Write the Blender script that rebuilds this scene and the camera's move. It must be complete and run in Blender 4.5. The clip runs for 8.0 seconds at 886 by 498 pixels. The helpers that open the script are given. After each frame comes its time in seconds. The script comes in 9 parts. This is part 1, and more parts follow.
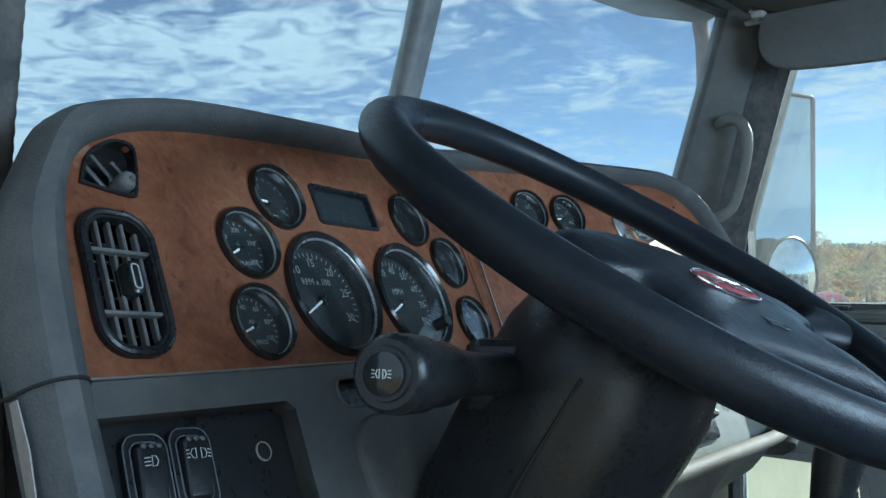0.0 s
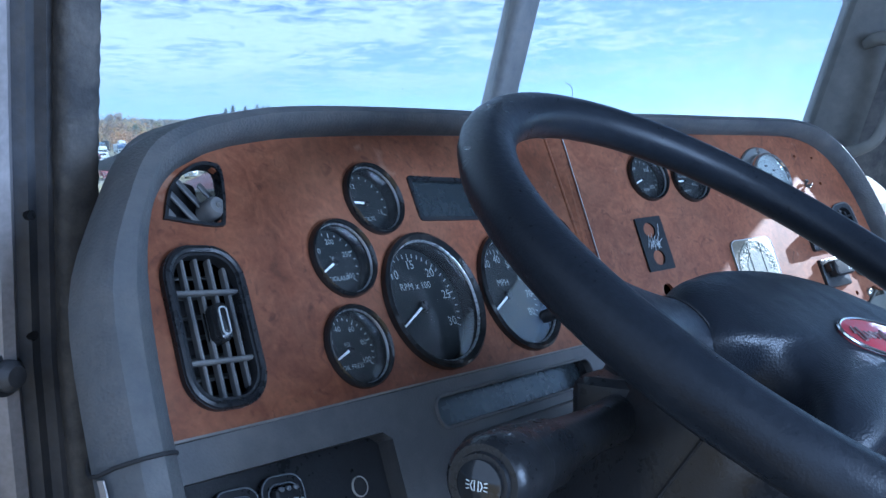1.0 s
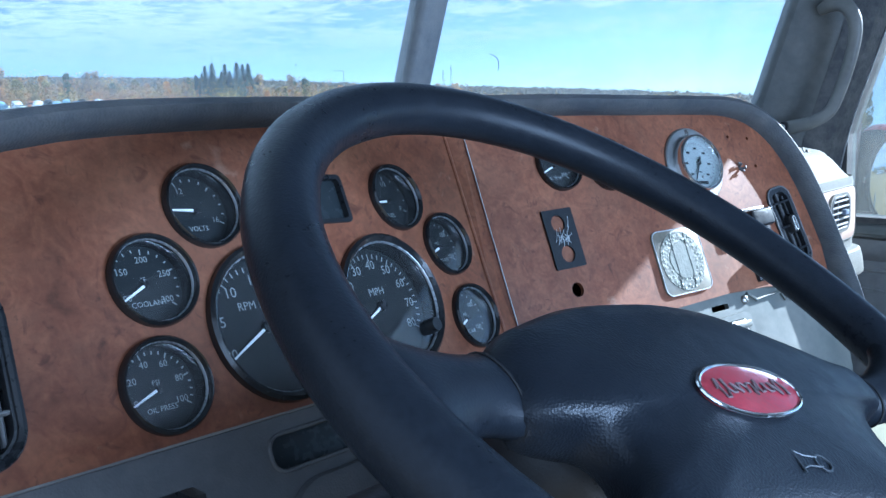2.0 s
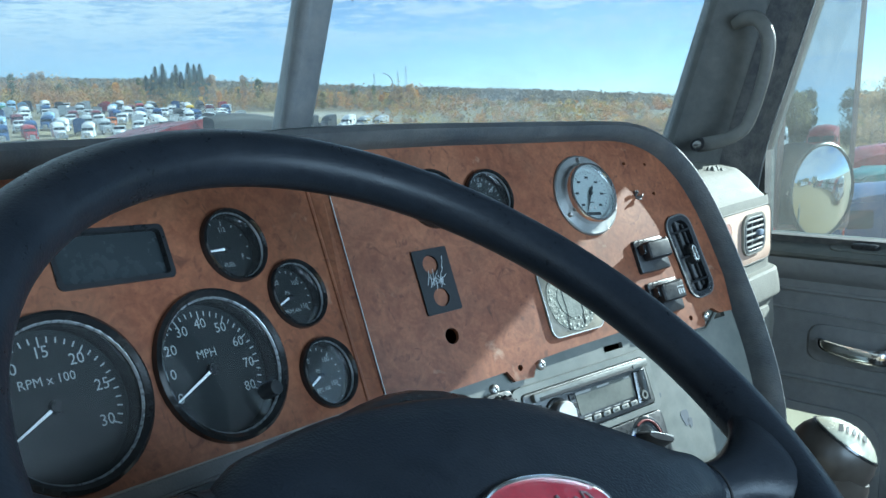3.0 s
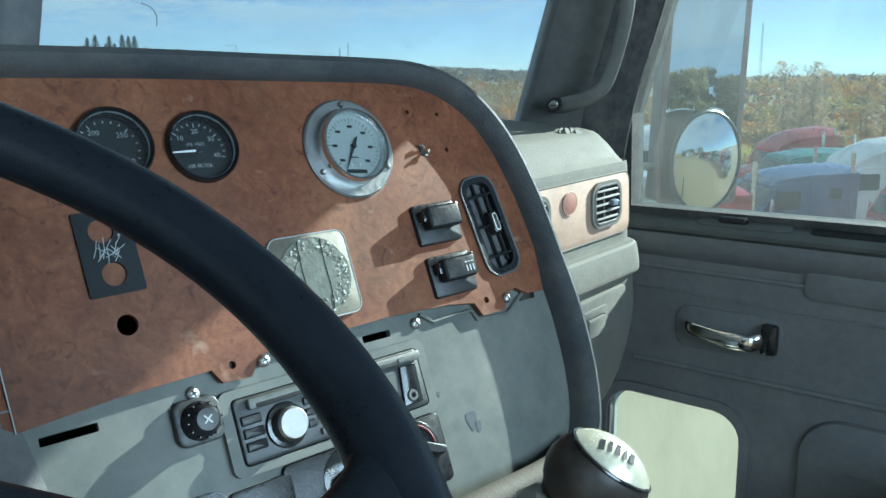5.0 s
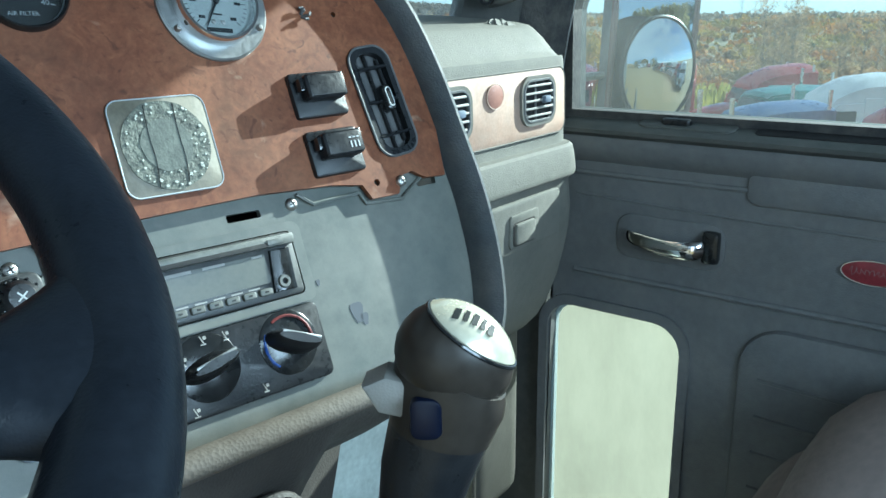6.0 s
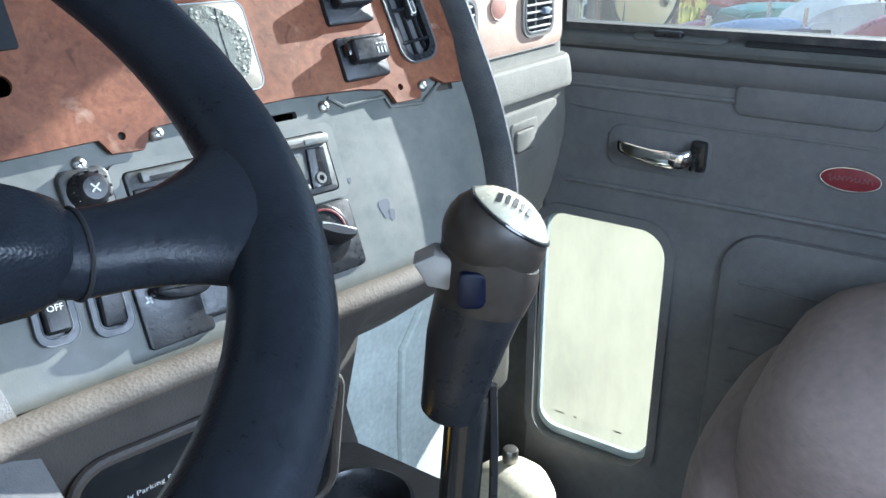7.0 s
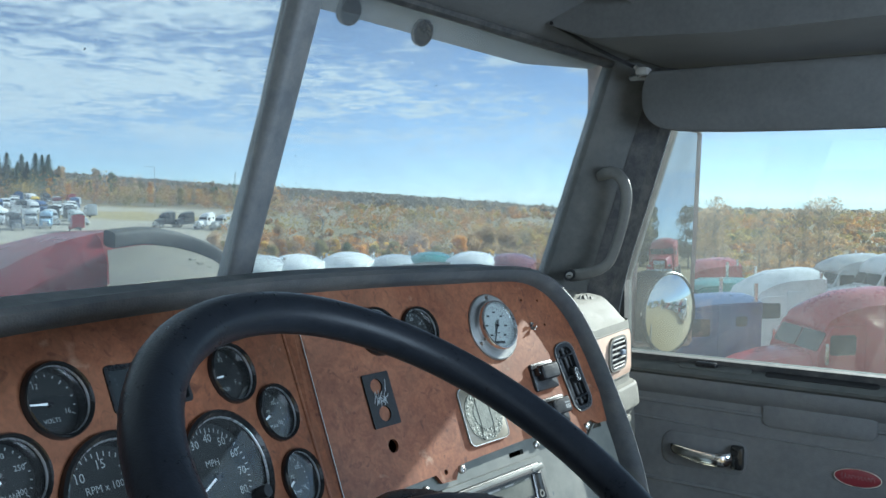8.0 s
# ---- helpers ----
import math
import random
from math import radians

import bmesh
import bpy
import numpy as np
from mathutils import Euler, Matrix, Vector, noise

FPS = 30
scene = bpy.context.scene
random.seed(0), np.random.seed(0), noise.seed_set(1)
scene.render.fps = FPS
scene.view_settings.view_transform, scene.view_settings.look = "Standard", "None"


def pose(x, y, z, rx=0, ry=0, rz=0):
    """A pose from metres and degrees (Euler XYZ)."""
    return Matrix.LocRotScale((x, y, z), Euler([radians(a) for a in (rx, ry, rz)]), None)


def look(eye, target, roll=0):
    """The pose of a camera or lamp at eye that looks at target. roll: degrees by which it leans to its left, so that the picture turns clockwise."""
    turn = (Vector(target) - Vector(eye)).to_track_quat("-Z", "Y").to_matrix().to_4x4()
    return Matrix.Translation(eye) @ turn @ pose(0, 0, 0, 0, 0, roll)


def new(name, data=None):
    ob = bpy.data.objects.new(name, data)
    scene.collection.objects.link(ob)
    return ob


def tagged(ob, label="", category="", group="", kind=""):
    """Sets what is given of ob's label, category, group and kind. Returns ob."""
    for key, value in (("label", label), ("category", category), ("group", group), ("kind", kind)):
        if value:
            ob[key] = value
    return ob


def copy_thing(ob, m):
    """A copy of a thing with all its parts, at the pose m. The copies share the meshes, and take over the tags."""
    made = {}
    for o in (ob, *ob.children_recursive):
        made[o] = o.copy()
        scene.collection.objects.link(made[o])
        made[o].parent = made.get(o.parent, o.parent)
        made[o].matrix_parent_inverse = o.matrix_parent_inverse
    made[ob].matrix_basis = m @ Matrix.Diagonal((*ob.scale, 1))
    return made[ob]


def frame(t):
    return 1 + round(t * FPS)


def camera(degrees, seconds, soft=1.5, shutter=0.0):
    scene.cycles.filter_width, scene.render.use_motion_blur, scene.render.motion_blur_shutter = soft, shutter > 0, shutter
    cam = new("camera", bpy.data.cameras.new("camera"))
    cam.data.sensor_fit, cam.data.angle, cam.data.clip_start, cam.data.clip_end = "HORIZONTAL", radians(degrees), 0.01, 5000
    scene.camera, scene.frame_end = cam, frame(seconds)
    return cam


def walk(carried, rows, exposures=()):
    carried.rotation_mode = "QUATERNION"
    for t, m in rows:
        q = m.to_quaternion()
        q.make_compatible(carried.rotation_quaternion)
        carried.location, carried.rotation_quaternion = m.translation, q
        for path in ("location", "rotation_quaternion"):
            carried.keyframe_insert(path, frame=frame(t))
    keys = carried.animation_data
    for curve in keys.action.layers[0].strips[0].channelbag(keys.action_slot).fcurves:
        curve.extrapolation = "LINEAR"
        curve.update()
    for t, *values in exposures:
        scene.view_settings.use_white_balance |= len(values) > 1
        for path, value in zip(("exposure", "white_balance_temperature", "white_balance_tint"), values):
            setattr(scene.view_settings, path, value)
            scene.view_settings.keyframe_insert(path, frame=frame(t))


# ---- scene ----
cam = camera(56.1, 8.0)
PATH = [
    (0, (0.09, -0.13, 2.544), (1.818, 1.263, 2.534), -1.7),
    (0.5, (0.064, -0.093, 2.581), (1.647, 1.453, 2.402), -2.0),
    (1, (0.137, -0.098, 2.634), (1.644, 1.505, 2.336), -1.8),
    (1.5, (0.209, -0.099, 2.652), (1.702, 1.5, 2.274), -1.8),
    (2.8, (0.357, -0.108, 2.671), (1.791, 1.235, 2.3), -1.9),
    (3, (0.378, -0.112, 2.68), (1.824, 1.22, 2.312), -1.9),
    (3.5, (0.425, -0.113, 2.701), (1.901, 1.185, 2.329), -1.7),
    (4, (0.51, -0.121, 2.689), (2.01, 1.148, 2.316), -1.5),
    (4.5, (0.573, -0.126, 2.668), (2.09, 1.121, 2.286), -1.3),
    (4.7, (0.587, -0.129, 2.658), (2.11, 1.105, 2.264), -1.0),
    (5.8, (0.72, -0.168, 2.566), (2.251, 1.007, 2.043), -0.8),
    (6, (0.72, -0.165, 2.563), (2.248, 0.997, 2.001), -0.7),
    (6.5, (0.719, -0.167, 2.519), (2.237, 0.955, 1.86), -0.5),
    (7, (0.647, -0.166, 2.562), (2.162, 0.908, 1.82), -0.3),
    (7.5, (0.411, -0.198, 2.674), (1.987, 0.874, 2.069), -0.3),
    (8, (0.186, -0.158, 2.74), (1.862, 0.925, 2.612), 0.4),
]
EXPOSURES = [(0.0, 1.65, 5000, -3), (0.5, 2.1, 4750, 7), (1.0, 2.08, 4500, 12), (1.5, 2.12, 4450, 12), (3.0, 1.82, 4900, -4), (3.5, 1.6, 5000, -5), (4.5, 1.5, 5100, -6), (6.0, 1.68, 4950, -7), (6.5, 1.92, 5150, -2), (7.0, 2.13, 5200, 10), (7.5, 2.36, 5050, 13), (8.0, 1.64, 5300, 3)]
walk(cam, [(t, look(eye, target, roll)) for t, eye, target, roll in PATH], EXPOSURES)

# ---- world, sun ----
SUN_AZIMUTH, SUN_ELEVATION = 107.0, 25.0     # degrees clockwise from straight ahead, and up


def make_world():
    w = bpy.data.worlds.new("sky")
    scene.world = w
    w.use_nodes = True
    nt = w.node_tree
    nt.nodes.clear()
    N = nt.nodes.new
    out, bg, sky = N("ShaderNodeOutputWorld"), N("ShaderNodeBackground"), N("ShaderNodeTexSky")
    sky.sky_type, sky.sun_disc = "NISHITA", False
    sky.sun_elevation, sky.sun_rotation = radians(SUN_ELEVATION), radians(SUN_AZIMUTH)
    sky.altitude, sky.air_density, sky.dust_density, sky.ozone_density = 3500.0, 0.75, 0.0, 1.4
    bg.inputs["Strength"].default_value = 0.051
    L = nt.links.new

    def math_node(op, a, b=None, c=None):
        n = N("ShaderNodeMath")
        n.operation = op
        for i, v in enumerate((a, b, c)):
            if v is None:
                continue
            if isinstance(v, (int, float)):
                n.inputs[i].default_value = v
            else:
                L(v, n.inputs[i])
        return n.outputs[0]

    # clouds lie on a level sheet overhead: rippled fleece high up, small flat puffs lower down
    co, sep, comb = N("ShaderNodeTexCoord"), N("ShaderNodeSeparateXYZ"), N("ShaderNodeCombineXYZ")
    L(co.outputs["Generated"], sep.inputs[0])
    h = math_node("ADD", math_node("MAXIMUM", sep.outputs["Z"], 0.0), 0.07)
    L(math_node("DIVIDE", sep.outputs["X"], h), comb.inputs["X"])
    L(math_node("DIVIDE", sep.outputs["Y"], h), comb.inputs["Y"])

    def noise_node(scale, detail, rough, distort, off):
        mp, n = N("ShaderNodeMapping"), N("ShaderNodeTexNoise")
        mp.inputs["Location"].default_value = off
        n.inputs["Scale"].default_value, n.inputs["Detail"].default_value = scale, detail
        n.inputs["Roughness"].default_value, n.inputs["Distortion"].default_value = rough, distort
        L(comb.outputs[0], mp.inputs["Vector"])
        L(mp.outputs[0], n.inputs["Vector"])
        return n.outputs["Fac"]
    field = noise_node(0.9, 4, 0.55, 0.3, (3.1, 1.7, 0))
    ripple = noise_node(6.2, 6, 0.55, 0.9, (0, 0, 0))
    pm, pn = N("ShaderNodeMapping"), N("ShaderNodeTexNoise")
    pm.inputs["Location"].default_value, pm.inputs["Scale"].default_value = (7.3, 2.2, 4), (1, 1, 3.6)
    pn.inputs["Scale"].default_value, pn.inputs["Detail"].default_value, pn.inputs["Roughness"].default_value, pn.inputs["Distortion"].default_value = 8.5, 6, 0.58, 0.3
    L(co.outputs["Generated"], pm.inputs["Vector"])
    L(pm.outputs[0], pn.inputs["Vector"])
    band = N("ShaderNodeMapRange")
    band.inputs["From Min"].default_value, band.inputs["From Max"].default_value, band.inputs["To Min"].default_value, band.inputs["To Max"].default_value = 0.20, 0.32, 0.0, 0.2
    L(sep.outputs["Z"], band.inputs["Value"])
    puffs = math_node("SUBTRACT", pn.outputs["Fac"], band.outputs[0])
    # the fleece is thick ahead and thins to the right
    lean = math_node("MULTIPLY_ADD", sep.outputs["X"], -0.60, 0.62)
    fleece = math_node("ADD", math_node("MULTIPLY", math_node("SUBTRACT", field, 0.5), 1.9), math_node("ADD", math_node("MULTIPLY", math_node("SUBTRACT", ripple, 0.5), 1.7), lean))
    fl = N("ShaderNodeMapRange")
    fl.inputs["From Min"].default_value, fl.inputs["From Max"].default_value, fl.inputs["To Max"].default_value = 0.0, 0.40, 0.92
    L(fleece, fl.inputs["Value"])
    pf = N("ShaderNodeMapRange")
    pf.inputs["From Min"].default_value, pf.inputs["From Max"].default_value, pf.inputs["To Max"].default_value = 0.60, 0.68, 0.85
    L(puffs, pf.inputs["Value"])
    cover = math_node("MAXIMUM", fl.outputs[0], pf.outputs[0])
    fade = N("ShaderNodeMapRange")
    fade.inputs["From Min"].default_value, fade.inputs["From Max"].default_value = 0.03, 0.09
    L(sep.outputs["Z"], fade.inputs["Value"])
    cover = math_node("MULTIPLY", cover, fade.outputs[0])
    mix = N("ShaderNodeMix")
    mix.data_type = "RGBA"
    mix.inputs["B"].default_value = (6.3, 6.6, 6.75, 1)
    L(cover, mix.inputs["Factor"])
    pale = N("ShaderNodeHueSaturation")
    pale.inputs["Saturation"].default_value = 0.78
    L(sky.outputs[0], pale.inputs["Color"])
    L(pale.outputs[0], mix.inputs["A"])
    L(mix.outputs["Result"], bg.inputs["Color"])
    L(bg.outputs[0], out.inputs["Surface"])


make_world()
sun = new("sun", bpy.data.lights.new("sun", "SUN"))
sun.data.energy, sun.data.angle, sun.data.color = 5.0, radians(0.6), (1.0, 0.93, 0.76)
_a, _e = radians(SUN_AZIMUTH), radians(SUN_ELEVATION)
SUN_DIR = Vector((math.sin(_a) * math.cos(_e), math.cos(_a) * math.cos(_e), math.sin(_e)))
sun.matrix_world = Matrix.Translation((0, 0, 40)) @ SUN_DIR.to_track_quat("Z", "Y").to_matrix().to_4x4()

# daylight of the driver's open doorway, and an added fill lamp behind; both out of view
for nm, where, to, wide, high, watts in (("doorway_light", (0.20, -0.42, 2.45), (1.2, -0.1, 2.2), 0.42, 1.1, 0.65), ("rear_fill_light", (1.1, -1.08, 2.75), (1.0, 0.4, 2.4), 1.2, 0.5, 10.5)):
    lamp = new(nm, bpy.data.lights.new(nm, "AREA"))
    lamp.data.shape, lamp.data.size, lamp.data.size_y = "RECTANGLE", wide, high
    lamp.data.energy, lamp.data.color = watts, (0.86, 0.94, 1.0)
    lamp.matrix_world = look(where, to)

# ---- materials ----
def material(name, base, rough=0.5, metal=0.0, var=0.12, scale=12.0, bump=0.0, bump_scale=220.0, dust=0.0,
             dust_colour=(0.42, 0.38, 0.32), spec=0.5, coat=0.0, second=None, stretch=(1, 1, 1), per_object=0.0):
    """Principled surface with two scales of colour and roughness variation, fine relief, and a thin uneven film of dust."""
    m = bpy.data.materials.new(name)
    m.use_nodes = True
    nt = m.node_tree
    b = nt.nodes["Principled BSDF"]
    L, N = nt.links.new, nt.nodes.new
    co = N("ShaderNodeTexCoord")
    mp = N("ShaderNodeMapping")
    mp.inputs["Scale"].default_value = stretch
    L(co.outputs["Object"], mp.inputs["Vector"])
    n1, n2 = N("ShaderNodeTexNoise"), N("ShaderNodeTexNoise")
    n1.inputs["Scale"].default_value, n1.inputs["Detail"].default_value = scale, 6.0
    n2.inputs["Scale"].default_value, n2.inputs["Detail"].default_value = scale * 9, 3.0
    L(mp.outputs[0], n1.inputs["Vector"])
    L(mp.outputs[0], n2.inputs["Vector"])
    avg = N("ShaderNodeMath")
    avg.operation = "ADD"
    L(n1.outputs["Fac"], avg.inputs[0])
    L(n2.outputs["Fac"], avg.inputs[1])
    half = N("ShaderNodeMapRange")
    half.inputs["From Min"].default_value, half.inputs["From Max"].default_value = 0.7, 1.3
    L(avg.outputs[0], half.inputs["Value"])
    mix = N("ShaderNodeMix")
    mix.data_type = "RGBA"
    lo = [max(0.0, c * (1 - var)) for c in base]
    hi = [min(1.0, c * (1 + var)) for c in (second or base)]
    mix.inputs["A"].default_value, mix.inputs["B"].default_value = (*lo, 1), (*hi, 1)
    L(half.outputs[0], mix.inputs["Factor"])
    colour = mix.outputs["Result"]
    if per_object:
        oi, hsv = N("ShaderNodeObjectInfo"), N("ShaderNodeHueSaturation")
        mr = N("ShaderNodeMapRange")
        mr.inputs["To Min"].default_value, mr.inputs["To Max"].default_value = 1 - per_object, 1 + per_object
        L(oi.outputs["Random"], mr.inputs["Value"])
        L(mr.outputs[0], hsv.inputs["Value"])
        L(colour, hsv.inputs["Color"])
        colour = hsv.outputs[0]
    if dust:
        n3 = N("ShaderNodeTexNoise")
        n3.inputs["Scale"].default_value, n3.inputs["Detail"].default_value = scale * 0.6 + 7, 8.0
        n3.inputs["Roughness"].default_value = 0.7
        L(co.outputs["Object"], n3.inputs["Vector"])
        mr = N("ShaderNodeMapRange")
        mr.inputs["From Min"].default_value, mr.inputs["From Max"].default_value = 0.4, 0.72
        mr.inputs["To Max"].default_value = dust
        L(n3.outputs["Fac"], mr.inputs["Value"])
        mx = N("ShaderNodeMix")
        mx.data_type = "RGBA"
        L(mr.outputs[0], mx.inputs["Factor"])
        L(colour, mx.inputs["A"])
        mx.inputs["B"].default_value = (*dust_colour, 1)
        colour = mx.outputs["Result"]
    L(colour, b.inputs["Base Color"])
    rr = N("ShaderNodeMapRange")
    rr.inputs["To Min"].default_value, rr.inputs["To Max"].default_value = (rough * 0.5, rough * 1.2) if rough < 0.08 else (max(0.04, rough - 0.08), min(1, rough + 0.1))
    L(half.outputs[0], rr.inputs["Value"])
    L(rr.outputs[0], b.inputs["Roughness"])
    b.inputs["Metallic"].default_value = metal
    b.inputs["Specular IOR Level"].default_value = spec
    b.inputs["Coat Weight"].default_value = coat
    if bump:
        n4, bp = N("ShaderNodeTexNoise"), N("ShaderNodeBump")
        n4.inputs["Scale"].default_value, n4.inputs["Detail"].default_value = bump_scale, 3.0
        L(mp.outputs[0], n4.inputs["Vector"])
        L(n4.outputs["Fac"], bp.inputs["Height"])
        bp.inputs["Strength"].default_value, bp.inputs["Distance"].default_value = bump, 0.002
        L(bp.outputs[0], b.inputs["Normal"])
    return m


def leather(name, base, rough=0.5, cell=420.0, depth=0.35, dust=0.05, var=0.12, spec=0.32):
    """Moulded vinyl with a pebbled grain."""
    m = material(name, base, rough, 0, var, 9.0, 0.0, dust=dust, spec=spec)
    nt = m.node_tree
    L, N = nt.links.new, nt.nodes.new
    co, vo, bp = N("ShaderNodeTexCoord"), N("ShaderNodeTexVoronoi"), N("ShaderNodeBump")
    vo.inputs["Scale"].default_value = cell
    L(co.outputs["Object"], vo.inputs["Vector"])
    L(vo.outputs["Distance"], bp.inputs["Height"])
    bp.inputs["Strength"].default_value, bp.inputs["Distance"].default_value = depth, 0.0012
    L(bp.outputs[0], nt.nodes["Principled BSDF"].inputs["Normal"])
    return m


def burl(name):
    """Printed burl veneer: red-brown with darker cloudy figure and flecks."""
    m = bpy.data.materials.new(name)
    m.use_nodes = True
    nt = m.node_tree
    b = nt.nodes["Principled BSDF"]
    L, N = nt.links.new, nt.nodes.new
    co = N("ShaderNodeTexCoord")
    n1, n2, n3 = (N("ShaderNodeTexNoise") for _ in range(3))
    for n, s, d, w in ((n1, 9, 7, 1.2), (n2, 42, 6, 2.2), (n3, 260, 3, 0.5)):
        n.inputs["Scale"].default_value, n.inputs["Detail"].default_value, n.inputs["Distortion"].default_value = s, d, w
        L(co.outputs["Object"], n.inputs["Vector"])
    r1 = N("ShaderNodeValToRGB")
    r1.color_ramp.elements[0].position, r1.color_ramp.elements[0].color = 0.28, (0.066, 0.0245, 0.0115, 1)
    r1.color_ramp.elements[1].position, r1.color_ramp.elements[1].color = 0.74, (0.215, 0.090, 0.043, 1)
    e = r1.color_ramp.elements.new(0.5)
    e.color = (0.134, 0.0490, 0.0235, 1)
    add = N("ShaderNodeMath")
    add.operation = "MULTIPLY_ADD"
    add.inputs[1].default_value = 0.45
    L(n2.outputs["Fac"], add.inputs[0])
    mul = N("ShaderNodeMath")
    mul.operation = "MULTIPLY"
    mul.inputs[1].default_value = 0.56
    L(n1.outputs["Fac"], mul.inputs[0])
    L(mul.outputs[0], add.inputs[2])
    L(add.outputs[0], r1.inputs["Fac"])
    r2 = N("ShaderNodeMapRange")
    r2.inputs["From Min"].default_value, r2.inputs["From Max"].default_value = 0.25, 0.75
    r2.inputs["To Min"].default_value, r2.inputs["To Max"].default_value = 0.82, 1.12
    L(n3.outputs["Fac"], r2.inputs["Value"])
    hs = N("ShaderNodeHueSaturation")
    L(r2.outputs[0], hs.inputs["Value"])
    L(r1.outputs[0], hs.inputs["Color"])
    # worn, dusty haze on the film
    n5, mr, mx = N("ShaderNodeTexNoise"), N("ShaderNodeMapRange"), N("ShaderNodeMix")
    n5.inputs["Scale"].default_value, n5.inputs["Detail"].default_value, n5.inputs["Roughness"].default_value = 6, 9, 0.72
    L(co.outputs["Object"], n5.inputs["Vector"])
    mr.inputs["From Min"].default_value, mr.inputs["From Max"].default_value, mr.inputs["To Max"].default_value = 0.45, 0.8, 0.14
    L(n5.outputs["Fac"], mr.inputs["Value"])
    mx.data_type = "RGBA"
    L(mr.outputs[0], mx.inputs["Factor"])
    L(hs.outputs[0], mx.inputs["A"])
    mx.inputs["B"].default_value = (0.40, 0.28, 0.17, 1)
    # small dark knots of the figure and pale scuffs
    last = mx.outputs["Result"]
    for sc, det, dis, lo, hi, most, col in ((70, 3, 1.5, 0.60, 0.72, 0.55, (0.040, 0.016, 0.010, 1)), (20, 8, 3.0, 0.64, 0.74, 0.30, (0.055, 0.022, 0.013, 1)), (34, 10, 0.6, 0.66, 0.76, 0.35, (0.42, 0.31, 0.22, 1))):
        n6, m6, x6 = N("ShaderNodeTexNoise"), N("ShaderNodeMapRange"), N("ShaderNodeMix")
        n6.inputs["Scale"].default_value, n6.inputs["Detail"].default_value, n6.inputs["Distortion"].default_value = sc, det, dis
        L(co.outputs["Object"], n6.inputs["Vector"])
        m6.inputs["From Min"].default_value, m6.inputs["From Max"].default_value, m6.inputs["To Max"].default_value = lo, hi, most
        L(n6.outputs["Fac"], m6.inputs["Value"])
        x6.data_type = "RGBA"
        L(m6.outputs[0], x6.inputs["Factor"])
        L(last, x6.inputs["A"])
        x6.inputs["B"].default_value = col
        last = x6.outputs["Result"]
    L(last, b.inputs["Base Color"])
    b.inputs["Roughness"].default_value = 0.5
    b.inputs["Specular IOR Level"].default_value = 0.2
    bp = N("ShaderNodeBump")
    bp.inputs["Strength"].default_value, bp.inputs["Distance"].default_value = 0.08, 0.001
    L(n3.outputs["Fac"], bp.inputs["Height"])
    L(bp.outputs[0], b.inputs["Normal"])
    return m


def glass(name, film=0.0, tint=(1, 1, 1), film_colour=(0.75, 0.78, 0.8), film_scale=5.0, gloss=0.06, streaks=0.0, even=0.0):
    """Thin pane: clear, a little mirror gloss, and a thin uneven film of dust that the light catches."""
    m = bpy.data.materials.new(name)
    m.use_nodes = True
    nt = m.node_tree
    nt.nodes.clear()
    L, N = nt.links.new, nt.nodes.new
    out, tr, gl, df, tl, mix1, mix2, mixf = (N(k) for k in (
        "ShaderNodeOutputMaterial", "ShaderNodeBsdfTransparent", "ShaderNodeBsdfGlossy", "ShaderNodeBsdfDiffuse",
        "ShaderNodeBsdfTranslucent", "ShaderNodeMixShader", "ShaderNodeMixShader", "ShaderNodeMixShader"))
    tr.inputs["Color"].default_value = (*tint, 1)
    gl.inputs["Roughness"].default_value = 0.02
    df.inputs["Color"].default_value = (*film_colour, 1)
    tl.inputs["Color"].default_value = (*film_colour, 1)
    lw, powr, mulg = N("ShaderNodeLayerWeight"), N("ShaderNodeMath"), N("ShaderNodeMath")
    lw.inputs["Blend"].default_value = 0.5
    powr.operation, mulg.operation = "POWER", "MULTIPLY_ADD"
    powr.inputs[1].default_value = 4.0
    mulg.inputs[1].default_value, mulg.inputs[2].default_value = 0.75, gloss
    L(lw.outputs["Facing"], powr.inputs[0])
    L(powr.outputs[0], mulg.inputs[0])
    L(mulg.outputs[0], mix1.inputs[0])
    L(tr.outputs[0], mix1.inputs[1])
    L(gl.outputs[0], mix1.inputs[2])
    mixf.inputs[0].default_value = 0.65
    L(df.outputs[0], mixf.inputs[1])
    L(tl.outputs[0], mixf.inputs[2])
    co, nz, mr = N("ShaderNodeTexCoord"), N("ShaderNodeTexNoise"), N("ShaderNodeMapRange")
    nz.inputs["Scale"].default_value, nz.inputs["Detail"].default_value, nz.inputs["Roughness"].default_value = film_scale, 8, 0.65
    mp = N("ShaderNodeMapping")
    mp.inputs["Rotation"].default_value = (0, radians(40), 0)
    mp.inputs["Scale"].default_value = (1, 1, 1 + streaks)
    L(co.outputs["Object"], mp.inputs["Vector"])
    L(mp.outputs[0], nz.inputs["Vector"])
    mr.inputs["From Min"].default_value, mr.inputs["From Max"].default_value = 0.3, 0.75
    mr.inputs["To Min"].default_value, mr.inputs["To Max"].default_value = film * (0.45 + 0.5 * even), film * (1.7 - 0.6 * even)
    L(nz.outputs["Fac"], mr.inputs["Value"])
    L(mr.outputs[0], mix2.inputs[0])
    L(mix1.outputs[0], mix2.inputs[1])
    L(mixf.outputs[0], mix2.inputs[2])
    L(mix2.outputs[0], out.inputs["Surface"])
    return m


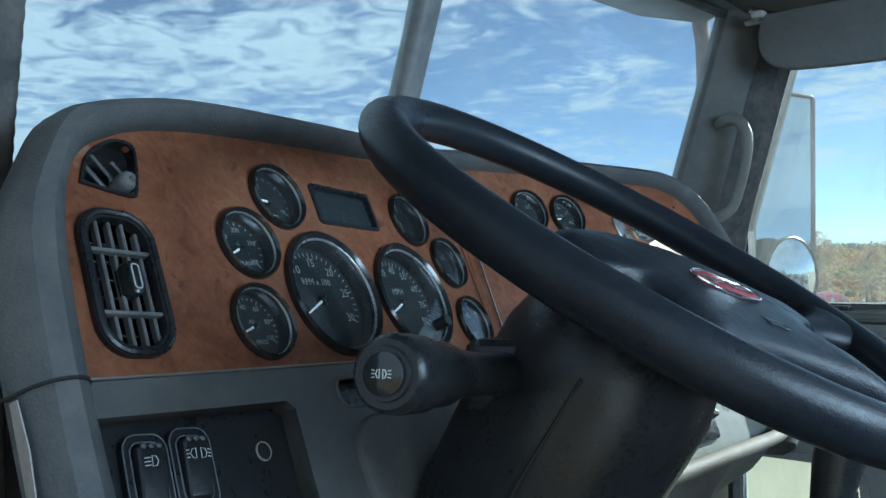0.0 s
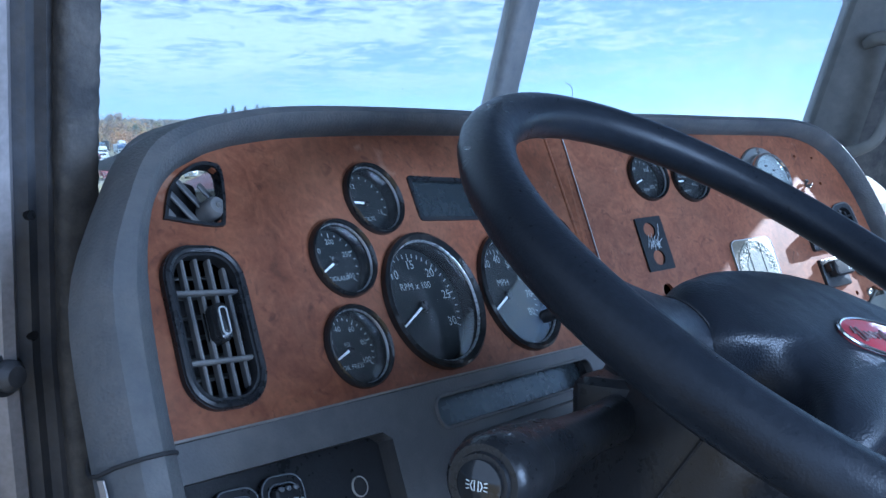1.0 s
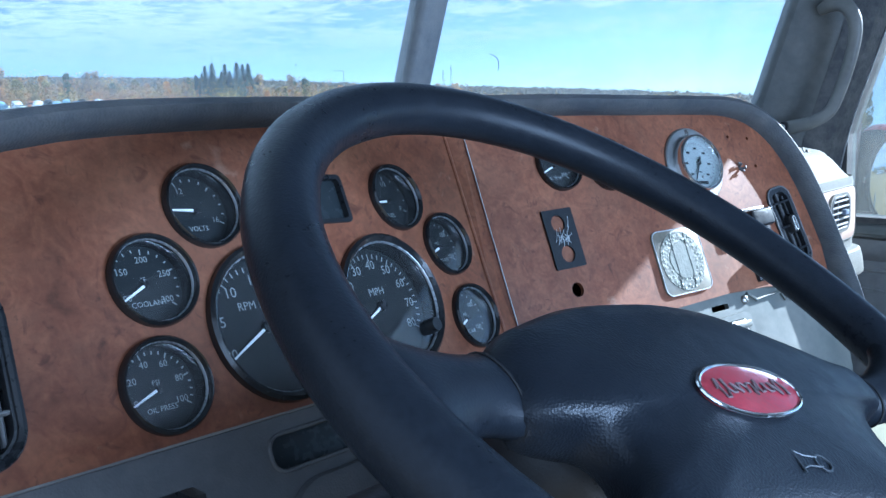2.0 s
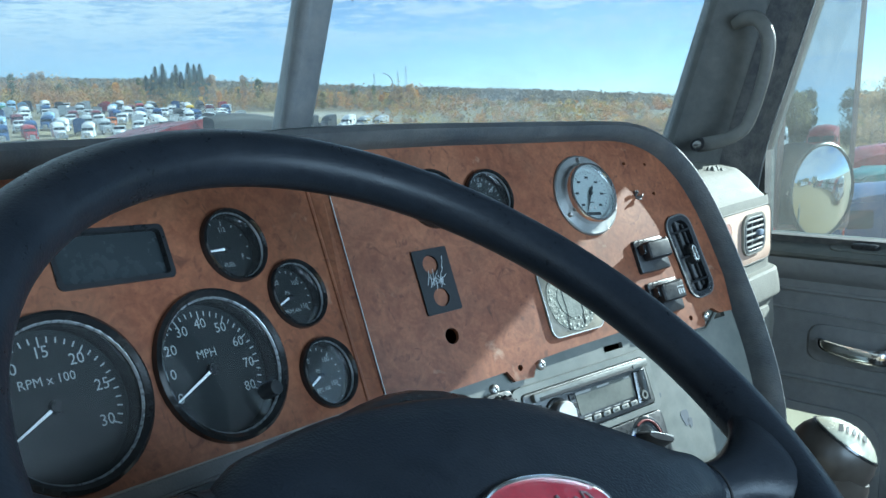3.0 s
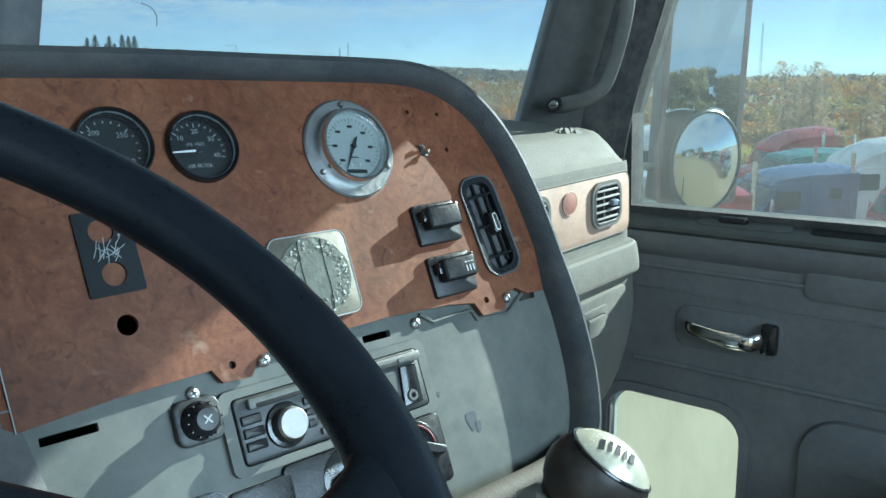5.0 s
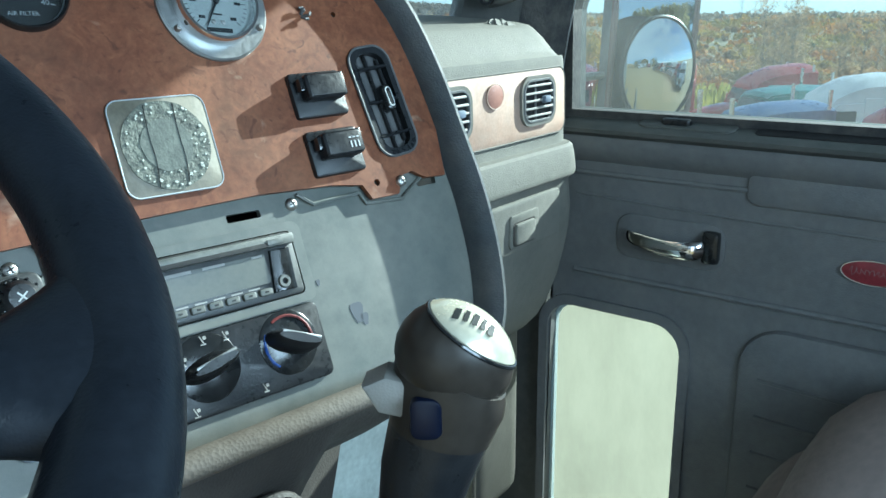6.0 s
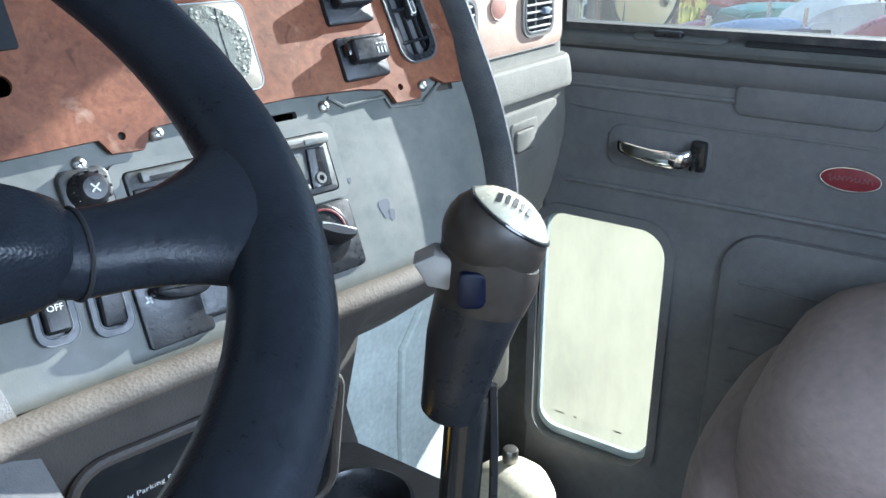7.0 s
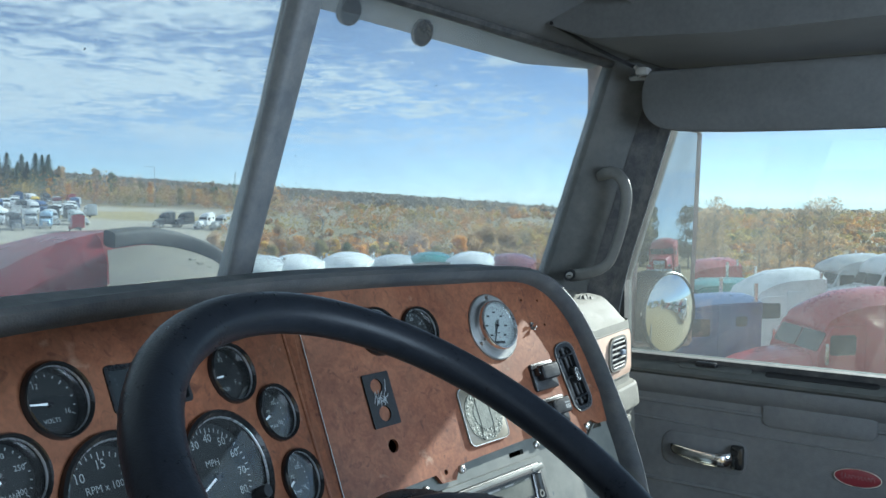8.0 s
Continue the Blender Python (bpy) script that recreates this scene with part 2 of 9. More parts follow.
WOOD = burl("burl_veneer")
RIM = leather("dash_vinyl_charcoal", (0.105, 0.113, 0.122), 0.5, 520, 0.25, 0.28)
GREY = leather("dash_plastic_grey", (0.066, 0.067, 0.070), 0.52, 600, 0.18, 0.12)
GREY_L = leather("dash_plastic_light_grey", (0.24, 0.235, 0.22), 0.55, 600, 0.15, 0.25)
SILL = leather("sill_grey", (0.074, 0.078, 0.074), 0.5, 480, 0.3, 0.10)
DOORV = leather("door_vinyl_dark_grey", (0.122, 0.125, 0.128), 0.55, 380, 0.3, 0.10)
HANDLE = leather("handle_plastic_grey", (0.105, 0.103, 0.095), 0.5, 500, 0.15, 0.12)
PILLAR = leather("pillar_trim_grey", (0.064, 0.066, 0.064), 0.55, 500, 0.2, 0.12)
HEADLINER = material("headliner_cloth", (0.10, 0.10, 0.10), 0.9, 0, 0.15, 14, 0.5, 900)
DASH_P = leather("passenger_dash_taupe", (0.145, 0.141, 0.122), 0.75, 480, 0.3, 0.10, spec=0.2)
KNEE = leather("knee_pad_olive", (0.070, 0.066, 0.056), 0.6, 480, 0.3, 0.08)
RADIO_F = material("radio_face_dark", (0.024, 0.025, 0.026), 0.4, 0, 0.25, 40, 0.1, 400, 0.22, (0.15, 0.145, 0.12))
WHEELV = leather("steering_vinyl_black", (0.009, 0.011, 0.015), 0.38, 820, 0.20, 0.008, spec=0.2)
WHEELR = material("steering_rim_black", (0.010, 0.012, 0.016), 0.34, 0, 0.2, 30, 0.12, 700, 0.006, spec=0.13)
BLACK = material("black_plastic", (0.011, 0.012, 0.014), 0.31, 0, 0.2, 25, 0.1, 500, 0.018, spec=0.3)
BLACK_GLOSS = material("black_gloss_plastic", (0.010, 0.011, 0.012), 0.16, 0, 0.2, 25, 0, 500, 0.02)
# near-black for joints and cavities; also paints the shade in flat slots and holes
DARK = material("dark_parts_and_recess_shade", (0.006, 0.006, 0.007), 0.8)
DIAL = material("dial_face_black", (0.006, 0.008, 0.009), 0.6, 0, 0.15, 30, spec=0.2)
DIAL_W = material("dial_face_pale", (0.25, 0.275, 0.27), 0.5, 0, 0.06, 40)
DIAL_PRINT = material("dial_print_grey", (0.25, 0.27, 0.27), 0.6, 0, 0.06)
PRINT = material("white_print", (0.48, 0.50, 0.50), 0.5, 0, 0.04)
PRINT_GREY = material("grey_print", (0.34, 0.36, 0.37), 0.6, 0, 0.08)
PRINT_ORANGE = material("amber_print", (0.55, 0.24, 0.06), 0.5, 0, 0.1)
NEEDLE = material("white_needle", (0.82, 0.84, 0.85), 0.35, 0, 0.04)
CHROME = material("chrome", (0.78, 0.78, 0.78), 0.09, 1.0, 0.04, 60)
STEEL = material("zinc_steel", (0.40, 0.39, 0.37), 0.34, 1.0, 0.2, 80, 0.15, 600)
FLANGE = material("satin_steel", (0.27, 0.275, 0.27), 0.36, 0.8, 0.05, 30, 0.05, 500)
ALU = material("brushed_aluminium", (0.27, 0.27, 0.265), 0.42, 1.0, 0.1, 40, 0.2, 500, stretch=(1, 1, 12))
CHANNEL = material("channel_dark_paint", (0.030, 0.033, 0.040), 0.55, 0, 0.3, 20, 0.1, 300, 0.10)
HORN = material("horn_sheen_grey", (0.045, 0.05, 0.055), 0.5, 0, 0.2, 60)
BRONZE = material("knob_gloss_brown", (0.026, 0.022, 0.018), 0.36, 0.0, 0.2, 18, 0, dust=0.01, spec=0.28)
GOLD = material("knob_cap_champagne", (0.60, 0.57, 0.44), 0.22, 0.45, 0.06, 30, coat=0.5)
BLUE = material("blue_button", (0.002, 0.004, 0.014), 0.35, 0, 0.1, 40, spec=0.25)
BADGE_GREY = material("badge_mark_grey", (0.17, 0.13, 0.13), 0.45, 0.3, 0.15, 60)
RED_BADGE = material("red_enamel", (0.22, 0.016, 0.028), 0.42, 0, 0.25, 40, dust=0.08, coat=0.15, spec=0.3)
RED_DULL = material("dull_red_enamel", (0.17, 0.020, 0.028), 0.4, 0, 0.25, 60)
RED_PRINT = material("red_print", (0.13, 0.02, 0.018), 0.6, 0, 0.3, 60)
BLUE_PRINT = material("blue_print", (0.03, 0.09, 0.4), 0.5)
YELLOW = material("yellow_knob", (0.75, 0.42, 0.02), 0.35, 0, 0.08)
LCD = material("lcd_grey", (0.05, 0.053, 0.043), 0.4, 0, 0.3, 30, dust=0.5, dust_colour=(0.085, 0.083, 0.066))
LCD_DARK = material("lcd_dark", (0.02, 0.025, 0.028), 0.25, 0, 0.1, 20)
ADHESIVE = material("old_adhesive_plate", (0.045, 0.050, 0.040), 0.6, 0, 0.6, 110, 0.7, 260, 0.5, (0.15, 0.15, 0.12), second=(0.085, 0.09, 0.072), spec=0.35)
SCUFFED = material("scuffed_black_plate", (0.008, 0.009, 0.011), 0.5, 0, 0.3, 60, 0.25, 160, 0.03, (0.12, 0.145, 0.17), spec=0.2)
SEAT = material("seat_velour_taupe", (0.225, 0.178, 0.160), 0.95, 0, 0.16, 5, 0.35, 60, 0.12, (0.22, 0.19, 0.16), stretch=(1, 1.6, 3))
RUBBER = material("weatherstrip_rubber", (0.018, 0.019, 0.021), 0.7, 0, 0.25, 40, 0.5, 180, 0.14)
CABPAINT = material("worn_grey_paint", (0.21, 0.20, 0.205), 0.4, 0.0, 0.2, 30, 0.2, 60, 0.25, (0.2, 0.17, 0.14))
FLOORMAT = material("rubber_floor", (0.03, 0.03, 0.03), 0.75, 0, 0.25, 18, 0.4, 90, 0.35)
PALEPLASTIC = material("pale_duct_plastic", (0.46, 0.50, 0.46), 0.6, 0, 0.18, 14, 0.2, 200, 0.35, (0.3, 0.29, 0.25))
GLASS_WS = glass("windshield_glass", 0.115, (0.815, 0.85, 0.84), film_scale=4.0, streaks=2.0, gloss=0.02)
GLASS_SIDE = glass("side_glass", 0.030, (0.76, 0.80, 0.79), film_scale=4.0)
# tint darkened to stand in for the dark view in this pane
GLASS_DOOR = glass("darkened_door_glass", 0.05, (0.16, 0.19, 0.22), film_scale=4.0)
GLASS_LOW = glass("lower_door_glass", 0.72, (0.58, 0.57, 0.50), (0.235, 0.236, 0.192), 4.0, 0.05, streaks=-0.6, even=0.45)
GLASS_DIAL = glass("dial_lens", 0.014, (0.97, 0.98, 0.98), (0.55, 0.58, 0.6), 30.0, 0.05)
MIRROR_EDGE = material("mirror_edge_brown", (0.19, 0.125, 0.115), 0.6, 0, 0.2, 30)
MIRROR = material("mirror_glass", (0.54, 0.60, 0.65), 0.008, 1.0, 0.01)
ALU_DULL = material("dull_plate", (0.125, 0.110, 0.078), 0.55, 0.1, 0.18, 40, 0.2, 120, 0.3, (0.28, 0.27, 0.23))

# ---- building helpers ----
CAB = Matrix.Translation((0, 0, 2.5)) @ Matrix.Scale(1.11, 4) @ Matrix.Translation((0, 0, -2.5))
ROOTS = {}


def thing(name, at, label, category, group="", kind="", cab=True):
    """An Empty at the base of a thing. Things of the cab are laid out in the cab's own plan and set to true size."""
    ob = new(name)
    ob.empty_display_size = 0.02
    ob.location = (CAB @ Vector(at)) if cab else Vector(at)
    ROOTS[ob.name] = (Matrix.Translation(-ob.location) @ CAB) if cab else Matrix()
    return tagged(ob, label, category, group, kind)


def finish(bm, flat=False):
    bmesh.ops.recalc_face_normals(bm, faces=bm.faces)
    for f in bm.faces:
        f.smooth = not flat
    if not flat:
        for e in bm.edges:
            if len(e.link_faces) == 2 and e.calc_face_angle(0) > 0.6:
                e.smooth = False


def part(name, bm, mat, parent, label="", flat=False):
    """Links a bmesh as one mesh object under a thing or a part."""
    root = parent
    while root.parent:
        root = root.parent
    bm.transform(ROOTS[root.name])
    finish(bm, flat)
    me = bpy.data.meshes.new(name)
    bm.to_mesh(me)
    bm.free()
    me.materials.append(mat)
    ob = new(name, me)
    ob.parent = parent
    return tagged(ob, label)


def solid(name, bm, mat, label, category, kind="", group="", cab=True, flat=False):
    """A thing that is one mesh."""
    if cab:
        bm.transform(CAB)
    finish(bm, flat)
    me = bpy.data.meshes.new(name)
    bm.to_mesh(me)
    bm.free()
    me.materials.append(mat)
    return tagged(new(name, me), label, category, group, kind)


def frame_m(o, u, v, n):
    m = Matrix.Identity(4)
    for i, c in enumerate((u, v, n)):
        c = Vector(c).normalized()
        m[0][i], m[1][i], m[2][i] = c
    m.translation = Vector(o)
    return m


def at2(m, u, v, n=0.0, turn=0.0):
    """A frame on the sheet m at (u, v), lifted by n and turned in its plane."""
    return m @ Matrix.Translation((u, v, n)) @ Matrix.Rotation(radians(turn), 4, "Z")


def rrect(w, h, r, seg=5, cx=0.0, cy=0.0):
    r = min(r, w / 2 - 1e-5, h / 2 - 1e-5)
    pts = []
    for sx, sy, a0 in ((1, 1, 0), (-1, 1, 90), (-1, -1, 180), (1, -1, 270)):
        for k in range(seg + 1):
            a = radians(a0 + 90 * k / seg)
            pts.append((cx + sx * (w / 2 - r) + r * math.cos(a), cy + sy * (h / 2 - r) + r * math.sin(a)))
    return pts


def circle(r, seg=32, cx=0.0, cy=0.0, a0=0.0, a1=360.0, closed=True):
    n = seg if closed else seg + 1
    return [(cx + r * math.cos(radians(a0 + (a1 - a0) * k / seg)), cy + r * math.sin(radians(a0 + (a1 - a0) * k / seg))) for k in range(n)]


def prism(bm, pts, m, d0, d1, soft=0.0):
    """Outline pts on the sheet m, from height d0 to d1, with a chamfered top edge."""
    area = sum(a[0] * b[1] - b[0] * a[1] for a, b in zip(pts, pts[1:] + pts[:1]))
    if area < 0:
        pts = pts[::-1]
    rings = [[bm.verts.new(m @ Vector((x, y, d0))) for x, y in pts]]
    if soft > 0:
        n = len(pts)
        ins = []
        for i in range(n):
            a, b, c = Vector(pts[i - 1]), Vector(pts[i]), Vector(pts[(i + 1) % n])
            d = (c - a)
            nrm = Vector((-d.y, d.x)).normalized() if d.length > 1e-9 else Vector((0, 0))
            ins.append((b.x + nrm.x * soft, b.y + nrm.y * soft))
        rings.append([bm.verts.new(m @ Vector((x, y, d1 - soft))) for x, y in pts])
        mid = [((x + p) / 2 * 1.0, (y + q) / 2) for (x, y), (p, q) in zip(pts, ins)]
        mid = [(x + (p - x) * 0.3, y + (q - y) * 0.3) for (x, y), (p, q) in zip(pts, ins)]
        rings.append([bm.verts.new(m @ Vector((x, y, d1 - soft * 0.3))) for x, y in mid])
        rings.append([bm.verts.new(m @ Vector((x, y, d1))) for x, y in ins])
    else:
        rings.append([bm.verts.new(m @ Vector((x, y, d1))) for x, y in pts])
    for a, b in zip(rings, rings[1:]):
        for i in range(len(a)):
            j = (i + 1) % len(a)
            bm.faces.new((a[i], a[j], b[j], b[i]))
    bm.faces.new(rings[0][::-1])
    bm.faces.new(rings[-1])
    return bm


def holed(bm, outer, holes, m, d0, d1):
    """A sheet with an outline and through holes, d0 to d1 thick."""
    for d in (d0, d1):
        edges = []
        for loop in (outer, *holes):
            vs = [bm.verts.new(m @ Vector((x, y, d))) for x, y in loop]
            edges += [bm.edges.new((vs[i], vs[(i + 1) % len(vs)])) for i in range(len(vs))]
        bmesh.ops.triangle_fill(bm, edges=edges, use_beauty=True)
    n = len(outer) + sum(len(h) for h in holes)
    bm.verts.ensure_lookup_table()
    lo, hi = bm.verts[-2 * n:-n], bm.verts[-n:]
    k = 0
    for loop in (outer, *holes):
        c = len(loop)
        for i in range(c):
            j = (i + 1) % c
            bm.faces.new((lo[k + i], lo[k + j], hi[k + j], hi[k + i]))
        k += c
    return bm


def lathe(bm, profile, m, seg=36):
    """Turns (radius, height) pairs round the frame's third axis."""
    rings = []
    for r, h in profile:
        if r < 1e-6:
            rings.append([bm.verts.new(m @ Vector((0, 0, h)))])
        else:
            rings.append([bm.verts.new(m @ Vector((r * math.cos(2 * math.pi * k / seg), r * math.sin(2 * math.pi * k / seg), h))) for k in range(seg)])
    for a, b in zip(rings, rings[1:]):
        for i in range(seg):
            j = (i + 1) % seg
            if len(a) == 1 and len(b) == 1:
                continue
            if len(a) == 1:
                bm.faces.new((a[0], b[j], b[i]))
            elif len(b) == 1:
                bm.faces.new((a[i], a[j], b[0]))
            else:
                bm.faces.new((a[i], a[j], b[j], b[i]))
    return bm


def sweep(bm, path, section, closed=False, up=Vector((0, 0, 1)), scales=None, cap=True):
    """Carries a closed section (side, up) along a path."""
    path = [Vector(p) for p in path]
    n = len(path)
    rings = []
    for i, p in enumerate(path):
        a = path[i - 1] if (i or closed) else p
        b = path[(i + 1) % n] if (i < n - 1 or closed) else p
        t = (b - a).normalized()
        s = t.cross(up)
        s = s.normalized() if s.length > 1e-6 else Vector((1, 0, 0))
        w = s.cross(t).normalized()
        k = scales[i] if scales else 1.0
        rings.append([bm.verts.new(p + s * x * k + w * y * k) for x, y in section])
    pairs = list(zip(rings, rings[1:])) + ([(rings[-1], rings[0])] if closed else [])
    for a, b in pairs:
        for i in range(len(a)):
            j = (i + 1) % len(a)
            bm.faces.new((a[i], a[j], b[j], b[i]))
    if cap and not closed:
        bm.faces.new(rings[0][::-1])
        bm.faces.new(rings[-1])
    return bm


def loft(bm, rings, closed_ring=True, cap=True):
    rings = [[bm.verts.new(Vector(p)) for p in r] for r in rings]
    for a, b in zip(rings, rings[1:]):
        n = len(a)
        for i in range(n if closed_ring else n - 1):
            j = (i + 1) % n
            bm.faces.new((a[i], a[j], b[j], b[i]))
    if cap and closed_ring:
        bm.faces.new(rings[0][::-1])
        bm.faces.new(rings[-1])
    return bm


def rbox(bm, c, s, r=0.005, m=None, seg=2):
    """A box of size s about c with rounded edges."""
    geom = bmesh.ops.create_cube(bm, size=1.0)["verts"]
    for v in geom:
        v.co = Vector((c[0] + v.co.x * s[0], c[1] + v.co.y * s[1], c[2] + v.co.z * s[2]))
    if r > 0:
        es = list({e for v in geom for e in v.link_edges})
        res = bmesh.ops.bevel(bm, geom=es, offset=min(r, min(s) * 0.49), segments=seg, profile=0.6, affect="EDGES")
        geom = list({v for f in res["faces"] for v in f.verts} | {v for v in geom if v.is_valid})
    if m is not None:
        for v in geom:
            v.co = m @ v.co
    return bm


def smooth_path(pts, n=8):
    """Catmull-Rom through the points."""
    pts = [Vector(p) for p in pts]
    out = []
    for i in range(len(pts) - 1):
        p0, p1, p2, p3 = pts[max(i - 1, 0)], pts[i], pts[i + 1], pts[min(i + 2, len(pts) - 1)]
        for k in range(n):
            t = k / n
            out.append(0.5 * ((2 * p1) + (p2 - p0) * t + (2 * p0 - 5 * p1 + 4 * p2 - p3) * t * t + (3 * p1 - p0 - 3 * p2 + p3) * t ** 3))
    return out + [pts[-1]]


def letters(bm, words, m, size, align="CENTER", lift=0.0004):
    """Flat lettering with the built-in font on the sheet m."""
    cu = bpy.data.curves.new("letters", "FONT")
    cu.body, cu.size, cu.align_x, cu.align_y = words, size, align, "CENTER"
    cu.resolution_u = 2
    ob = bpy.data.objects.new("letters", cu)
    me = bpy.data.meshes.new_from_object(ob)
    me.transform(m @ Matrix.Translation((0, 0, lift)))
    bm.from_mesh(me)
    bpy.data.objects.remove(ob)
    bpy.data.curves.remove(cu)
    bpy.data.meshes.remove(me)
    return bm


def bar(bm, m, u, v, w, h, lift=0.0005, turn=0.0):
    mm = at2(m, u, v, lift, turn)
    bm.faces.new([bm.verts.new(mm @ Vector((x * w / 2, y * h / 2, 0))) for x, y in ((-1, -1), (1, -1), (1, 1), (-1, 1))])
    return bm


def B():
    return bmesh.new()

# ---- the cab: shell ----
FLOOR_Z, ROOF_Z, XL, XR, BACK = 1.45, 3.04, 0.24, 1.762, -1.05
MID = (XL + XR) / 2
PL = frame_m((0.757, 0.3785, 2.5), (0.9845, 0.1753, 0), (-0.0745, 0.4184, 0.9052), (0.1587, -0.8912, 0.4249))
PR = frame_m((0.757, 0.3725, 2.5), (0.9834, -0.1813, 0), (0.07, 0.3795, 0.9225), (-0.1673, -0.9072, 0.3859))
POST_LO, POST_HI = Vector((0.924, 0.683, 2.605)), Vector((0.937, 0.556, 2.99))
AR_LO, AR_HI = Vector((1.662, 0.580, 2.56)), Vector((1.662, 0.449, 2.965))
AL_LO, AL_HI = Vector((0.300, 0.580, 2.56)), Vector((0.300, 0.449, 2.965))


def slab(bm, x0, x1, y0, y1, z0, z1):
    return rbox(bm, ((x0 + x1) / 2, (y0 + y1) / 2, (z0 + z1) / 2), (x1 - x0, y1 - y0, z1 - z0), 0)


def lerp(a, b, t):
    return Vector(a) + (Vector(b) - Vector(a)) * t


def cab_shell():
    solid("floor", slab(B(), XL - 0.05, XR + 0.05, BACK - 0.05, 0.95, FLOOR_Z - 0.06, FLOOR_Z), FLOORMAT,
          "black ribbed rubber mat of the cab floor, dusty", "floor", "structure")
    solid("wall_back", slab(B(), XL - 0.05, XR + 0.05, BACK - 0.05, BACK, FLOOR_Z, ROOF_Z), HEADLINER,
          "grey padded back wall of the cab", "wall", "structure")
    # firewall under the windshield
    solid("wall_front", slab(B(), XL - 0.02, XR + 0.05, 0.90, 0.95, FLOOR_Z, 2.56), DARK, "dark firewall behind the dashboard", "wall", "structure")
    # left wall behind and below the door opening, and the sill under it
    bm = B()
    slab(bm, XL - 0.05, XL, BACK, -0.62, FLOOR_Z, ROOF_Z)
    slab(bm, XL - 0.05, XL, -0.62, 0.95, FLOOR_Z, FLOOR_Z + 0.05)
    slab(bm, XL - 0.05, XL, -0.62, 0.30, ROOF_Z - 0.09, ROOF_Z)
    slab(bm, XL - 0.05, XL + 0.02, 0.50, 0.95, FLOOR_Z + 0.05, 2.50)
    solid("wall_left", bm, CABPAINT, "grey painted side wall round the open doorway", "wall", "structure")
    bm = B()
    slab(bm, XR, XR + 0.05, BACK, -0.62, FLOOR_Z, ROOF_Z)
    slab(bm, XR, XR + 0.05, 0.49, 0.95, FLOOR_Z, 2.50)
    slab(bm, XR, XR + 0.05, -0.62, 0.49, FLOOR_Z, FLOOR_Z + 0.08)
    solid("wall_right", bm, PILLAR, "grey trimmed side wall round the passenger door", "wall", "structure")
    # headliner: one padded sheet, falling to the windshield header
    bm = B()
    cols = [BACK - 0.05 + (0.30 - BACK + 0.05) * k / 10 for k in range(11)]
    rings = []
    for y in cols:
        d = 0.03 * max(0.0, (y - 0.0) / 0.30) ** 2
        rings.append([(XL - 0.05, y, ROOF_Z - 0.06 - d), (XL + 0.08, y, ROOF_Z - 0.01 - d), (XR - 0.08, y, ROOF_Z - 0.01 - d), (XR + 0.05, y, ROOF_Z - 0.06 - d),
                      (XR + 0.05, y, ROOF_Z + 0.05), (XL - 0.05, y, ROOF_Z + 0.05)])
    loft(bm, rings)
    solid("ceiling", bm, HEADLINER, "grey cloth headliner of the cab", "ceiling", "structure")


def windshield():
    for side, a_lo, a_hi, lbl in ((1, AR_LO, AR_HI, "passenger"), (-1, AL_LO, AL_HI, "driver")):
        th = thing("window_1" if side > 0 else "window_2", a_lo, "dusty flat %s-side windshield pane with bug specks" % lbl, "window", kind="structure")
        bm = B()
        lo0, hi0 = POST_LO - Vector((0, 0.0, 0.06)), POST_HI
        lo1, hi1 = a_lo - Vector((0, -0.02, 0.06)), a_hi
        out = Vector((0, 0.005, 0))
        q = [lo0, lo1, hi1, hi0]
        loft(bm, [q, [p + out for p in q]])
        ob = part("pane", bm, GLASS_WS, th, flat=True)
        ob.visible_shadow = False
        # black rubber gasket round the pane
        bm = B()
        sec = circle(0.012, 10)
        sweep(bm, [lo0 + Vector((side * 0.012, 0, 0)), lo1, hi1, hi0 + Vector((side * 0.012, 0, 0))], sec, closed=True, up=Vector((0, 1, 0.3)))
        part("gasket", bm, RUBBER, th)
    # centre post
    bm = B()
    d = (POST_HI - POST_LO)
    sweep(bm, [POST_LO - d * 0.15 + Vector((0, -0.012, 0)), POST_LO + Vector((0, -0.012, 0)), POST_HI + Vector((0, -0.012, 0)), POST_HI + d * 0.1 + Vector((0, -0.012, 0))],
          rrect(0.040, 0.032, 0.010, 4), up=Vector((0, 1, 0.35)))
    solid("windshield_post", bm, RIM, "dark vinyl-covered centre post of the split windshield", "post", "structure")
    # header above the panes, following the shallow V
    bm = B()
    pts = [AL_HI + Vector((-0.1, -0.06, -0.02)), AL_HI + Vector((0, -0.012, 0.022)), POST_HI + Vector((0, -0.02, 0.022)), AR_HI + Vector((0, -0.012, 0.022)), AR_HI + Vector((0.1, -0.06, -0.02))]
    sec = [(-0.02, -0.018), (0.02, -0.022), (0.03, 0.02), (0.03, 0.09), (-0.30, 0.13), (-0.30, 0.10), (-0.14, 0.03)]
    rings = []
    for p in pts:
        rings.append([(p.x, p.y + a, p.z + b) for a, b in sec])
    loft(bm, rings)
    solid("windshield_header", bm, HEADLINER, "grey moulded header over the windshield", "trim", "structure")


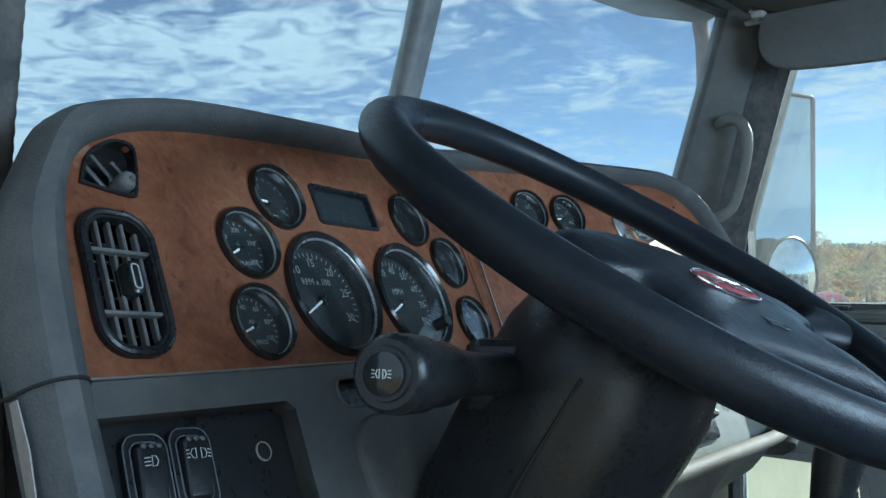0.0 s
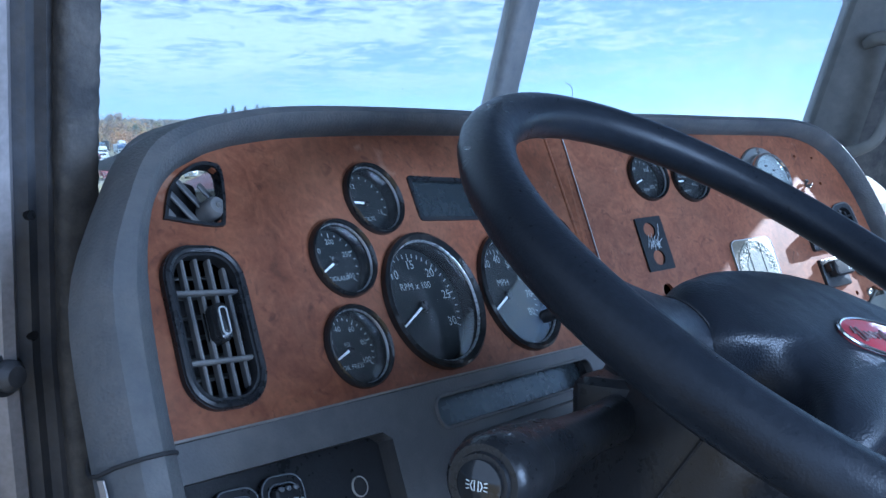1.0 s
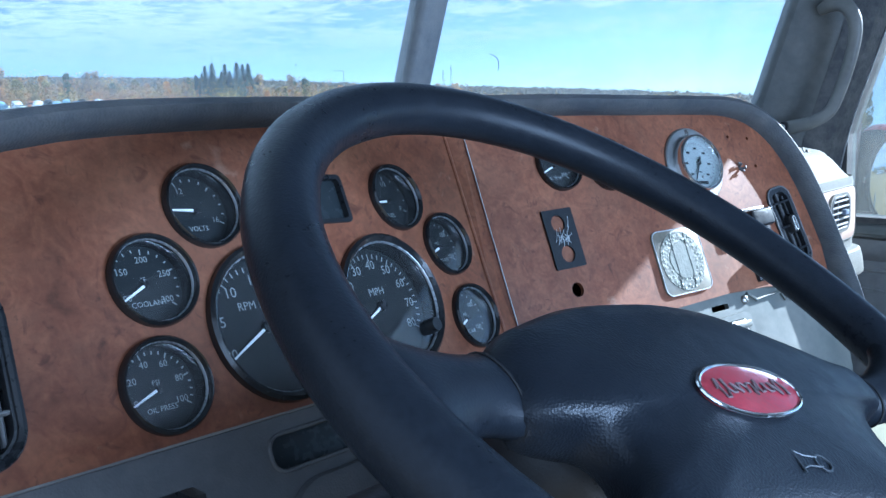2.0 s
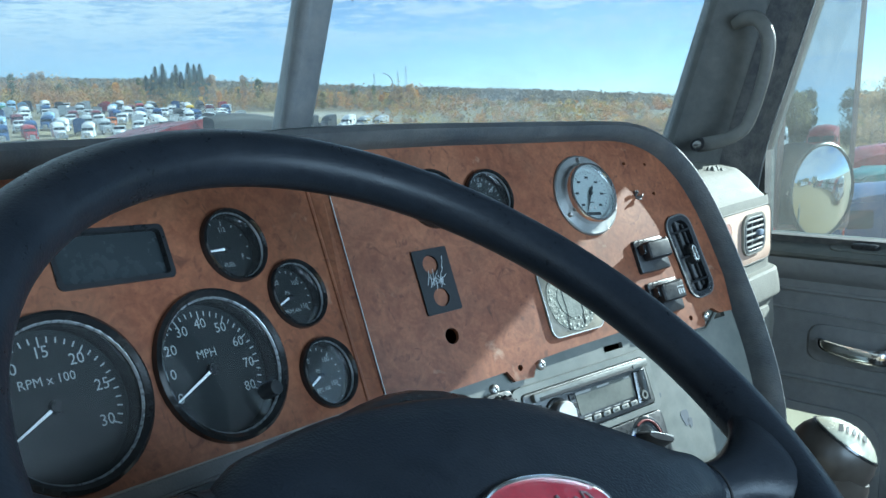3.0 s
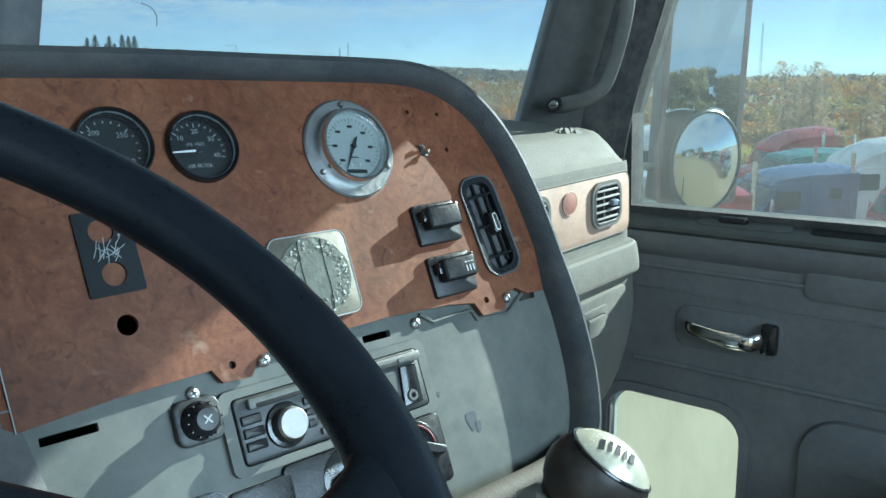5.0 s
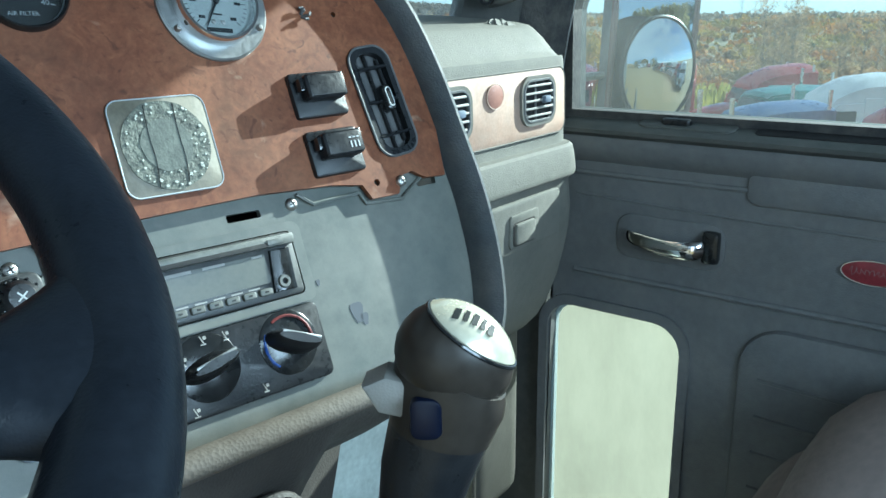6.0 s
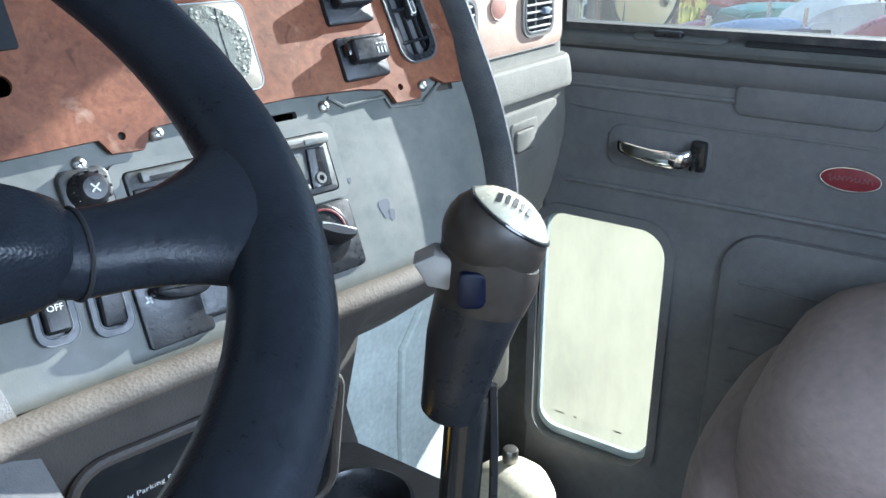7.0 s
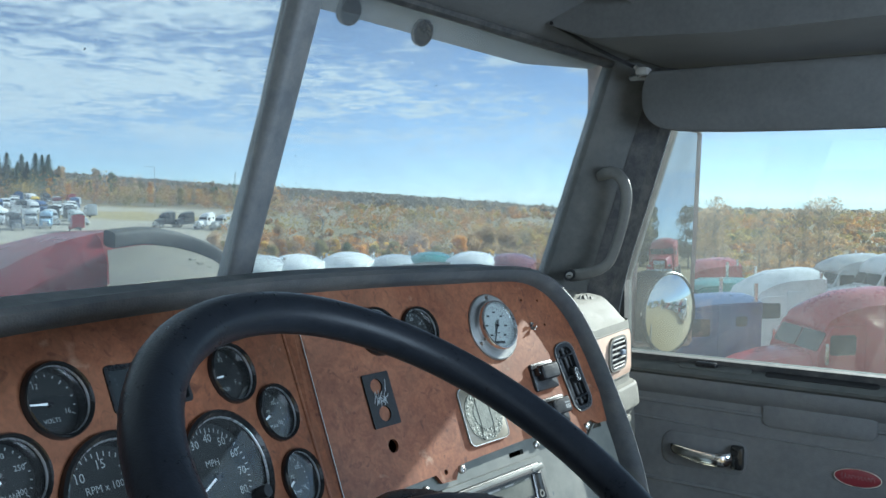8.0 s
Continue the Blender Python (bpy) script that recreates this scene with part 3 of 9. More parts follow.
def pillar(name, mirror, mat, label):
    """Front pillar between windshield and door window, leaning back."""
    def fx(x):
        return 2 * MID - 0.045 - x if mirror else x
    bm = B()
    rings = []
    for z, yw, yd in ((2.38, 0.634, 0.470), (2.56, 0.576, 0.441), (2.70, 0.531, 0.400), (2.86, 0.479, 0.353), (2.965, 0.445, 0.322), (3.06, 0.415, 0.294)):
        ring = [(1.656, yw + 0.02, z), (1.650, yw - 0.006, z), (1.658, yw - 0.024, z), (1.682, (yw + yd) / 2 - 0.002, z), (1.712, yd + 0.020, z), (1.742, yd + 0.010, z),
                (1.83, yd + 0.03, z), (1.80, yw + 0.02, z)]
        rings.append([(fx(a), b, c) for a, b, c in ring])
    loft(bm, rings)
    return solid(name, bm, mat, label, "pillar", "structure")


def grab_handle():
    th = thing("grab_handle", (1.66, 0.48, 2.57), "grey moulded grab handle screwed to the windshield pillar", "handle")
    # broad foot with the screw, a bowed grip, and the upper foot that runs back into the pillar
    pts = [(1.660, 0.530, 2.562, 0.7), (1.640, 0.512, 2.565, 1.0), (1.634, 0.490, 2.569, 1.0), (1.634, 0.462, 2.577, 0.9), (1.638, 0.440, 2.592, 0.85), (1.641, 0.428, 2.62, 0.85), (1.642, 0.414, 2.67, 0.85), (1.642, 0.408, 2.712, 0.9),
           (1.642, 0.412, 2.738, 0.95), (1.643, 0.426, 2.757, 1.0), (1.648, 0.446, 2.761, 1.05), (1.664, 0.470, 2.755, 0.8)]
    path = smooth_path([Vector(p[:3]) for p in pts], 5)
    k = [p.x for p in smooth_path([Vector((p[3], 0, 0)) for p in pts], 5)]
    part("grip", sweep(B(), path, rrect(0.0225, 0.0200, 0.008, 4), up=Vector((1, 0.35, 0)), scales=k), HANDLE, th)
    m = frame_m((1.6190, 0.509, 2.567), (0.25, -0.97, 0), (0, -0.2, 0.98), (-0.97, -0.25, -0.05))
    # dark disc on the grip, painted as the recess's shade
    part("screw_recess", lathe(B(), [(0, 0.0024), (0.0105, 0.0024), (0.0105, -0.01)], m, 20), DARK, th)
    sc = part("screw", lathe(B(), [(0, 0.005), (0.005, 0.0048), (0.0068, 0.003), (0.0068, -0.01)], m, 16), STEEL, th, "steel screw head")
    part("screw_slot", rbox(B(), (0, 0, 0.0050), (0.008, 0.0014, 0.0006), 0, m), DARK, sc)


cab_shell()
windshield()
pillar("pillar_right", False, PILLAR, "grey trimmed front pillar on the passenger side")
pillar("pillar_left", True, RIM, "grey painted front pillar beside the open door")
grab_handle()


# ---- dashboard ----
def on(m, u, v, n=0.0):
    return m @ Vector((u, v, n))


# inner edge of the padded rim, from the left foot over the top to the right foot, with the outward way in the sheet
RIM_PATH = [(PL, -0.512, -0.34), (PL, -0.500, -0.20), (PL, -0.490, -0.10), (PL, -0.481, -0.024), (PL, -0.468, 0.045), (PL, -0.452, 0.088), (PL, -0.428, 0.115), (PL, -0.390, 0.130), (PL, -0.33, 0.137),
            (PL, -0.22, 0.137), (PL, -0.10, 0.134), (PL, -0.02, 0.132), (PR, 0.03, 0.130), (PR, 0.12, 0.128), (PR, 0.22, 0.124), (PR, 0.30, 0.121), (PR, 0.350, 0.117), (PR, 0.385, 0.106), (PR, 0.412, 0.085),
            (PR, 0.432, 0.052), (PR, 0.445, 0.005), (PR, 0.452, -0.05), (PR, 0.457, -0.11), (PR, 0.452, -0.17), (PR, 0.436, -0.212), (PR, 0.40, -0.236)]


def dash_shell(th):
    """Padded hood round the fascia: a rolled rim and the deck that runs forward from it."""
    prof = [(-0.004, -0.012), (-0.002, 0.006), (0.003, 0.016), (0.011, 0.021), (0.020, 0.018), (0.026, 0.009), (0.029, -0.006)]
    n = len(RIM_PATH)
    pts = [on(m, u, v) for m, u, v in RIM_PATH]
    rings = []
    for i, (m, u, v) in enumerate(RIM_PATH):
        t = (pts[min(i + 1, n - 1)] - pts[max(i - 1, 0)]).normalized()
        nrm = Vector((m[0][2], m[1][2], m[2][2]))
        out = t.cross(nrm).normalized() * -1
        k = 0.62 if u > -0.40 else (0.8 if v > 0.06 else 1.15)
        ring = [pts[i] + out * a * k + nrm * b for a, b in prof]
        e = ring[-1]
        top = max(0.0, min(1.0, (v - 0.02) / 0.1))
        fwd = Vector((0.55 if u < -0.42 else (0.55 * (-0.36 - u) / 0.06 if u < -0.36 else 0.0), 1, 0))
        ring += [e + fwd * 0.03 + out * 0.004, e + fwd * 0.16 + Vector((0, 0, -0.012 * top)), e + fwd * (0.32 if u < 0.3 else 0.26) + Vector((0, 0, -0.035 * top))]
        rings.append(ring)
    fine = []
    for j in range(len(rings[0])):
        fine.append(smooth_path([r[j] for r in rings], 4))
    cols = [[f[i] for f in fine] for i in range(len(fine[0]))]
    bm = B()
    loft(bm, cols, closed_ring=False, cap=False)
    bmesh.ops.solidify(bm, geom=bm.faces[:], thickness=-0.004)
    part("padded_hood", bm, RIM, th, "charcoal padded vinyl hood with a shiny worn edge")


GAUGES_L = [(-0.2690, 0.0868, 0.0268), (-0.3190, 0.0492, 0.0268), (-0.3340, -0.0078, 0.0268), (-0.0935, 0.0697, 0.0268), (-0.0540, 0.0240, 0.0262), (-0.0550, -0.0375, 0.0262)]
BIG_L = [(-0.2460, 0.0065, 0.0505), (-0.1395, -0.0050, 0.0505)]
GAUGES_R = [(0.0957, 0.0795, 0.0262), (0.1565, 0.0742, 0.0262)]
SLOPE = -5.5      # the instrument cluster is set a little askew in its sheet


def fascia(th):
    # left sheet with the instrument openings
    outer = [(-0.479, -0.024), (-0.467, 0.045), (-0.451, 0.088), (-0.427, 0.115), (-0.388, 0.130), (-0.32, 0.137), (-0.10, 0.136), (0.0045, 0.134),
             (-0.0270, -0.0715), (-0.06, -0.068), (-0.23, -0.050)]
    holes = [circle(r * 0.93, 24, u, v) for u, v, r in GAUGES_L + BIG_L]
    holes.append([(p.x, p.y) for p in (at2(Matrix(), -0.431, 0.0262, 0, -8) @ Vector((x, y, 0)) for x, y in rrect(0.047, 0.087, 0.018, 5))])
    holes.append(D_VENT)
    holes.append([(p.x, p.y) for p in (at2(Matrix(), -0.1855, 0.0800, 0, SLOPE) @ Vector((x, y, 0)) for x, y in rrect(0.078, 0.034, 0.003, 3))])
    part("fascia_driver", holed(B(), outer, holes, PL, -0.004, 0.0), WOOD, th, "red-brown burl veneer instrument panel", flat=True)
    # right sheet, its lower edge broken by tabs
    outer = [(-0.0022, 0.130), (0.12, 0.129), (0.22, 0.125), (0.30, 0.121), (0.350, 0.118), (0.386, 0.106), (0.412, 0.085), (0.432, 0.052), (0.445, 0.005), (0.450, -0.045), (0.446, -0.084),
             (0.425, -0.083), (0.413, -0.076), (0.402, -0.078), (0.394, -0.092), (0.368, -0.092), (0.362, -0.080), (0.335, -0.076), (0.273, -0.0735), (0.19, -0.0755), (0.160, -0.077), (0.151, -0.090), (0.130, -0.089), (0.124, -0.079),
             (0.060, -0.081), (0.0030, -0.086)]
    holes = [circle(r * 0.93, 24, u, v) for u, v, r in GAUGES_R]
    holes += [circle(0.0068, 18, 0.078, -0.038), circle(0.0022, 8, 0.379, 0.0553), circle(0.002, 8, 0.347, 0.0914), circle(0.002, 8, 0.3788, 0.0879), circle(0.0028, 10, 0.139, -0.079), circle(0.0028, 10, 0.376, -0.080)]
    holes.append([(p.x, p.y) for p in (at2(Matrix(), 0.4025, -0.0170, 0, 6) @ Vector((x, y, 0)) for x, y in rrect(0.036, 0.086, 0.014, 5))])
    part("fascia_centre", holed(B(), outer, holes, PR, -0.004, 0.0), WOOD, th, "scratched burl veneer centre panel with empty screw holes", flat=True)
    # folded seam between the sheets
    for m, (u0, v0), (u1, v1), mat, w, note in ((PL, (0.0045, 0.133), (-0.0270, -0.0715), WOOD, 0.0034, "raised seam bead"), (PR, (-0.0022, 0.130), (0.0030, -0.086), PRINT_GREY, 0.0008, "thin bright seam strip")):
        bm = B()
        sweep(bm, [on(m, u0, v0, 0.0004), on(m, u1, v1, 0.0004)], circle(w * 0.5, 8), up=Vector((0, 1, 0)))
        part("seam_strip", bm, mat, th, note)
    bm = B()
    a = [on(PL, 0.0040, 0.134, -0.0006), on(PR, -0.0016, 0.130, -0.0006), on(PR, 0.0036, -0.086, -0.0006), on(PL, -0.0275, -0.0715, -0.0006)]
    loft(bm, [[p + Vector((0, 0.004, 0)) for p in a], a])
    part("seam_backing", bm, WOOD, th, flat=True)
    # black back of the instrument openings, the shade behind them put into its colour
    bm = B()
    prism(bm, [(-0.462, -0.03), (-0.445, 0.07), (-0.39, 0.120), (-0.0, 0.124), (-0.0, -0.22), (-0.43, -0.22)], PL, -0.075, -0.070)
    prism(bm, [(0.0, 0.128), (0.35, 0.115), (0.44, 0.03), (0.45, -0.2), (0.0, -0.22)], PR, -0.075, -0.070)
    part("backing", bm, DARK, th)


D_VENT = [(-0.4365, 0.0900), (-0.4060, 0.0822), (-0.3985, 0.0870), (-0.3900, 0.1140), (-0.3960, 0.1200), (-0.4080, 0.1190), (-0.4260, 0.1080)]


def dashboard():
    th = thing("dashboard", (0.757, 0.45, 2.2), "charcoal truck dashboard with red-brown burl veneer panels", "dashboard")
    dash_shell(th)
    fascia(th)
    return th


dash = dashboard()


# ---- instruments ----
RING = material("glint_and_bead_grey", (0.20, 0.21, 0.22), 0.3, 0.5, 0.1, 60)


def gauge(m, u, v, r, face, needle, numbers, words, span=(217, -23), ticks=16, big=False, tell=None):
    """Round instrument set into the fascia: bezel, dial, print, needle, lens."""
    f = at2(m, u, v, 0, SLOPE if m is PL else -2)
    th = thing("speed_gauge" if big else "gauge", on(m, u, v), face, "gauge", "dashboard gauges")
    rr = r
    deep = 0.007 if big else 0.003      # how far the dial lies behind the lens
    fd = f @ Matrix.Translation((0, 0, -deep))
    lathe_p = [(rr * 0.88, -0.022), (rr * 0.88, 0.000), (rr * 0.90, 0.0040), (rr * 0.955, 0.0062), (rr, 0.0045), (rr * 1.01, 0.001), (rr * 1.01, -0.001)]
    part("bezel", lathe(B(), lathe_p, f, 44), BLACK_GLOSS, th, "glossy black bezel")
    part("dial", lathe(B(), [(0, -0.006), (rr * 0.89, -0.006), (rr * 0.89, -0.012), (0, -0.012)], fd, 40), DIAL, th, "black dial face")
    bm = B()
    a0, a1 = span
    nt = ticks
    for k in range(nt + 1):
        a = radians(a0 + (a1 - a0) * k / nt)
        major = k % max(1, nt // max(1, len(numbers) - 1)) == 0 if numbers else k % 4 == 0
        ln = rr * (0.12 if major else 0.07)
        mm = fd @ Matrix.Rotation(a, 4, "Z") @ Matrix.Translation((rr * 0.80 - ln / 2, 0, 0))
        bar(bm, mm, 0, 0, ln, rr * (0.018 if big else 0.03), -0.0055)
    part("scale_marks", bm, DIAL_PRINT, th)
    for k, s in enumerate(numbers):
        bm = B()
        a = radians(a0 + (a1 - a0) * k / (len(numbers) - 1))
        rad = rr * (0.62 if big else 0.56)
        if s:
            part("numeral", letters(bm, s, fd @ Matrix.Translation((rad * math.cos(a), rad * math.sin(a), -0.0057)), rr * (0.19 if big else 0.20)), DIAL_PRINT, th)
    for s, y, k in words:
        part("caption", letters(B(), s, fd @ Matrix.Translation((0, rr * y, -0.0057)), rr * k), DIAL_PRINT, th)
    a = radians(needle)
    d, n = Vector((math.cos(a), math.sin(a))), Vector((-math.sin(a), math.cos(a)))
    tip, w = rr * 0.82, rr * (0.014 if big else 0.023)
    pts = [tuple(d * tip + n * w * 0.5), tuple(d * tip - n * w * 0.5), tuple(-d * rr * 0.04 - n * w * 1.4), tuple(-d * rr * 0.04 + n * w * 1.4)]
    nd = part("needle", prism(B(), pts, fd, -0.0042, -0.0032), NEEDLE, th, "white needle")
    part("needle_hub", lathe(B(), [(0, -0.002), (rr * 0.07, -0.002), (rr * 0.08, -0.005)], fd, 16), BLACK, nd)
    if tell == "reset":
        part("reset_knob", lathe(B(), [(0, 0.008), (rr * 0.10, 0.008), (rr * 0.11, 0.006), (rr * 0.11, -0.005)], f @ Matrix.Translation((rr * 0.60, -rr * 0.48, 0)), 18), BLACK, th)
    if tell == "amber":
        bm = B()
        for x, y in ((-0.3, 0.30), (-0.08, 0.32), (0.16, 0.30)):
            bar(bm, fd, rr * x, rr * y, rr * 0.1, rr * 0.045, -0.0056)
        part("warning_print", bm, PRINT_ORANGE, th)
    # added ring; its grey imitates the highlight on the lens's edge
    part("lens_ring", lathe(B(), [(rr * 0.872, 0.0012), (rr * 0.885, 0.0026), (rr * 0.900, 0.0030), (rr * 0.895, 0.0)], f, 40), RING, th, "thin grey ring painting the lens edge glint")
    lens = part("lens", lathe(B(), [(0, 0.0012), (rr * 0.5, 0.0011), (rr * 0.89, 0.0006), (rr * 0.89, -0.0004), (0, 0.0)], f, 40), GLASS_DIAL, th, "clear dusty lens")
    lens.visible_shadow = False
    return th


gauge(PL, *GAUGES_L[0], "small black round voltmeter with white needle", 176, ["", "12", "", "16"], [("VOLTS", -0.42, 0.17)], (188, -24), 12)
gauge(PL, *GAUGES_L[1], "small black round coolant temperature gauge", 207, ["100", "150", "200", "250", "300"], [("COOLANT", -0.40, 0.17), ("°F", 0.12, 0.15)], (205, -39), 16)
gauge(PL, *GAUGES_L[2], "small black round oil pressure gauge", 201, ["0", "20", "40", "60", "80", "100"], [("OIL PRESS", -0.40, 0.16), ("PSI", 0.14, 0.15)], (200, -32), 20)
gauge(PL, *BIG_L[0], "large black engine speed gauge with white numerals", 207, ["0", "5", "10", "15", "20", "25", "30"], [("RPM x 100", 0.30, 0.15)], (205, -27), 30, True)
gauge(PL, *BIG_L[1], "large black road speed gauge with white numerals", 205, ["0", "10", "20", "30", "40", "50", "60", "70", "80"], [("MPH", 0.22, 0.16)], (205, -32), 32, True, "reset")
gauge(PL, *GAUGES_L[3], "small black round fuel gauge", 182, ["E", "1/2", "F"], [("FUEL", -0.42, 0.17)], (188, -24), 8)
gauge(PL, *GAUGES_L[4], "small black round air pressure gauge", 202, ["0", "50", "100", "150"], [("PRIM AIR", -0.40, 0.16), ("PSI", 0.14, 0.15)], (202, -34), 15)
gauge(PL, *GAUGES_L[5], "small black round secondary air pressure gauge", 206, ["0", "50", "100", "150"], [("SEC AIR", -0.40, 0.16), ("PSI", 0.14, 0.15)], (202, -34), 15)
gauge(PR, *GAUGES_R[0], "small black round oil temperature gauge", 203, ["100", "200", "250", "300"], [("OIL TEMP", -0.42, 0.15)], (202, -34), 15)
gauge(PR, *GAUGES_R[1], "small black round air filter gauge", 182, ["", "10", "20", "30", "40"], [("AIR FILTER", -0.42, 0.15), ("IN. H2O", 0.2, 0.14)], (188, -14), 16)


def pressure_gauge():
    f = at2(PR, 0.278, 0.0635, 0, -6)
    th = thing("pressure_gauge", on(PR, 0.278, 0.0635), "round steel-flanged pressure gauge with pale dial, screwed on", "gauge")
    part("flange", lathe(B(), [(0.027, 0.0), (0.027, 0.003), (0.0395, 0.0032), (0.0410, 0.002), (0.0410, 0.0)], f, 56), FLANGE, th, "flat steel mounting flange")
    part("case", lathe(B(), [(0.0305, 0.002), (0.0305, 0.011), (0.0295, 0.0135), (0.0275, 0.0135), (0.0265, 0.011), (0.0262, 0.006)], f, 48), CHROME, th, "polished steel bezel")
    part("dial", lathe(B(), [(0, 0.0062), (0.0268, 0.0062), (0.0268, 0.004), (0, 0.004)], f, 40), DIAL_W, th, "pale green-white dial")
    bm = B()
    for k in range(31):
        a = radians(225 - 270 * k / 30)
        ln = 0.0042 if k % 5 == 0 else 0.0024
        bar(bm, f @ Matrix.Rotation(a, 4, "Z") @ Matrix.Translation((0.0235 - ln / 2, 0, 0)), 0, 0, ln, 0.0005, 0.0066)
    for k in range(7):
        a = radians(225 - 270 * k / 6)
        bar(bm, f, 0.0165 * math.cos(a), 0.0165 * math.sin(a), 0.0048, 0.0022, 0.0066)
    bar(bm, f, 0, -0.0205, 0.019, 0.0032, 0.0066)
    bar(bm, f, 0, -0.009, 0.007, 0.0012, 0.0066)
    part("scale_marks", bm, DIAL, th)
    for x in (-0.0035, 0.0035):
        part("dial_screw", lathe(B(), [(0, 0.0072), (0.0016, 0.007), (0.0018, 0.0062)], f @ Matrix.Translation((x, -0.0145, 0)), 12), STEEL, th)
    a = radians(243)
    d, n = Vector((math.cos(a), math.sin(a))), Vector((-math.sin(a), math.cos(a)))
    pts = [tuple(d * 0.021 + n * 0.0003), tuple(d * 0.021 - n * 0.0003), tuple(-d * 0.006 - n * 0.0012), tuple(-d * 0.009), tuple(-d * 0.006 + n * 0.0012)]
    part("needle", prism(B(), pts, f, 0.0080, 0.0086), DIAL, th, "black needle")
    part("needle_hub", lathe(B(), [(0, 0.0098), (0.002, 0.0096), (0.0022, 0.008)], f, 14), DIAL, th)
    for a in (95, 215, 335):
        part("screw", lathe(B(), [(0, 0.0062), (0.0014, 0.006), (0.0025, 0.0042), (0.0025, 0.003)], f @ Matrix.Translation((0.0358 * math.cos(radians(a)), 0.0358 * math.sin(radians(a)), 0)), 14), STEEL, th)
    g = part("lens", lathe(B(), [(0, 0.0118), (0.0265, 0.0113), (0.0265, 0.0107), (0, 0.0112)], f, 40), GLASS_DIAL, th)
    g.visible_shadow = False


pressure_gauge()


# ---- dash fittings ----
def louvre(name, m, u, v, w, h, turn, r, cols, rows, label, shut=False):
    f = at2(m, u, v, 0, turn)
    th = thing(name, on(m, u, v), label, "air vent", "dashboard air vents")
    outer, inner = rrect(w + 0.008, h + 0.008, r + 0.003, 7), rrect(w - 0.004, h - 0.004, r - 0.002, 7)
    bm = B()
    holed(bm, outer, [inner], f, -0.004, 0.0022 if shut else 0.004)
    part("vent_frame", bm, BLACK, th, "black rounded vent frame")
    bm = B()
    o = 0.0075 if shut else 0.003
    sweep(bm, [f @ Vector((x, y, 0.0020 if shut else 0.0035)) for x, y in rrect(w + o, h + o, r + 0.001, 7)], circle(0.0011 if shut else 0.0024, 8), closed=True, up=f.to_3x3() @ Vector((0, 0, 1)))
    part("vent_lip", bm, GREY if shut else BLACK, th)
    part("vent_throat", prism(B(), rrect(w, h, r, 6), f, *((-0.012, -0.0055) if shut else (-0.045, -0.040))), GREY if shut else DARK, th)
    vane = BLACK if shut else VANE
    for k in range(cols):
        x = -w / 2 + w * (k + 0.5) / cols
        hh = h * (0.96 if abs(x) < w * 0.33 else 0.84)
        part("vertical_vane", rbox(B(), (0, 0, 0), (0.0022, hh, 0.007), 0.0009, f @ Matrix.Translation((x, 0, -0.004)) @ Matrix.Rotation(radians(-10), 4, "Y"), 1), vane, th)
    for k in range(rows):
        y = -h / 2 + h * (k + 0.5) / rows if rows > 2 else (-1, 1)[k] * h * 0.23
        part("cross_bar", rbox(B(), (0, 0, 0), (w * 0.95, 0.0024, 0.006), 0.0009, f @ Matrix.Translation((0, y, 0.000)), 1), vane, th)
    for k in range(0 if shut else 7):
        y = -h * 0.42 + h * 0.84 * k / 6
        part("rear_vane", rbox(B(), (0, 0, 0), (w * 0.9, 0.0018, 0.008), 0.0006, f @ Matrix.Translation((0, y, -0.020)) @ Matrix.Rotation(radians(25), 4, "X"), 1), RADIO_F, th)
    kn = part("vent_knob", prism(B(), rrect(0.009, 0.022, 0.004, 4), f @ Matrix.Translation((0.003, 0.001, 0)), -0.004, 0.008, 0.003), BLACK_GLOSS, th, "glossy thumb slider")
    bm = B()
    sweep(bm, [f @ Vector((0.003 + x, 0.001 + y, 0.008)) for x, y in rrect(0.0048, 0.0150, 0.002, 3)], circle(0.0005, 5), closed=True, up=f.to_3x3() @ Vector((0, 0, 1)))
    part("knob_outline", bm, PRINT_GREY, kn)


VANE = material("vent_vane_grey", (0.085, 0.090, 0.096), 0.5, 0, 0.2, 30, 0, dust=0.25)
louvre("air_vent", PL, -0.431, 0.0262, 0.043, 0.083, -8, 0.017, 5, 2, "black slatted dashboard air vent with thumb slider")
louvre("air_vent", PR, 0.4025, -0.0170, 0.033, 0.082, 6, 0.013, 3, 3, "black slatted air vent, louvres nearly shut", shut=True)


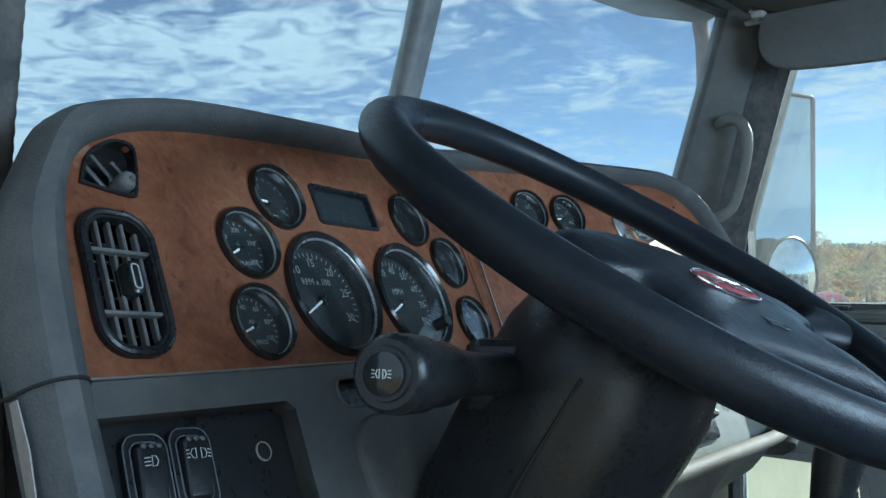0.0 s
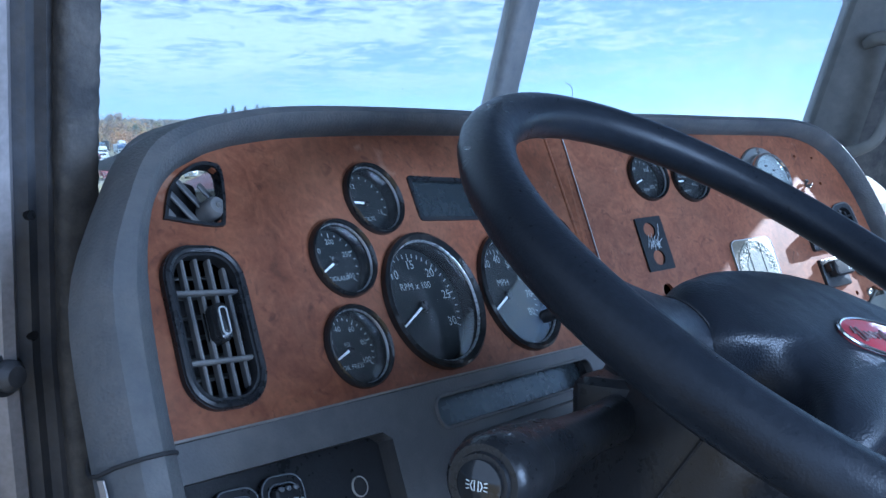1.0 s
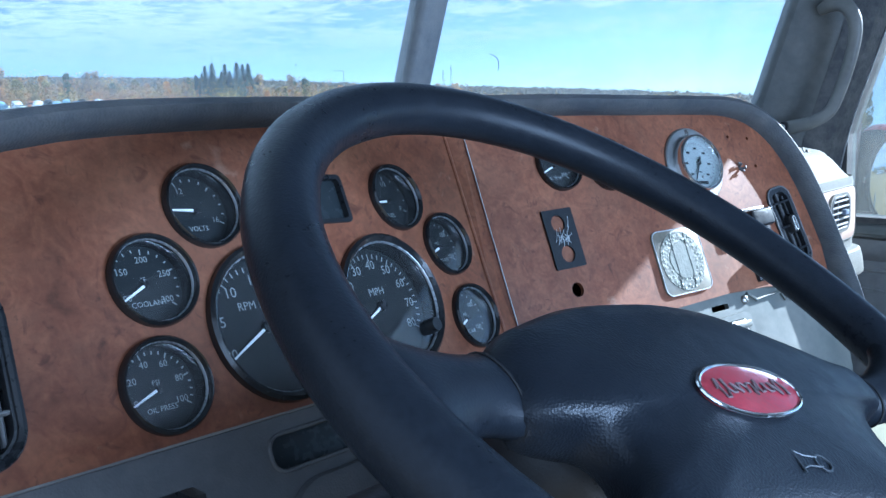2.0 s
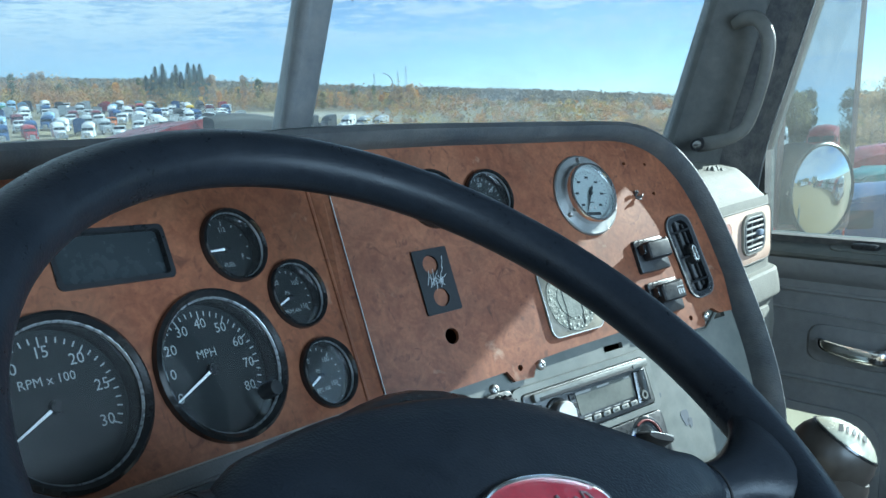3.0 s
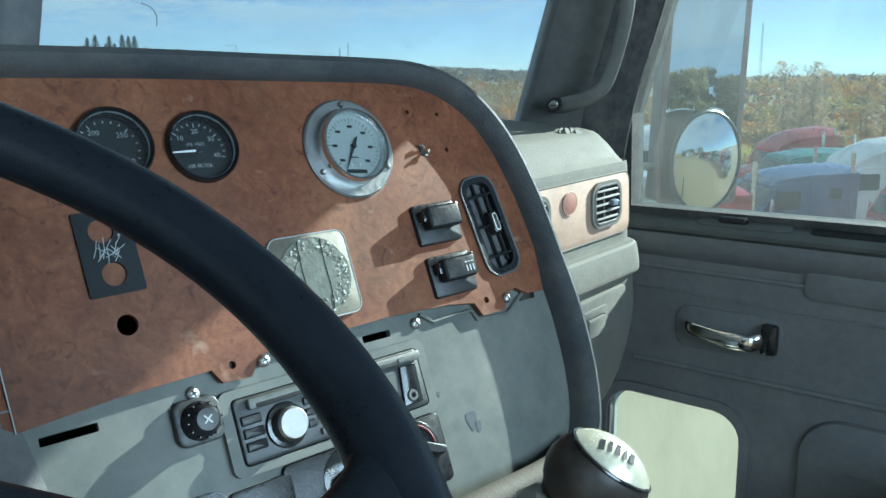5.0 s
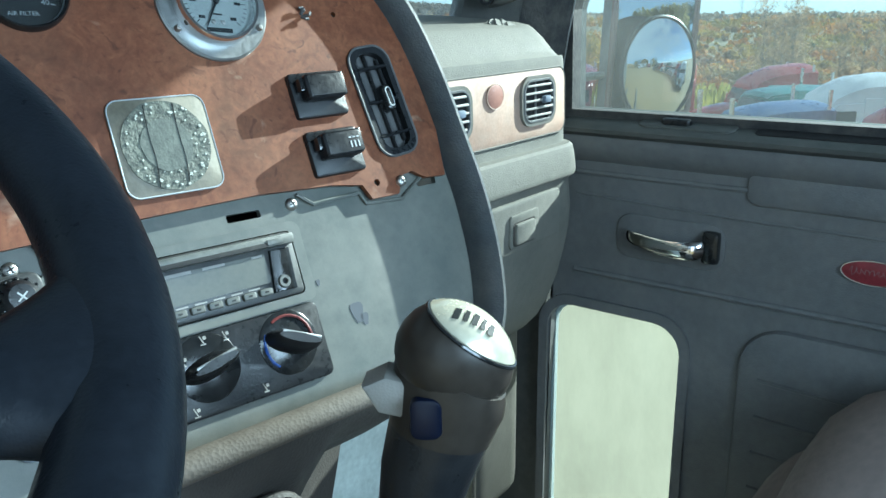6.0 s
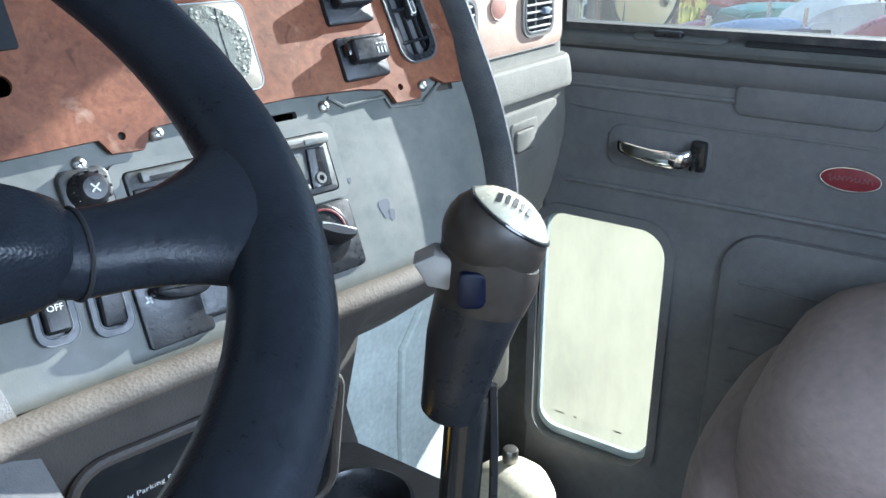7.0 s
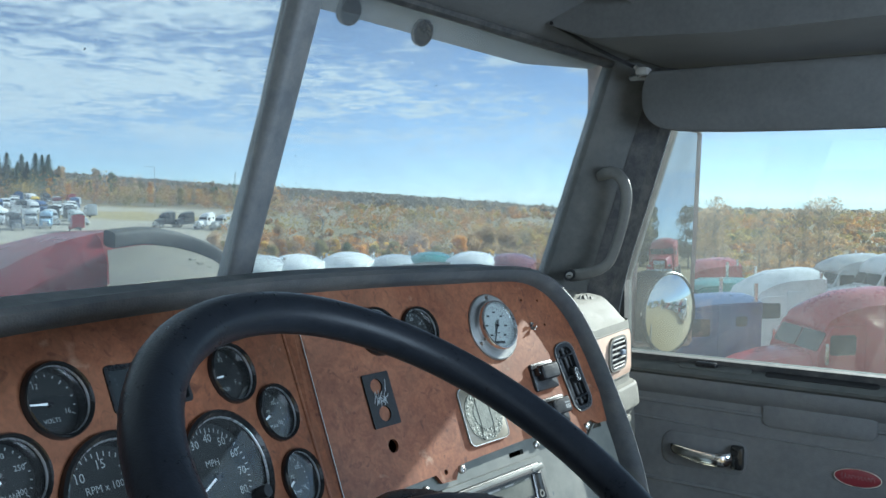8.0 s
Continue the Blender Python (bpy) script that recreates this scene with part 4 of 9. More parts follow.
def corner_vent():
    th = thing("defrost_vent", on(PL, -0.41, 0.10), "black D-shaped corner vent with slanted louvres", "air vent")
    c = Vector((-0.411, 0.101))
    pts = [(p.x, p.y) for p in smooth_path([(x, y, 0) for x, y in D_VENT + D_VENT[:1]], 4)][:-1]
    big = [(c.x + (x - c.x) * 1.05, c.y + (y - c.y) * 1.05) for x, y in pts]
    small = [(c.x + (x - c.x) * 0.94, c.y + (y - c.y) * 0.94) for x, y in pts]
    part("vent_frame", holed(B(), big, [small], PL, -0.006, 0.002), BLACK, th)
    part("vent_throat", prism(B(), pts, PL, -0.030, -0.026), DARK, th)
    for k in range(4):
        u = -0.4275 + 0.0115 * k
        f = at2(PL, u, 0.1010, -0.010, 30)
        ln = (0.022, 0.036, 0.040, 0.030)[k]
        part("slanted_vane", rbox(B(), (0, 0, 0), (0.0085, ln * 0.86, 0.0016), 0.0006, f @ Matrix.Rotation(radians(34), 4, "Y"), 1), VANE, th)
    part("vent_knob", lathe(B(), [(0, 0.0015), (0.0050, 0.0015), (0.0062, 0.0), (0.0066, -0.004), (0.0066, -0.012)], at2(PL, -0.4000, 0.0940), 20), VANE, th)
    part("knob_screw", lathe(B(), [(0, 0.0022), (0.0016, 0.0022), (0.0018, 0.001)], at2(PL, -0.4000, 0.0940), 10), STEEL, th)


corner_vent()


def message_display():
    th = thing("message_display", on(PL, -0.1855, 0.08), "blank dark message display in the veneer", "display")
    f = at2(PL, -0.1855, 0.0800, 0, SLOPE)
    part("display_frame", holed(B(), rrect(0.080, 0.0365, 0.004, 4), [rrect(0.0735, 0.030, 0.003, 4)], f, -0.008, 0.0012), BLACK, th)
    part("display_glass", prism(B(), rrect(0.076, 0.0325, 0.003, 4), f, -0.008, -0.0035), LCD_DARK, th, "dark blank display glass")


message_display()


# paler grey that stands in for the highlight on glossy switch edges
EDGE = material("glint_and_tooth_grey", (0.10, 0.11, 0.125), 0.4, 0, 0.3, 60)


def rocker(name, f, w, h, label, lettering="", sign=None, tall=0.010, tip=0, mat=None):
    """Rocker switch in a raised frame."""
    th = thing(name, f.translation, label, "switch", "dashboard switches")
    part("switch_frame", holed(B(), rrect(w, h, 0.009, 6), [rrect(w - 0.009, h - 0.011, 0.006, 5)], f, -0.004, 0.0035), BLACK, th)
    # pale lines paint the gloss highlight along the frame's bevels
    for o, z in ((0.0008, 0.0034), (0.0085, 0.0036)):
        part("frame_edge", sweep(B(), [f @ Vector((x, y, z)) for x, y in rrect(w - o, h - o * 1.15, 0.009 - o * 0.35, 6)], circle(0.0005, 5), closed=True, up=f.to_3x3() @ Vector((0, 0, 1))), EDGE, th, "frame edge painted pale as a glint")
    bm = B()
    g = f @ Matrix.Rotation(radians(tip), 4, "X")
    rbox(bm, (0, 0, tall / 2 - 0.002), (w - 0.0115, h - 0.014, tall), 0.003, g, 3)
    rk = part("rocker", bm, mat or BLACK, th, "rocker with a ribbed grip")
    for k in range(3):
        part("grip_tooth", rbox(B(), ((k - 1) * 0.0048, h * 0.5 - 0.0078, tall - 0.0030), (0.0030, 0.0026, 0.0034), 0.0008, g, 1), EDGE if not mat else BLACK_GLOSS, rk)
    if lettering:
        lines = lettering.split("/")
        bm = B()
        for i, s in enumerate(lines):
            letters(bm, s, g @ Matrix.Translation((0, h * 0.27 - i * 0.0062, tall - 0.0018)), 0.0056)
        part("switch_lettering", bm, PRINT, rk)
    if sign:
        bm = B()
        z = tall - 0.0016
        y0 = h * 0.16
        for sx in ((1,) if sign == "lamp" else (-1, 1)):
            ox = -0.001 if sign == "lamp" else sx * 0.0018
            pts = [(ox, y0 + 0.0028), (ox, y0 - 0.0028), (ox + sx * 0.0026, y0 - 0.0024), (ox + sx * 0.0038, y0), (ox + sx * 0.0026, y0 + 0.0024)]
            sweep(bm, [g @ Vector((x, y, z)) for x, y in pts], circle(0.0003, 4), closed=True, up=g.to_3x3() @ Vector((0, 0, 1)))
            for k in (-1, 0, 1):
                x0 = -0.002 if sign == "lamp" else ox + sx * 0.0045
                x1 = -0.0058 if sign == "lamp" else ox + sx * 0.0065
                sweep(bm, [g @ Vector((x0, y0 + k * 0.002, z)), g @ Vector((x1, y0 + k * 0.002 - 0.0003, z))], circle(0.0003, 4))
        part("switch_sign", bm, PRINT, rk)
    return th


def lower_left():
    """Grey panel under the instruments, with a card slot and a sunk black switch plate."""
    th = thing("lower_dash_panel", on(PL, -0.25, -0.12), "grey moulded lower dash panel with card slot, scuffed", "panel")
    top = [(-0.481, -0.0255), (-0.23, -0.0515), (-0.06, -0.0695), (-0.006, -0.0755)]
    outer = top + [(0.0, -0.30), (-0.50, -0.30)]
    slot2 = [(q.x, q.y) for q in (at2(Matrix(), -0.184, -0.0770, 0, -6.0) @ Vector((x, y, 0)) for x, y in rrect(0.207, 0.0215, 0.0085, 5))]
    rec = [(-0.4775, -0.0455), (-0.3405, -0.0620), (-0.3345, -0.068), (-0.3480, -0.148), (-0.356, -0.21), (-0.490, -0.20)]
    part("panel_face", holed(B(), outer, [slot2, rec], PL, -0.006, 0.0), GREY, th, flat=True)
    bm = B()
    sweep(bm, [on(PL, u, v, 0.0004) for u, v in slot2], circle(0.0013, 6), closed=True, up=Vector((0, -1, 0.5)))
    part("slot_lip", bm, GREY, th)
    part("slot_floor", prism(B(), slot2, PL, -0.020, -0.013), LCD_DARK, th)
    # sunk plate
    part("switch_plate", prism(B(), rec, PL, -0.018, -0.013), BLACK, th, "scratched black switch plate")
    bm = B()
    loft(bm, [[on(PL, u, v, -0.014) for u, v in rec], [on(PL, u, v, 0.0005) for u, v in rec]], cap=False)
    bmesh.ops.solidify(bm, geom=bm.faces[:], thickness=0.002)
    part("plate_wall", bm, GREY, th)
    part("empty_hole", lathe(B(), [(0.0054, -0.0130), (0.0055, -0.0120), (0.0061, -0.0120), (0.0064, -0.0135)], at2(PL, -0.3610, -0.0860), 20), GREY_L, th, "bare rim of an empty hole")
    # dark disc painted for the shade inside the empty hole
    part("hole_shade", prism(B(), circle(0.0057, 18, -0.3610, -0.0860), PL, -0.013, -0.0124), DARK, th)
    # dished hand hold under the slot
    f = at2(PL, -0.17, -0.135, 0, -6)
    part("moulded_dish", prism(B(), rrect(0.25, 0.075, 0.03, 7), f, -0.002, 0.006, 0.005), GREY, th)


lower_left()
for i, (u, v, sg) in enumerate(((-0.4500, -0.0800, "lamp"), (-0.4200, -0.0830, "lamps"))):
    rocker("rocker_switch", at2(PL, u, v, -0.012, -11), 0.0285, 0.0470, "black rocker lamp switch in a raised frame", sign=sg, tip=4)
for u, v in ((-0.3930, -0.1400), (-0.3640, -0.1430)):
    rocker("rocker_switch", at2(PL, u, v, -0.012, -11), 0.0285, 0.0470, "black rocker switch low on the switch plate", sign="lamps")


def screw(u, v, n=0.0, r=0.0046):
    f = at2(PR, u, v, n)
    th = thing("screw", on(PR, u, v, n), "zinc cross-head panel screw", "screw", "panel screws")
    part("screw_head", lathe(B(), [(0, 0.0030), (r * 0.5, 0.0028), (r * 0.85, 0.0020), (r, 0.0008), (r, -0.002)], f, 20), STEEL, th)
    bm = B()
    for a in (20, 110):
        rbox(bm, (0, 0, 0.0029), (r * 1.1, r * 0.22, 0.0006), 0, f @ Matrix.Rotation(radians(a), 4, "Z"))
    part("cross_slot", bm, DARK, th)


for u, v, n in ((0.1615, -0.0815, 0.001), (0.1100, -0.0905, -0.006), (0.3005, -0.0835, -0.006), (0.3985, -0.0825, 0.001)):
    screw(u, v, n)


def snapped_bolt():
    f = at2(PR, 0.349, 0.0548)
    th = thing("snapped_fitting", on(PR, 0.349, 0.0548), "ragged remains of a snapped plastic fitting", "fitting")
    rnd = random.Random(4)
    bm = B()
    for k in range(7):
        a = rnd.uniform(0, 6.28)
        p = [f @ Vector((0.001 * math.cos(a), 0.001 * math.sin(a), 0)), f @ Vector((0.004 * math.cos(a), 0.004 * math.sin(a), 0.003 + rnd.random() * 0.004)), f @ Vector((0.0055 * math.cos(a + 0.5), 0.0055 * math.sin(a + 0.5), 0.002 + rnd.random() * 0.004))]
        sweep(bm, p, circle(0.0011, 5))
    part("shards", bm, GREY, th)


snapped_bolt()


def cover_plates():
    # scuffed black plate with two knock-out holes
    th = thing("blank_switch_plate", on(PR, 0.076, 0.011), "scratched black plate with two round knock-outs", "plate")
    f = at2(PR, 0.0766, 0.0096, 0, 1)
    part("plate", holed(B(), rrect(0.0355, 0.0550, 0.0015, 2), [circle(0.0078, 20, -0.002, 0.014), circle(0.0078, 20, 0.000, -0.0145)], f, 0.0004, 0.0022), SCUFFED, th, flat=True)
    rnd = random.Random(6)
    for k in range(16):
        a, x, y = rnd.choice((0.8, 2.2, 1.2)) + rnd.uniform(-0.35, 0.35), rnd.uniform(-0.010, 0.010), rnd.uniform(-0.016, 0.018)
        if min(math.hypot(x + 0.002, y - 0.014), math.hypot(x, y + 0.0145)) < 0.011:
            x, y = rnd.uniform(-0.006, 0.006), rnd.uniform(-0.003, 0.003)
        ln = rnd.uniform(0.003, 0.0075)
        part("scratch", sweep(B(), [f @ Vector((x - ln * math.cos(a), y - ln * math.sin(a), 0.0023)), f @ Vector((x + 0.0006, y, 0.0023)), f @ Vector((x + ln * math.cos(a), y + ln * math.sin(a), 0.0023))], circle(0.0003, 4)), PRINT_GREY, th)
    # square plate with a round of dried adhesive where a dial was fixed
    th = thing("adhesive_plate", on(PR, 0.2180, -0.0312), "pale square plate with a round of cracked dried adhesive", "plate")
    f = at2(PR, 0.2180, -0.0314, 0, 0)
    part("plate", prism(B(), rrect(0.0672, 0.0650, 0.0085, 6), f, 0.0, 0.0022, 0.0008), ALU_DULL, th, "dull pale metal plate")
    part("plate_edge", sweep(B(), [f @ Vector((x, y, 0.0021)) for x, y in rrect(0.0664, 0.0642, 0.0082, 6)], circle(0.0005, 5), closed=True, up=Vector((0, -1, 0.4))), PRINT_GREY, th, "bright worn plate edge")

    def blot(r, wob, seed):
        q = random.Random(seed)
        ph = [q.uniform(0, 6.28) for _ in range(4)]
        return [(r * math.cos(a) * (1 + wob * (math.sin(5 * a + ph[0]) + 0.7 * math.sin(11 * a + ph[1]))), r * math.sin(a) * (1 + wob * (math.cos(7 * a + ph[2]) + 0.6 * math.sin(13 * a + ph[3])))) for a in (2 * math.pi * k / 72 for k in range(72))]
    part("adhesive", prism(B(), blot(0.0298, 0.010, 1), f, 0.0022, 0.0029), ADHESIVE, th, "cracked grey-green dried adhesive", flat=True)
    part("adhesive_centre", prism(B(), blot(0.0175, 0.018, 2), f, 0.0029, 0.0033), ADHESIVE_C, th, "smoother grey adhesive centre", flat=True)
    for k in range(60):
        a, r = rnd.uniform(0, 6.283), rnd.choice((rnd.uniform(0.017, 0.029), rnd.uniform(0.023, 0.0292)))
        w = rnd.uniform(0.0004, 0.0011)
        part("adhesive_crumb", prism(B(), [(w * math.cos(t) * rnd.uniform(0.6, 1.5), w * math.sin(t) * rnd.uniform(0.6, 1.3)) for t in (0, 1.2, 2.5, 3.8, 5.0)], at2(f, r * math.cos(a), r * math.sin(a)), 0.0029, 0.0036), CRUMB, th)
    for x in (-0.0105, 0.0095):
        part("score_line", sweep(B(), smooth_path([f @ Vector((x - 0.0016, -0.028, 0.0032)), f @ Vector((x + 0.0004, -0.01, 0.0034)), f @ Vector((x, 0.008, 0.0034)), f @ Vector((x + 0.0012, 0.0275, 0.0032))], 3), circle(0.0003, 5)), DARK, th)


ADHESIVE_C = material("adhesive_centre_grey", (0.085, 0.092, 0.078), 0.6, 0, 0.35, 120, 0.2, 300, 0.35, (0.15, 0.155, 0.13), spec=0.3)
CRUMB = material("adhesive_crumb_pale", (0.42, 0.43, 0.37), 0.5, 0, 0.2, 200)
cover_plates()


def brake_switch(u, v, label, marks):
    f = at2(PR, u, v, 0, 1)
    th = thing("control_switch", on(PR, u, v), label, "switch", "centre panel switches")
    part("switch_base", prism(B(), rrect(0.0455, 0.0345, 0.003, 4), f, 0.0, 0.0045, 0.0015), BLACK, th, "black square base plate")
    body = part("switch_lever", rbox(B(), (0.001, 0.0035, 0.010), (0.034, 0.019, 0.013), 0.004, f, 3), BLACK, th, "black paddle lever")
    part("lever_stop", rbox(B(), (-0.0165, 0.006, 0.0075), (0.006, 0.010, 0.010), 0.0015, f, 2), BLACK_GLOSS, body)
    part("lever_stop", rbox(B(), (0.0190, 0.005, 0.0075), (0.004, 0.018, 0.009), 0.0015, f, 2), BLACK_GLOSS, body)
    if marks:
        bm = B()
        for x in (0.006, 0.0095, 0.013):
            bar(bm, f, x, 0.001, 0.0012, 0.005, 0.0168)
            bar(bm, f, x, 0.0062, 0.0022, 0.0010, 0.0168)
        part("switch_sign", bm, PRINT_GREY, body)


brake_switch(0.3430, -0.0075, "black paddle switch on a square base, dusty", False)
brake_switch(0.3445, -0.0520, "black paddle switch with printed axle sign", True)


def lower_right():
    th = thing("centre_lower_panel", on(PR, 0.25, -0.16), "grey metal centre lower panel, dusty and stained", "panel")
    outer = [(0.006, -0.072), (0.16, -0.070), (0.30, -0.070), (0.452, -0.070), (0.462, -0.12), (0.454, -0.175), (0.436, -0.212), (0.415, -0.226), (0.006, -0.224)]
    rad = rrect(0.162, 0.048, 0.004, 4, 0.2115, -0.1245)
    slots = [rrect(0.026, 0.0055, 0.001, 2, 0.262, -0.0855), rrect(0.034, 0.0055, 0.001, 2, 0.032, -0.0945), rrect(0.020, 0.006, 0.001, 2, 0.430, -0.0855)]
    part("panel_face", holed(B(), outer, [rad] + slots, PR, -0.012, -0.007), GREY_M, th, "dusty mid-grey panel", flat=True)
    for u, v, s in ((0.331, -0.172, 0.010), (0.336, -0.178, 0.006), (0.298, -0.105, 0.005), (0.305, -0.143, 0.003)):
        bm = B()
        prism(bm, [(u + s * math.cos(a) * 0.5 * (1 + 0.3 * math.sin(3 * a)), v + s * math.sin(a) * (1 + 0.25 * math.cos(2 * a))) for a in (2 * math.pi * k / 18 for k in range(18))], PR, -0.0072, -0.0066)
        part("stain", bm, STAIN, th, "dark smudge")
    part("raised_edge", sweep(B(), [on(PR, u, v, -0.005) for u, v in ((0.306, -0.0775), (0.318, -0.0865), (0.36, -0.0845), (0.364, -0.0935), (0.40, -0.0955), (0.428, -0.079))], circle(0.0016, 6), up=Vector((0, -1, 0))), GREY_M, th)


GREY_M = leather("metal_panel_grey", (0.084, 0.090, 0.081), 0.5, 700, 0.03, 0.18)
STAIN = material("smudge", (0.05, 0.055, 0.065), 0.6)
lower_right()


def radio():
    f = at2(PR, 0.2115, -0.1245, -0.007, 0)
    th = thing("car_radio", on(PR, 0.2115, -0.1245), "dusty dark single-slot car stereo in a grey sleeve, with round knob", "radio")
    part("radio_sleeve", holed(B(), rrect(0.176, 0.058, 0.007, 5), [rrect(0.160, 0.046, 0.004, 3)], f, 0.0, 0.0045), GREY_M, th, "dusty grey trim sleeve")
    face = part("radio_face", prism(B(), rrect(0.158, 0.045, 0.004, 4), f, -0.02, 0.006, 0.002), RADIO_F, th, "dusty dark faceplate")
    part("face_flap", rbox(B(), (0.004, 0.0170, 0.0085), (0.148, 0.0075, 0.006), 0.0018, f, 2), RADIO_TOP, face, "pale dusty flap over the disc slot")
    # dark bar laid on the flap paints the slot's shade
    part("disc_slot", rbox(B(), (-0.004, 0.0152, 0.0113), (0.122, 0.0030, 0.0012), 0.0004, f), DARK, face)
    part("slot_tab", rbox(B(), (0.062, 0.0165, 0.0118), (0.012, 0.0036, 0.0010), 0.0004, f), RADIO_TOP, face)
    part("radio_screen", prism(B(), rrect(0.074, 0.0205, 0.002, 3, 0.0170, 0.0000), f, 0.0058, 0.0070), LCD, face, "dusty blank display")
    part("screen_surround", prism(B(), [(0.054, -0.018), (0.072, -0.018), (0.0735, 0.011), (0.058, 0.0115)], f, 0.0058, 0.0085, 0.001), BLACK_GLOSS, face)
    kf = f @ Matrix.Translation((-0.0445, -0.0035, 0))
    part("round_knob", lathe(B(), [(0, 0.0185), (0.0100, 0.0187), (0.0116, 0.0170), (0.0122, 0.0060)], kf, 36), ALU, face, "round brushed knob")
    part("knob_ring", lathe(B(), [(0.0126, 0.0090), (0.0152, 0.0086), (0.0160, 0.0058)], kf, 36), BLACK_GLOSS, face)
    for k in range(6):
        x = -0.0150 + k * 0.0125
        pb = part("preset_button", prism(B(), rrect(0.0098, 0.0048, 0.0012, 3, x, -0.0158), f, 0.0058, 0.0092, 0.001), RADIO_TOP, face)
        part("printed_mark", bar(B(), f, x, -0.0158, 0.0030, 0.0012, 0.0094), DARK, pb)
    for k in range(3):
        part("side_button", prism(B(), rrect(0.0150, 0.0064, 0.001, 3, -0.0690, 0.0070 - k * 0.0088), f, 0.0058, 0.0086, 0.001), BLACK, face)
        part("side_button", prism(B(), rrect(0.0066, 0.0056, 0.001, 3, -0.0250, 0.0080 - k * 0.0080), f, 0.0058, 0.0084, 0.001), BLACK, face)
    part("socket", lathe(B(), [(0.0020, 0.0086), (0.0022, 0.0108), (0.0042, 0.0108), (0.0048, 0.0080)], f @ Matrix.Translation((0.0625, -0.0115, 0)), 22), RADIO_TOP, face)
    # dark disc paints the shade down the socket
    part("socket_hole", prism(B(), circle(0.0021, 14, 0.0625, -0.0115), f, 0.0080, 0.0088), DARK, face)
    for x, y, w, h in [(-0.010, 0.0092, 0.020, 0.0022), (0.016, 0.0092, 0.016, 0.0018), (0.048, 0.0090, 0.008, 0.0014)] + [(-0.0120 + k * 0.0130, -0.0121, 0.0085, 0.0010) for k in range(5)]:
        part("printed_mark", bar(B(), f, x, y, w, h, 0.0071), GREY_L, face)


RADIO_TOP = material("radio_dusty_grey", (0.075, 0.078, 0.070), 0.45, 0, 0.25, 50, 0.1, 400, 0.4, (0.17, 0.165, 0.14))
radio()


def dash_knob():
    f = at2(PR, 0.1085, -0.1085, -0.006)
    th = thing("dimmer_knob", on(PR, 0.1085, -0.1085), "black round ribbed dimmer knob on a square base", "knob")
    part("knob_base", prism(B(), rrect(0.032, 0.030, 0.007, 5), f, 0, 0.005, 0.002), RADIO_F, th)
    kn = part("knob", lathe(B(), [(0, 0.0195), (0.0072, 0.0190), (0.0098, 0.0165), (0.0110, 0.011), (0.0128, 0.0060), (0.0130, 0.004)], f, 28), BLACK, th)
    for k in range(12):
        part("grip_rib", rbox(B(), (0.0113, 0, 0.0105), (0.0016, 0.0018, 0.009), 0.0005, f @ Matrix.Rotation(radians(30 * k), 4, "Z"), 1), BLACK_GLOSS, kn)
    for a in (40, 130):
        part("knob_mark", rbox(B(), (0, 0, 0.0196), (0.0072, 0.0009, 0.0006), 0, f @ Matrix.Rotation(radians(a), 4, "Z")), PRINT_GREY, kn)


dash_knob()


def climate_panel():
    f = at2(PR, 0.2270, -0.1815, -0.006, 0)
    th = thing("climate_panel", on(PR, 0.227, -0.1815), "black heater control panel with two lever knobs", "control panel")
    face = part("panel_plate", prism(B(), rrect(0.140, 0.0535, 0.005, 4), f, -0.002, 0.003, 0.0015), BLACK, th)
    for x, y, turn in ((-0.020, 0.004, 12), (0.0405, 0.004, -24)):
        part("dial_ring", lathe(B(), [(0.0, 0.0035), (0.0215, 0.0035), (0.0225, 0.003)], f @ Matrix.Translation((x, y, 0)), 36), BLACK_GLOSS, face)
        k = f @ Matrix.Translation((x, y, 0)) @ Matrix.Rotation(radians(turn), 4, "Z")
        pts = [(0.019 * math.cos(a), 0.0070 * math.sin(a)) for a in (2 * math.pi * i / 28 for i in range(28))]
        rings = [[k @ Vector((x * a, y * b + o, z)) for x, y in pts] for a, b, o, z in ((1.0, 1.15, 0, 0.003), (1.0, 1.05, 0, 0.007), (0.97, 0.85, 0.0006, 0.013), (0.92, 0.62, 0.0014, 0.0185), (0.84, 0.42, 0.0018, 0.0205))]
        kn = part("lever_knob", loft(B(), rings), BLACK, th, "black lever knob with silver edge")
        part("knob_edge", rbox(B(), (0.001, 0.0042, 0.0190), (0.030, 0.0026, 0.0024), 0.0010, k, 2), FLANGE, kn)
    arc = B()
    sweep(arc, [f @ Vector((0.0405 + 0.0185 * math.cos(radians(a)), 0.004 + 0.0185 * math.sin(radians(a)), 0.0040)) for a in range(-10, 130, 10)], circle(0.0010, 5))
    part("red_arc", arc, RED_PRINT, face)
    arc = B()
    sweep(arc, [f @ Vector((0.0405 + 0.0185 * math.cos(radians(a)), 0.004 + 0.0185 * math.sin(radians(a)), 0.0040)) for a in range(150, 235, 10)], circle(0.0010, 5))
    part("blue_arc", arc, BLUE_PRINT, face)
    for x, y in ((-0.036, 0.012), (-0.020, 0.022), (-0.004, 0.021), (-0.042, -0.002), (-0.036, -0.021), (0.014, -0.020)):
        bm = B()
        bar(bm, f, x, y, 0.0008, 0.006, 0.0042, 20)
        bar(bm, f, x + 0.002, y + 0.001, 0.0022, 0.0022, 0.0042, 10)
        bar(bm, f, x + 0.0005, y - 0.003, 0.004, 0.0008, 0.0042)
        part("panel_print", bm, GREY_L, face)


climate_panel()
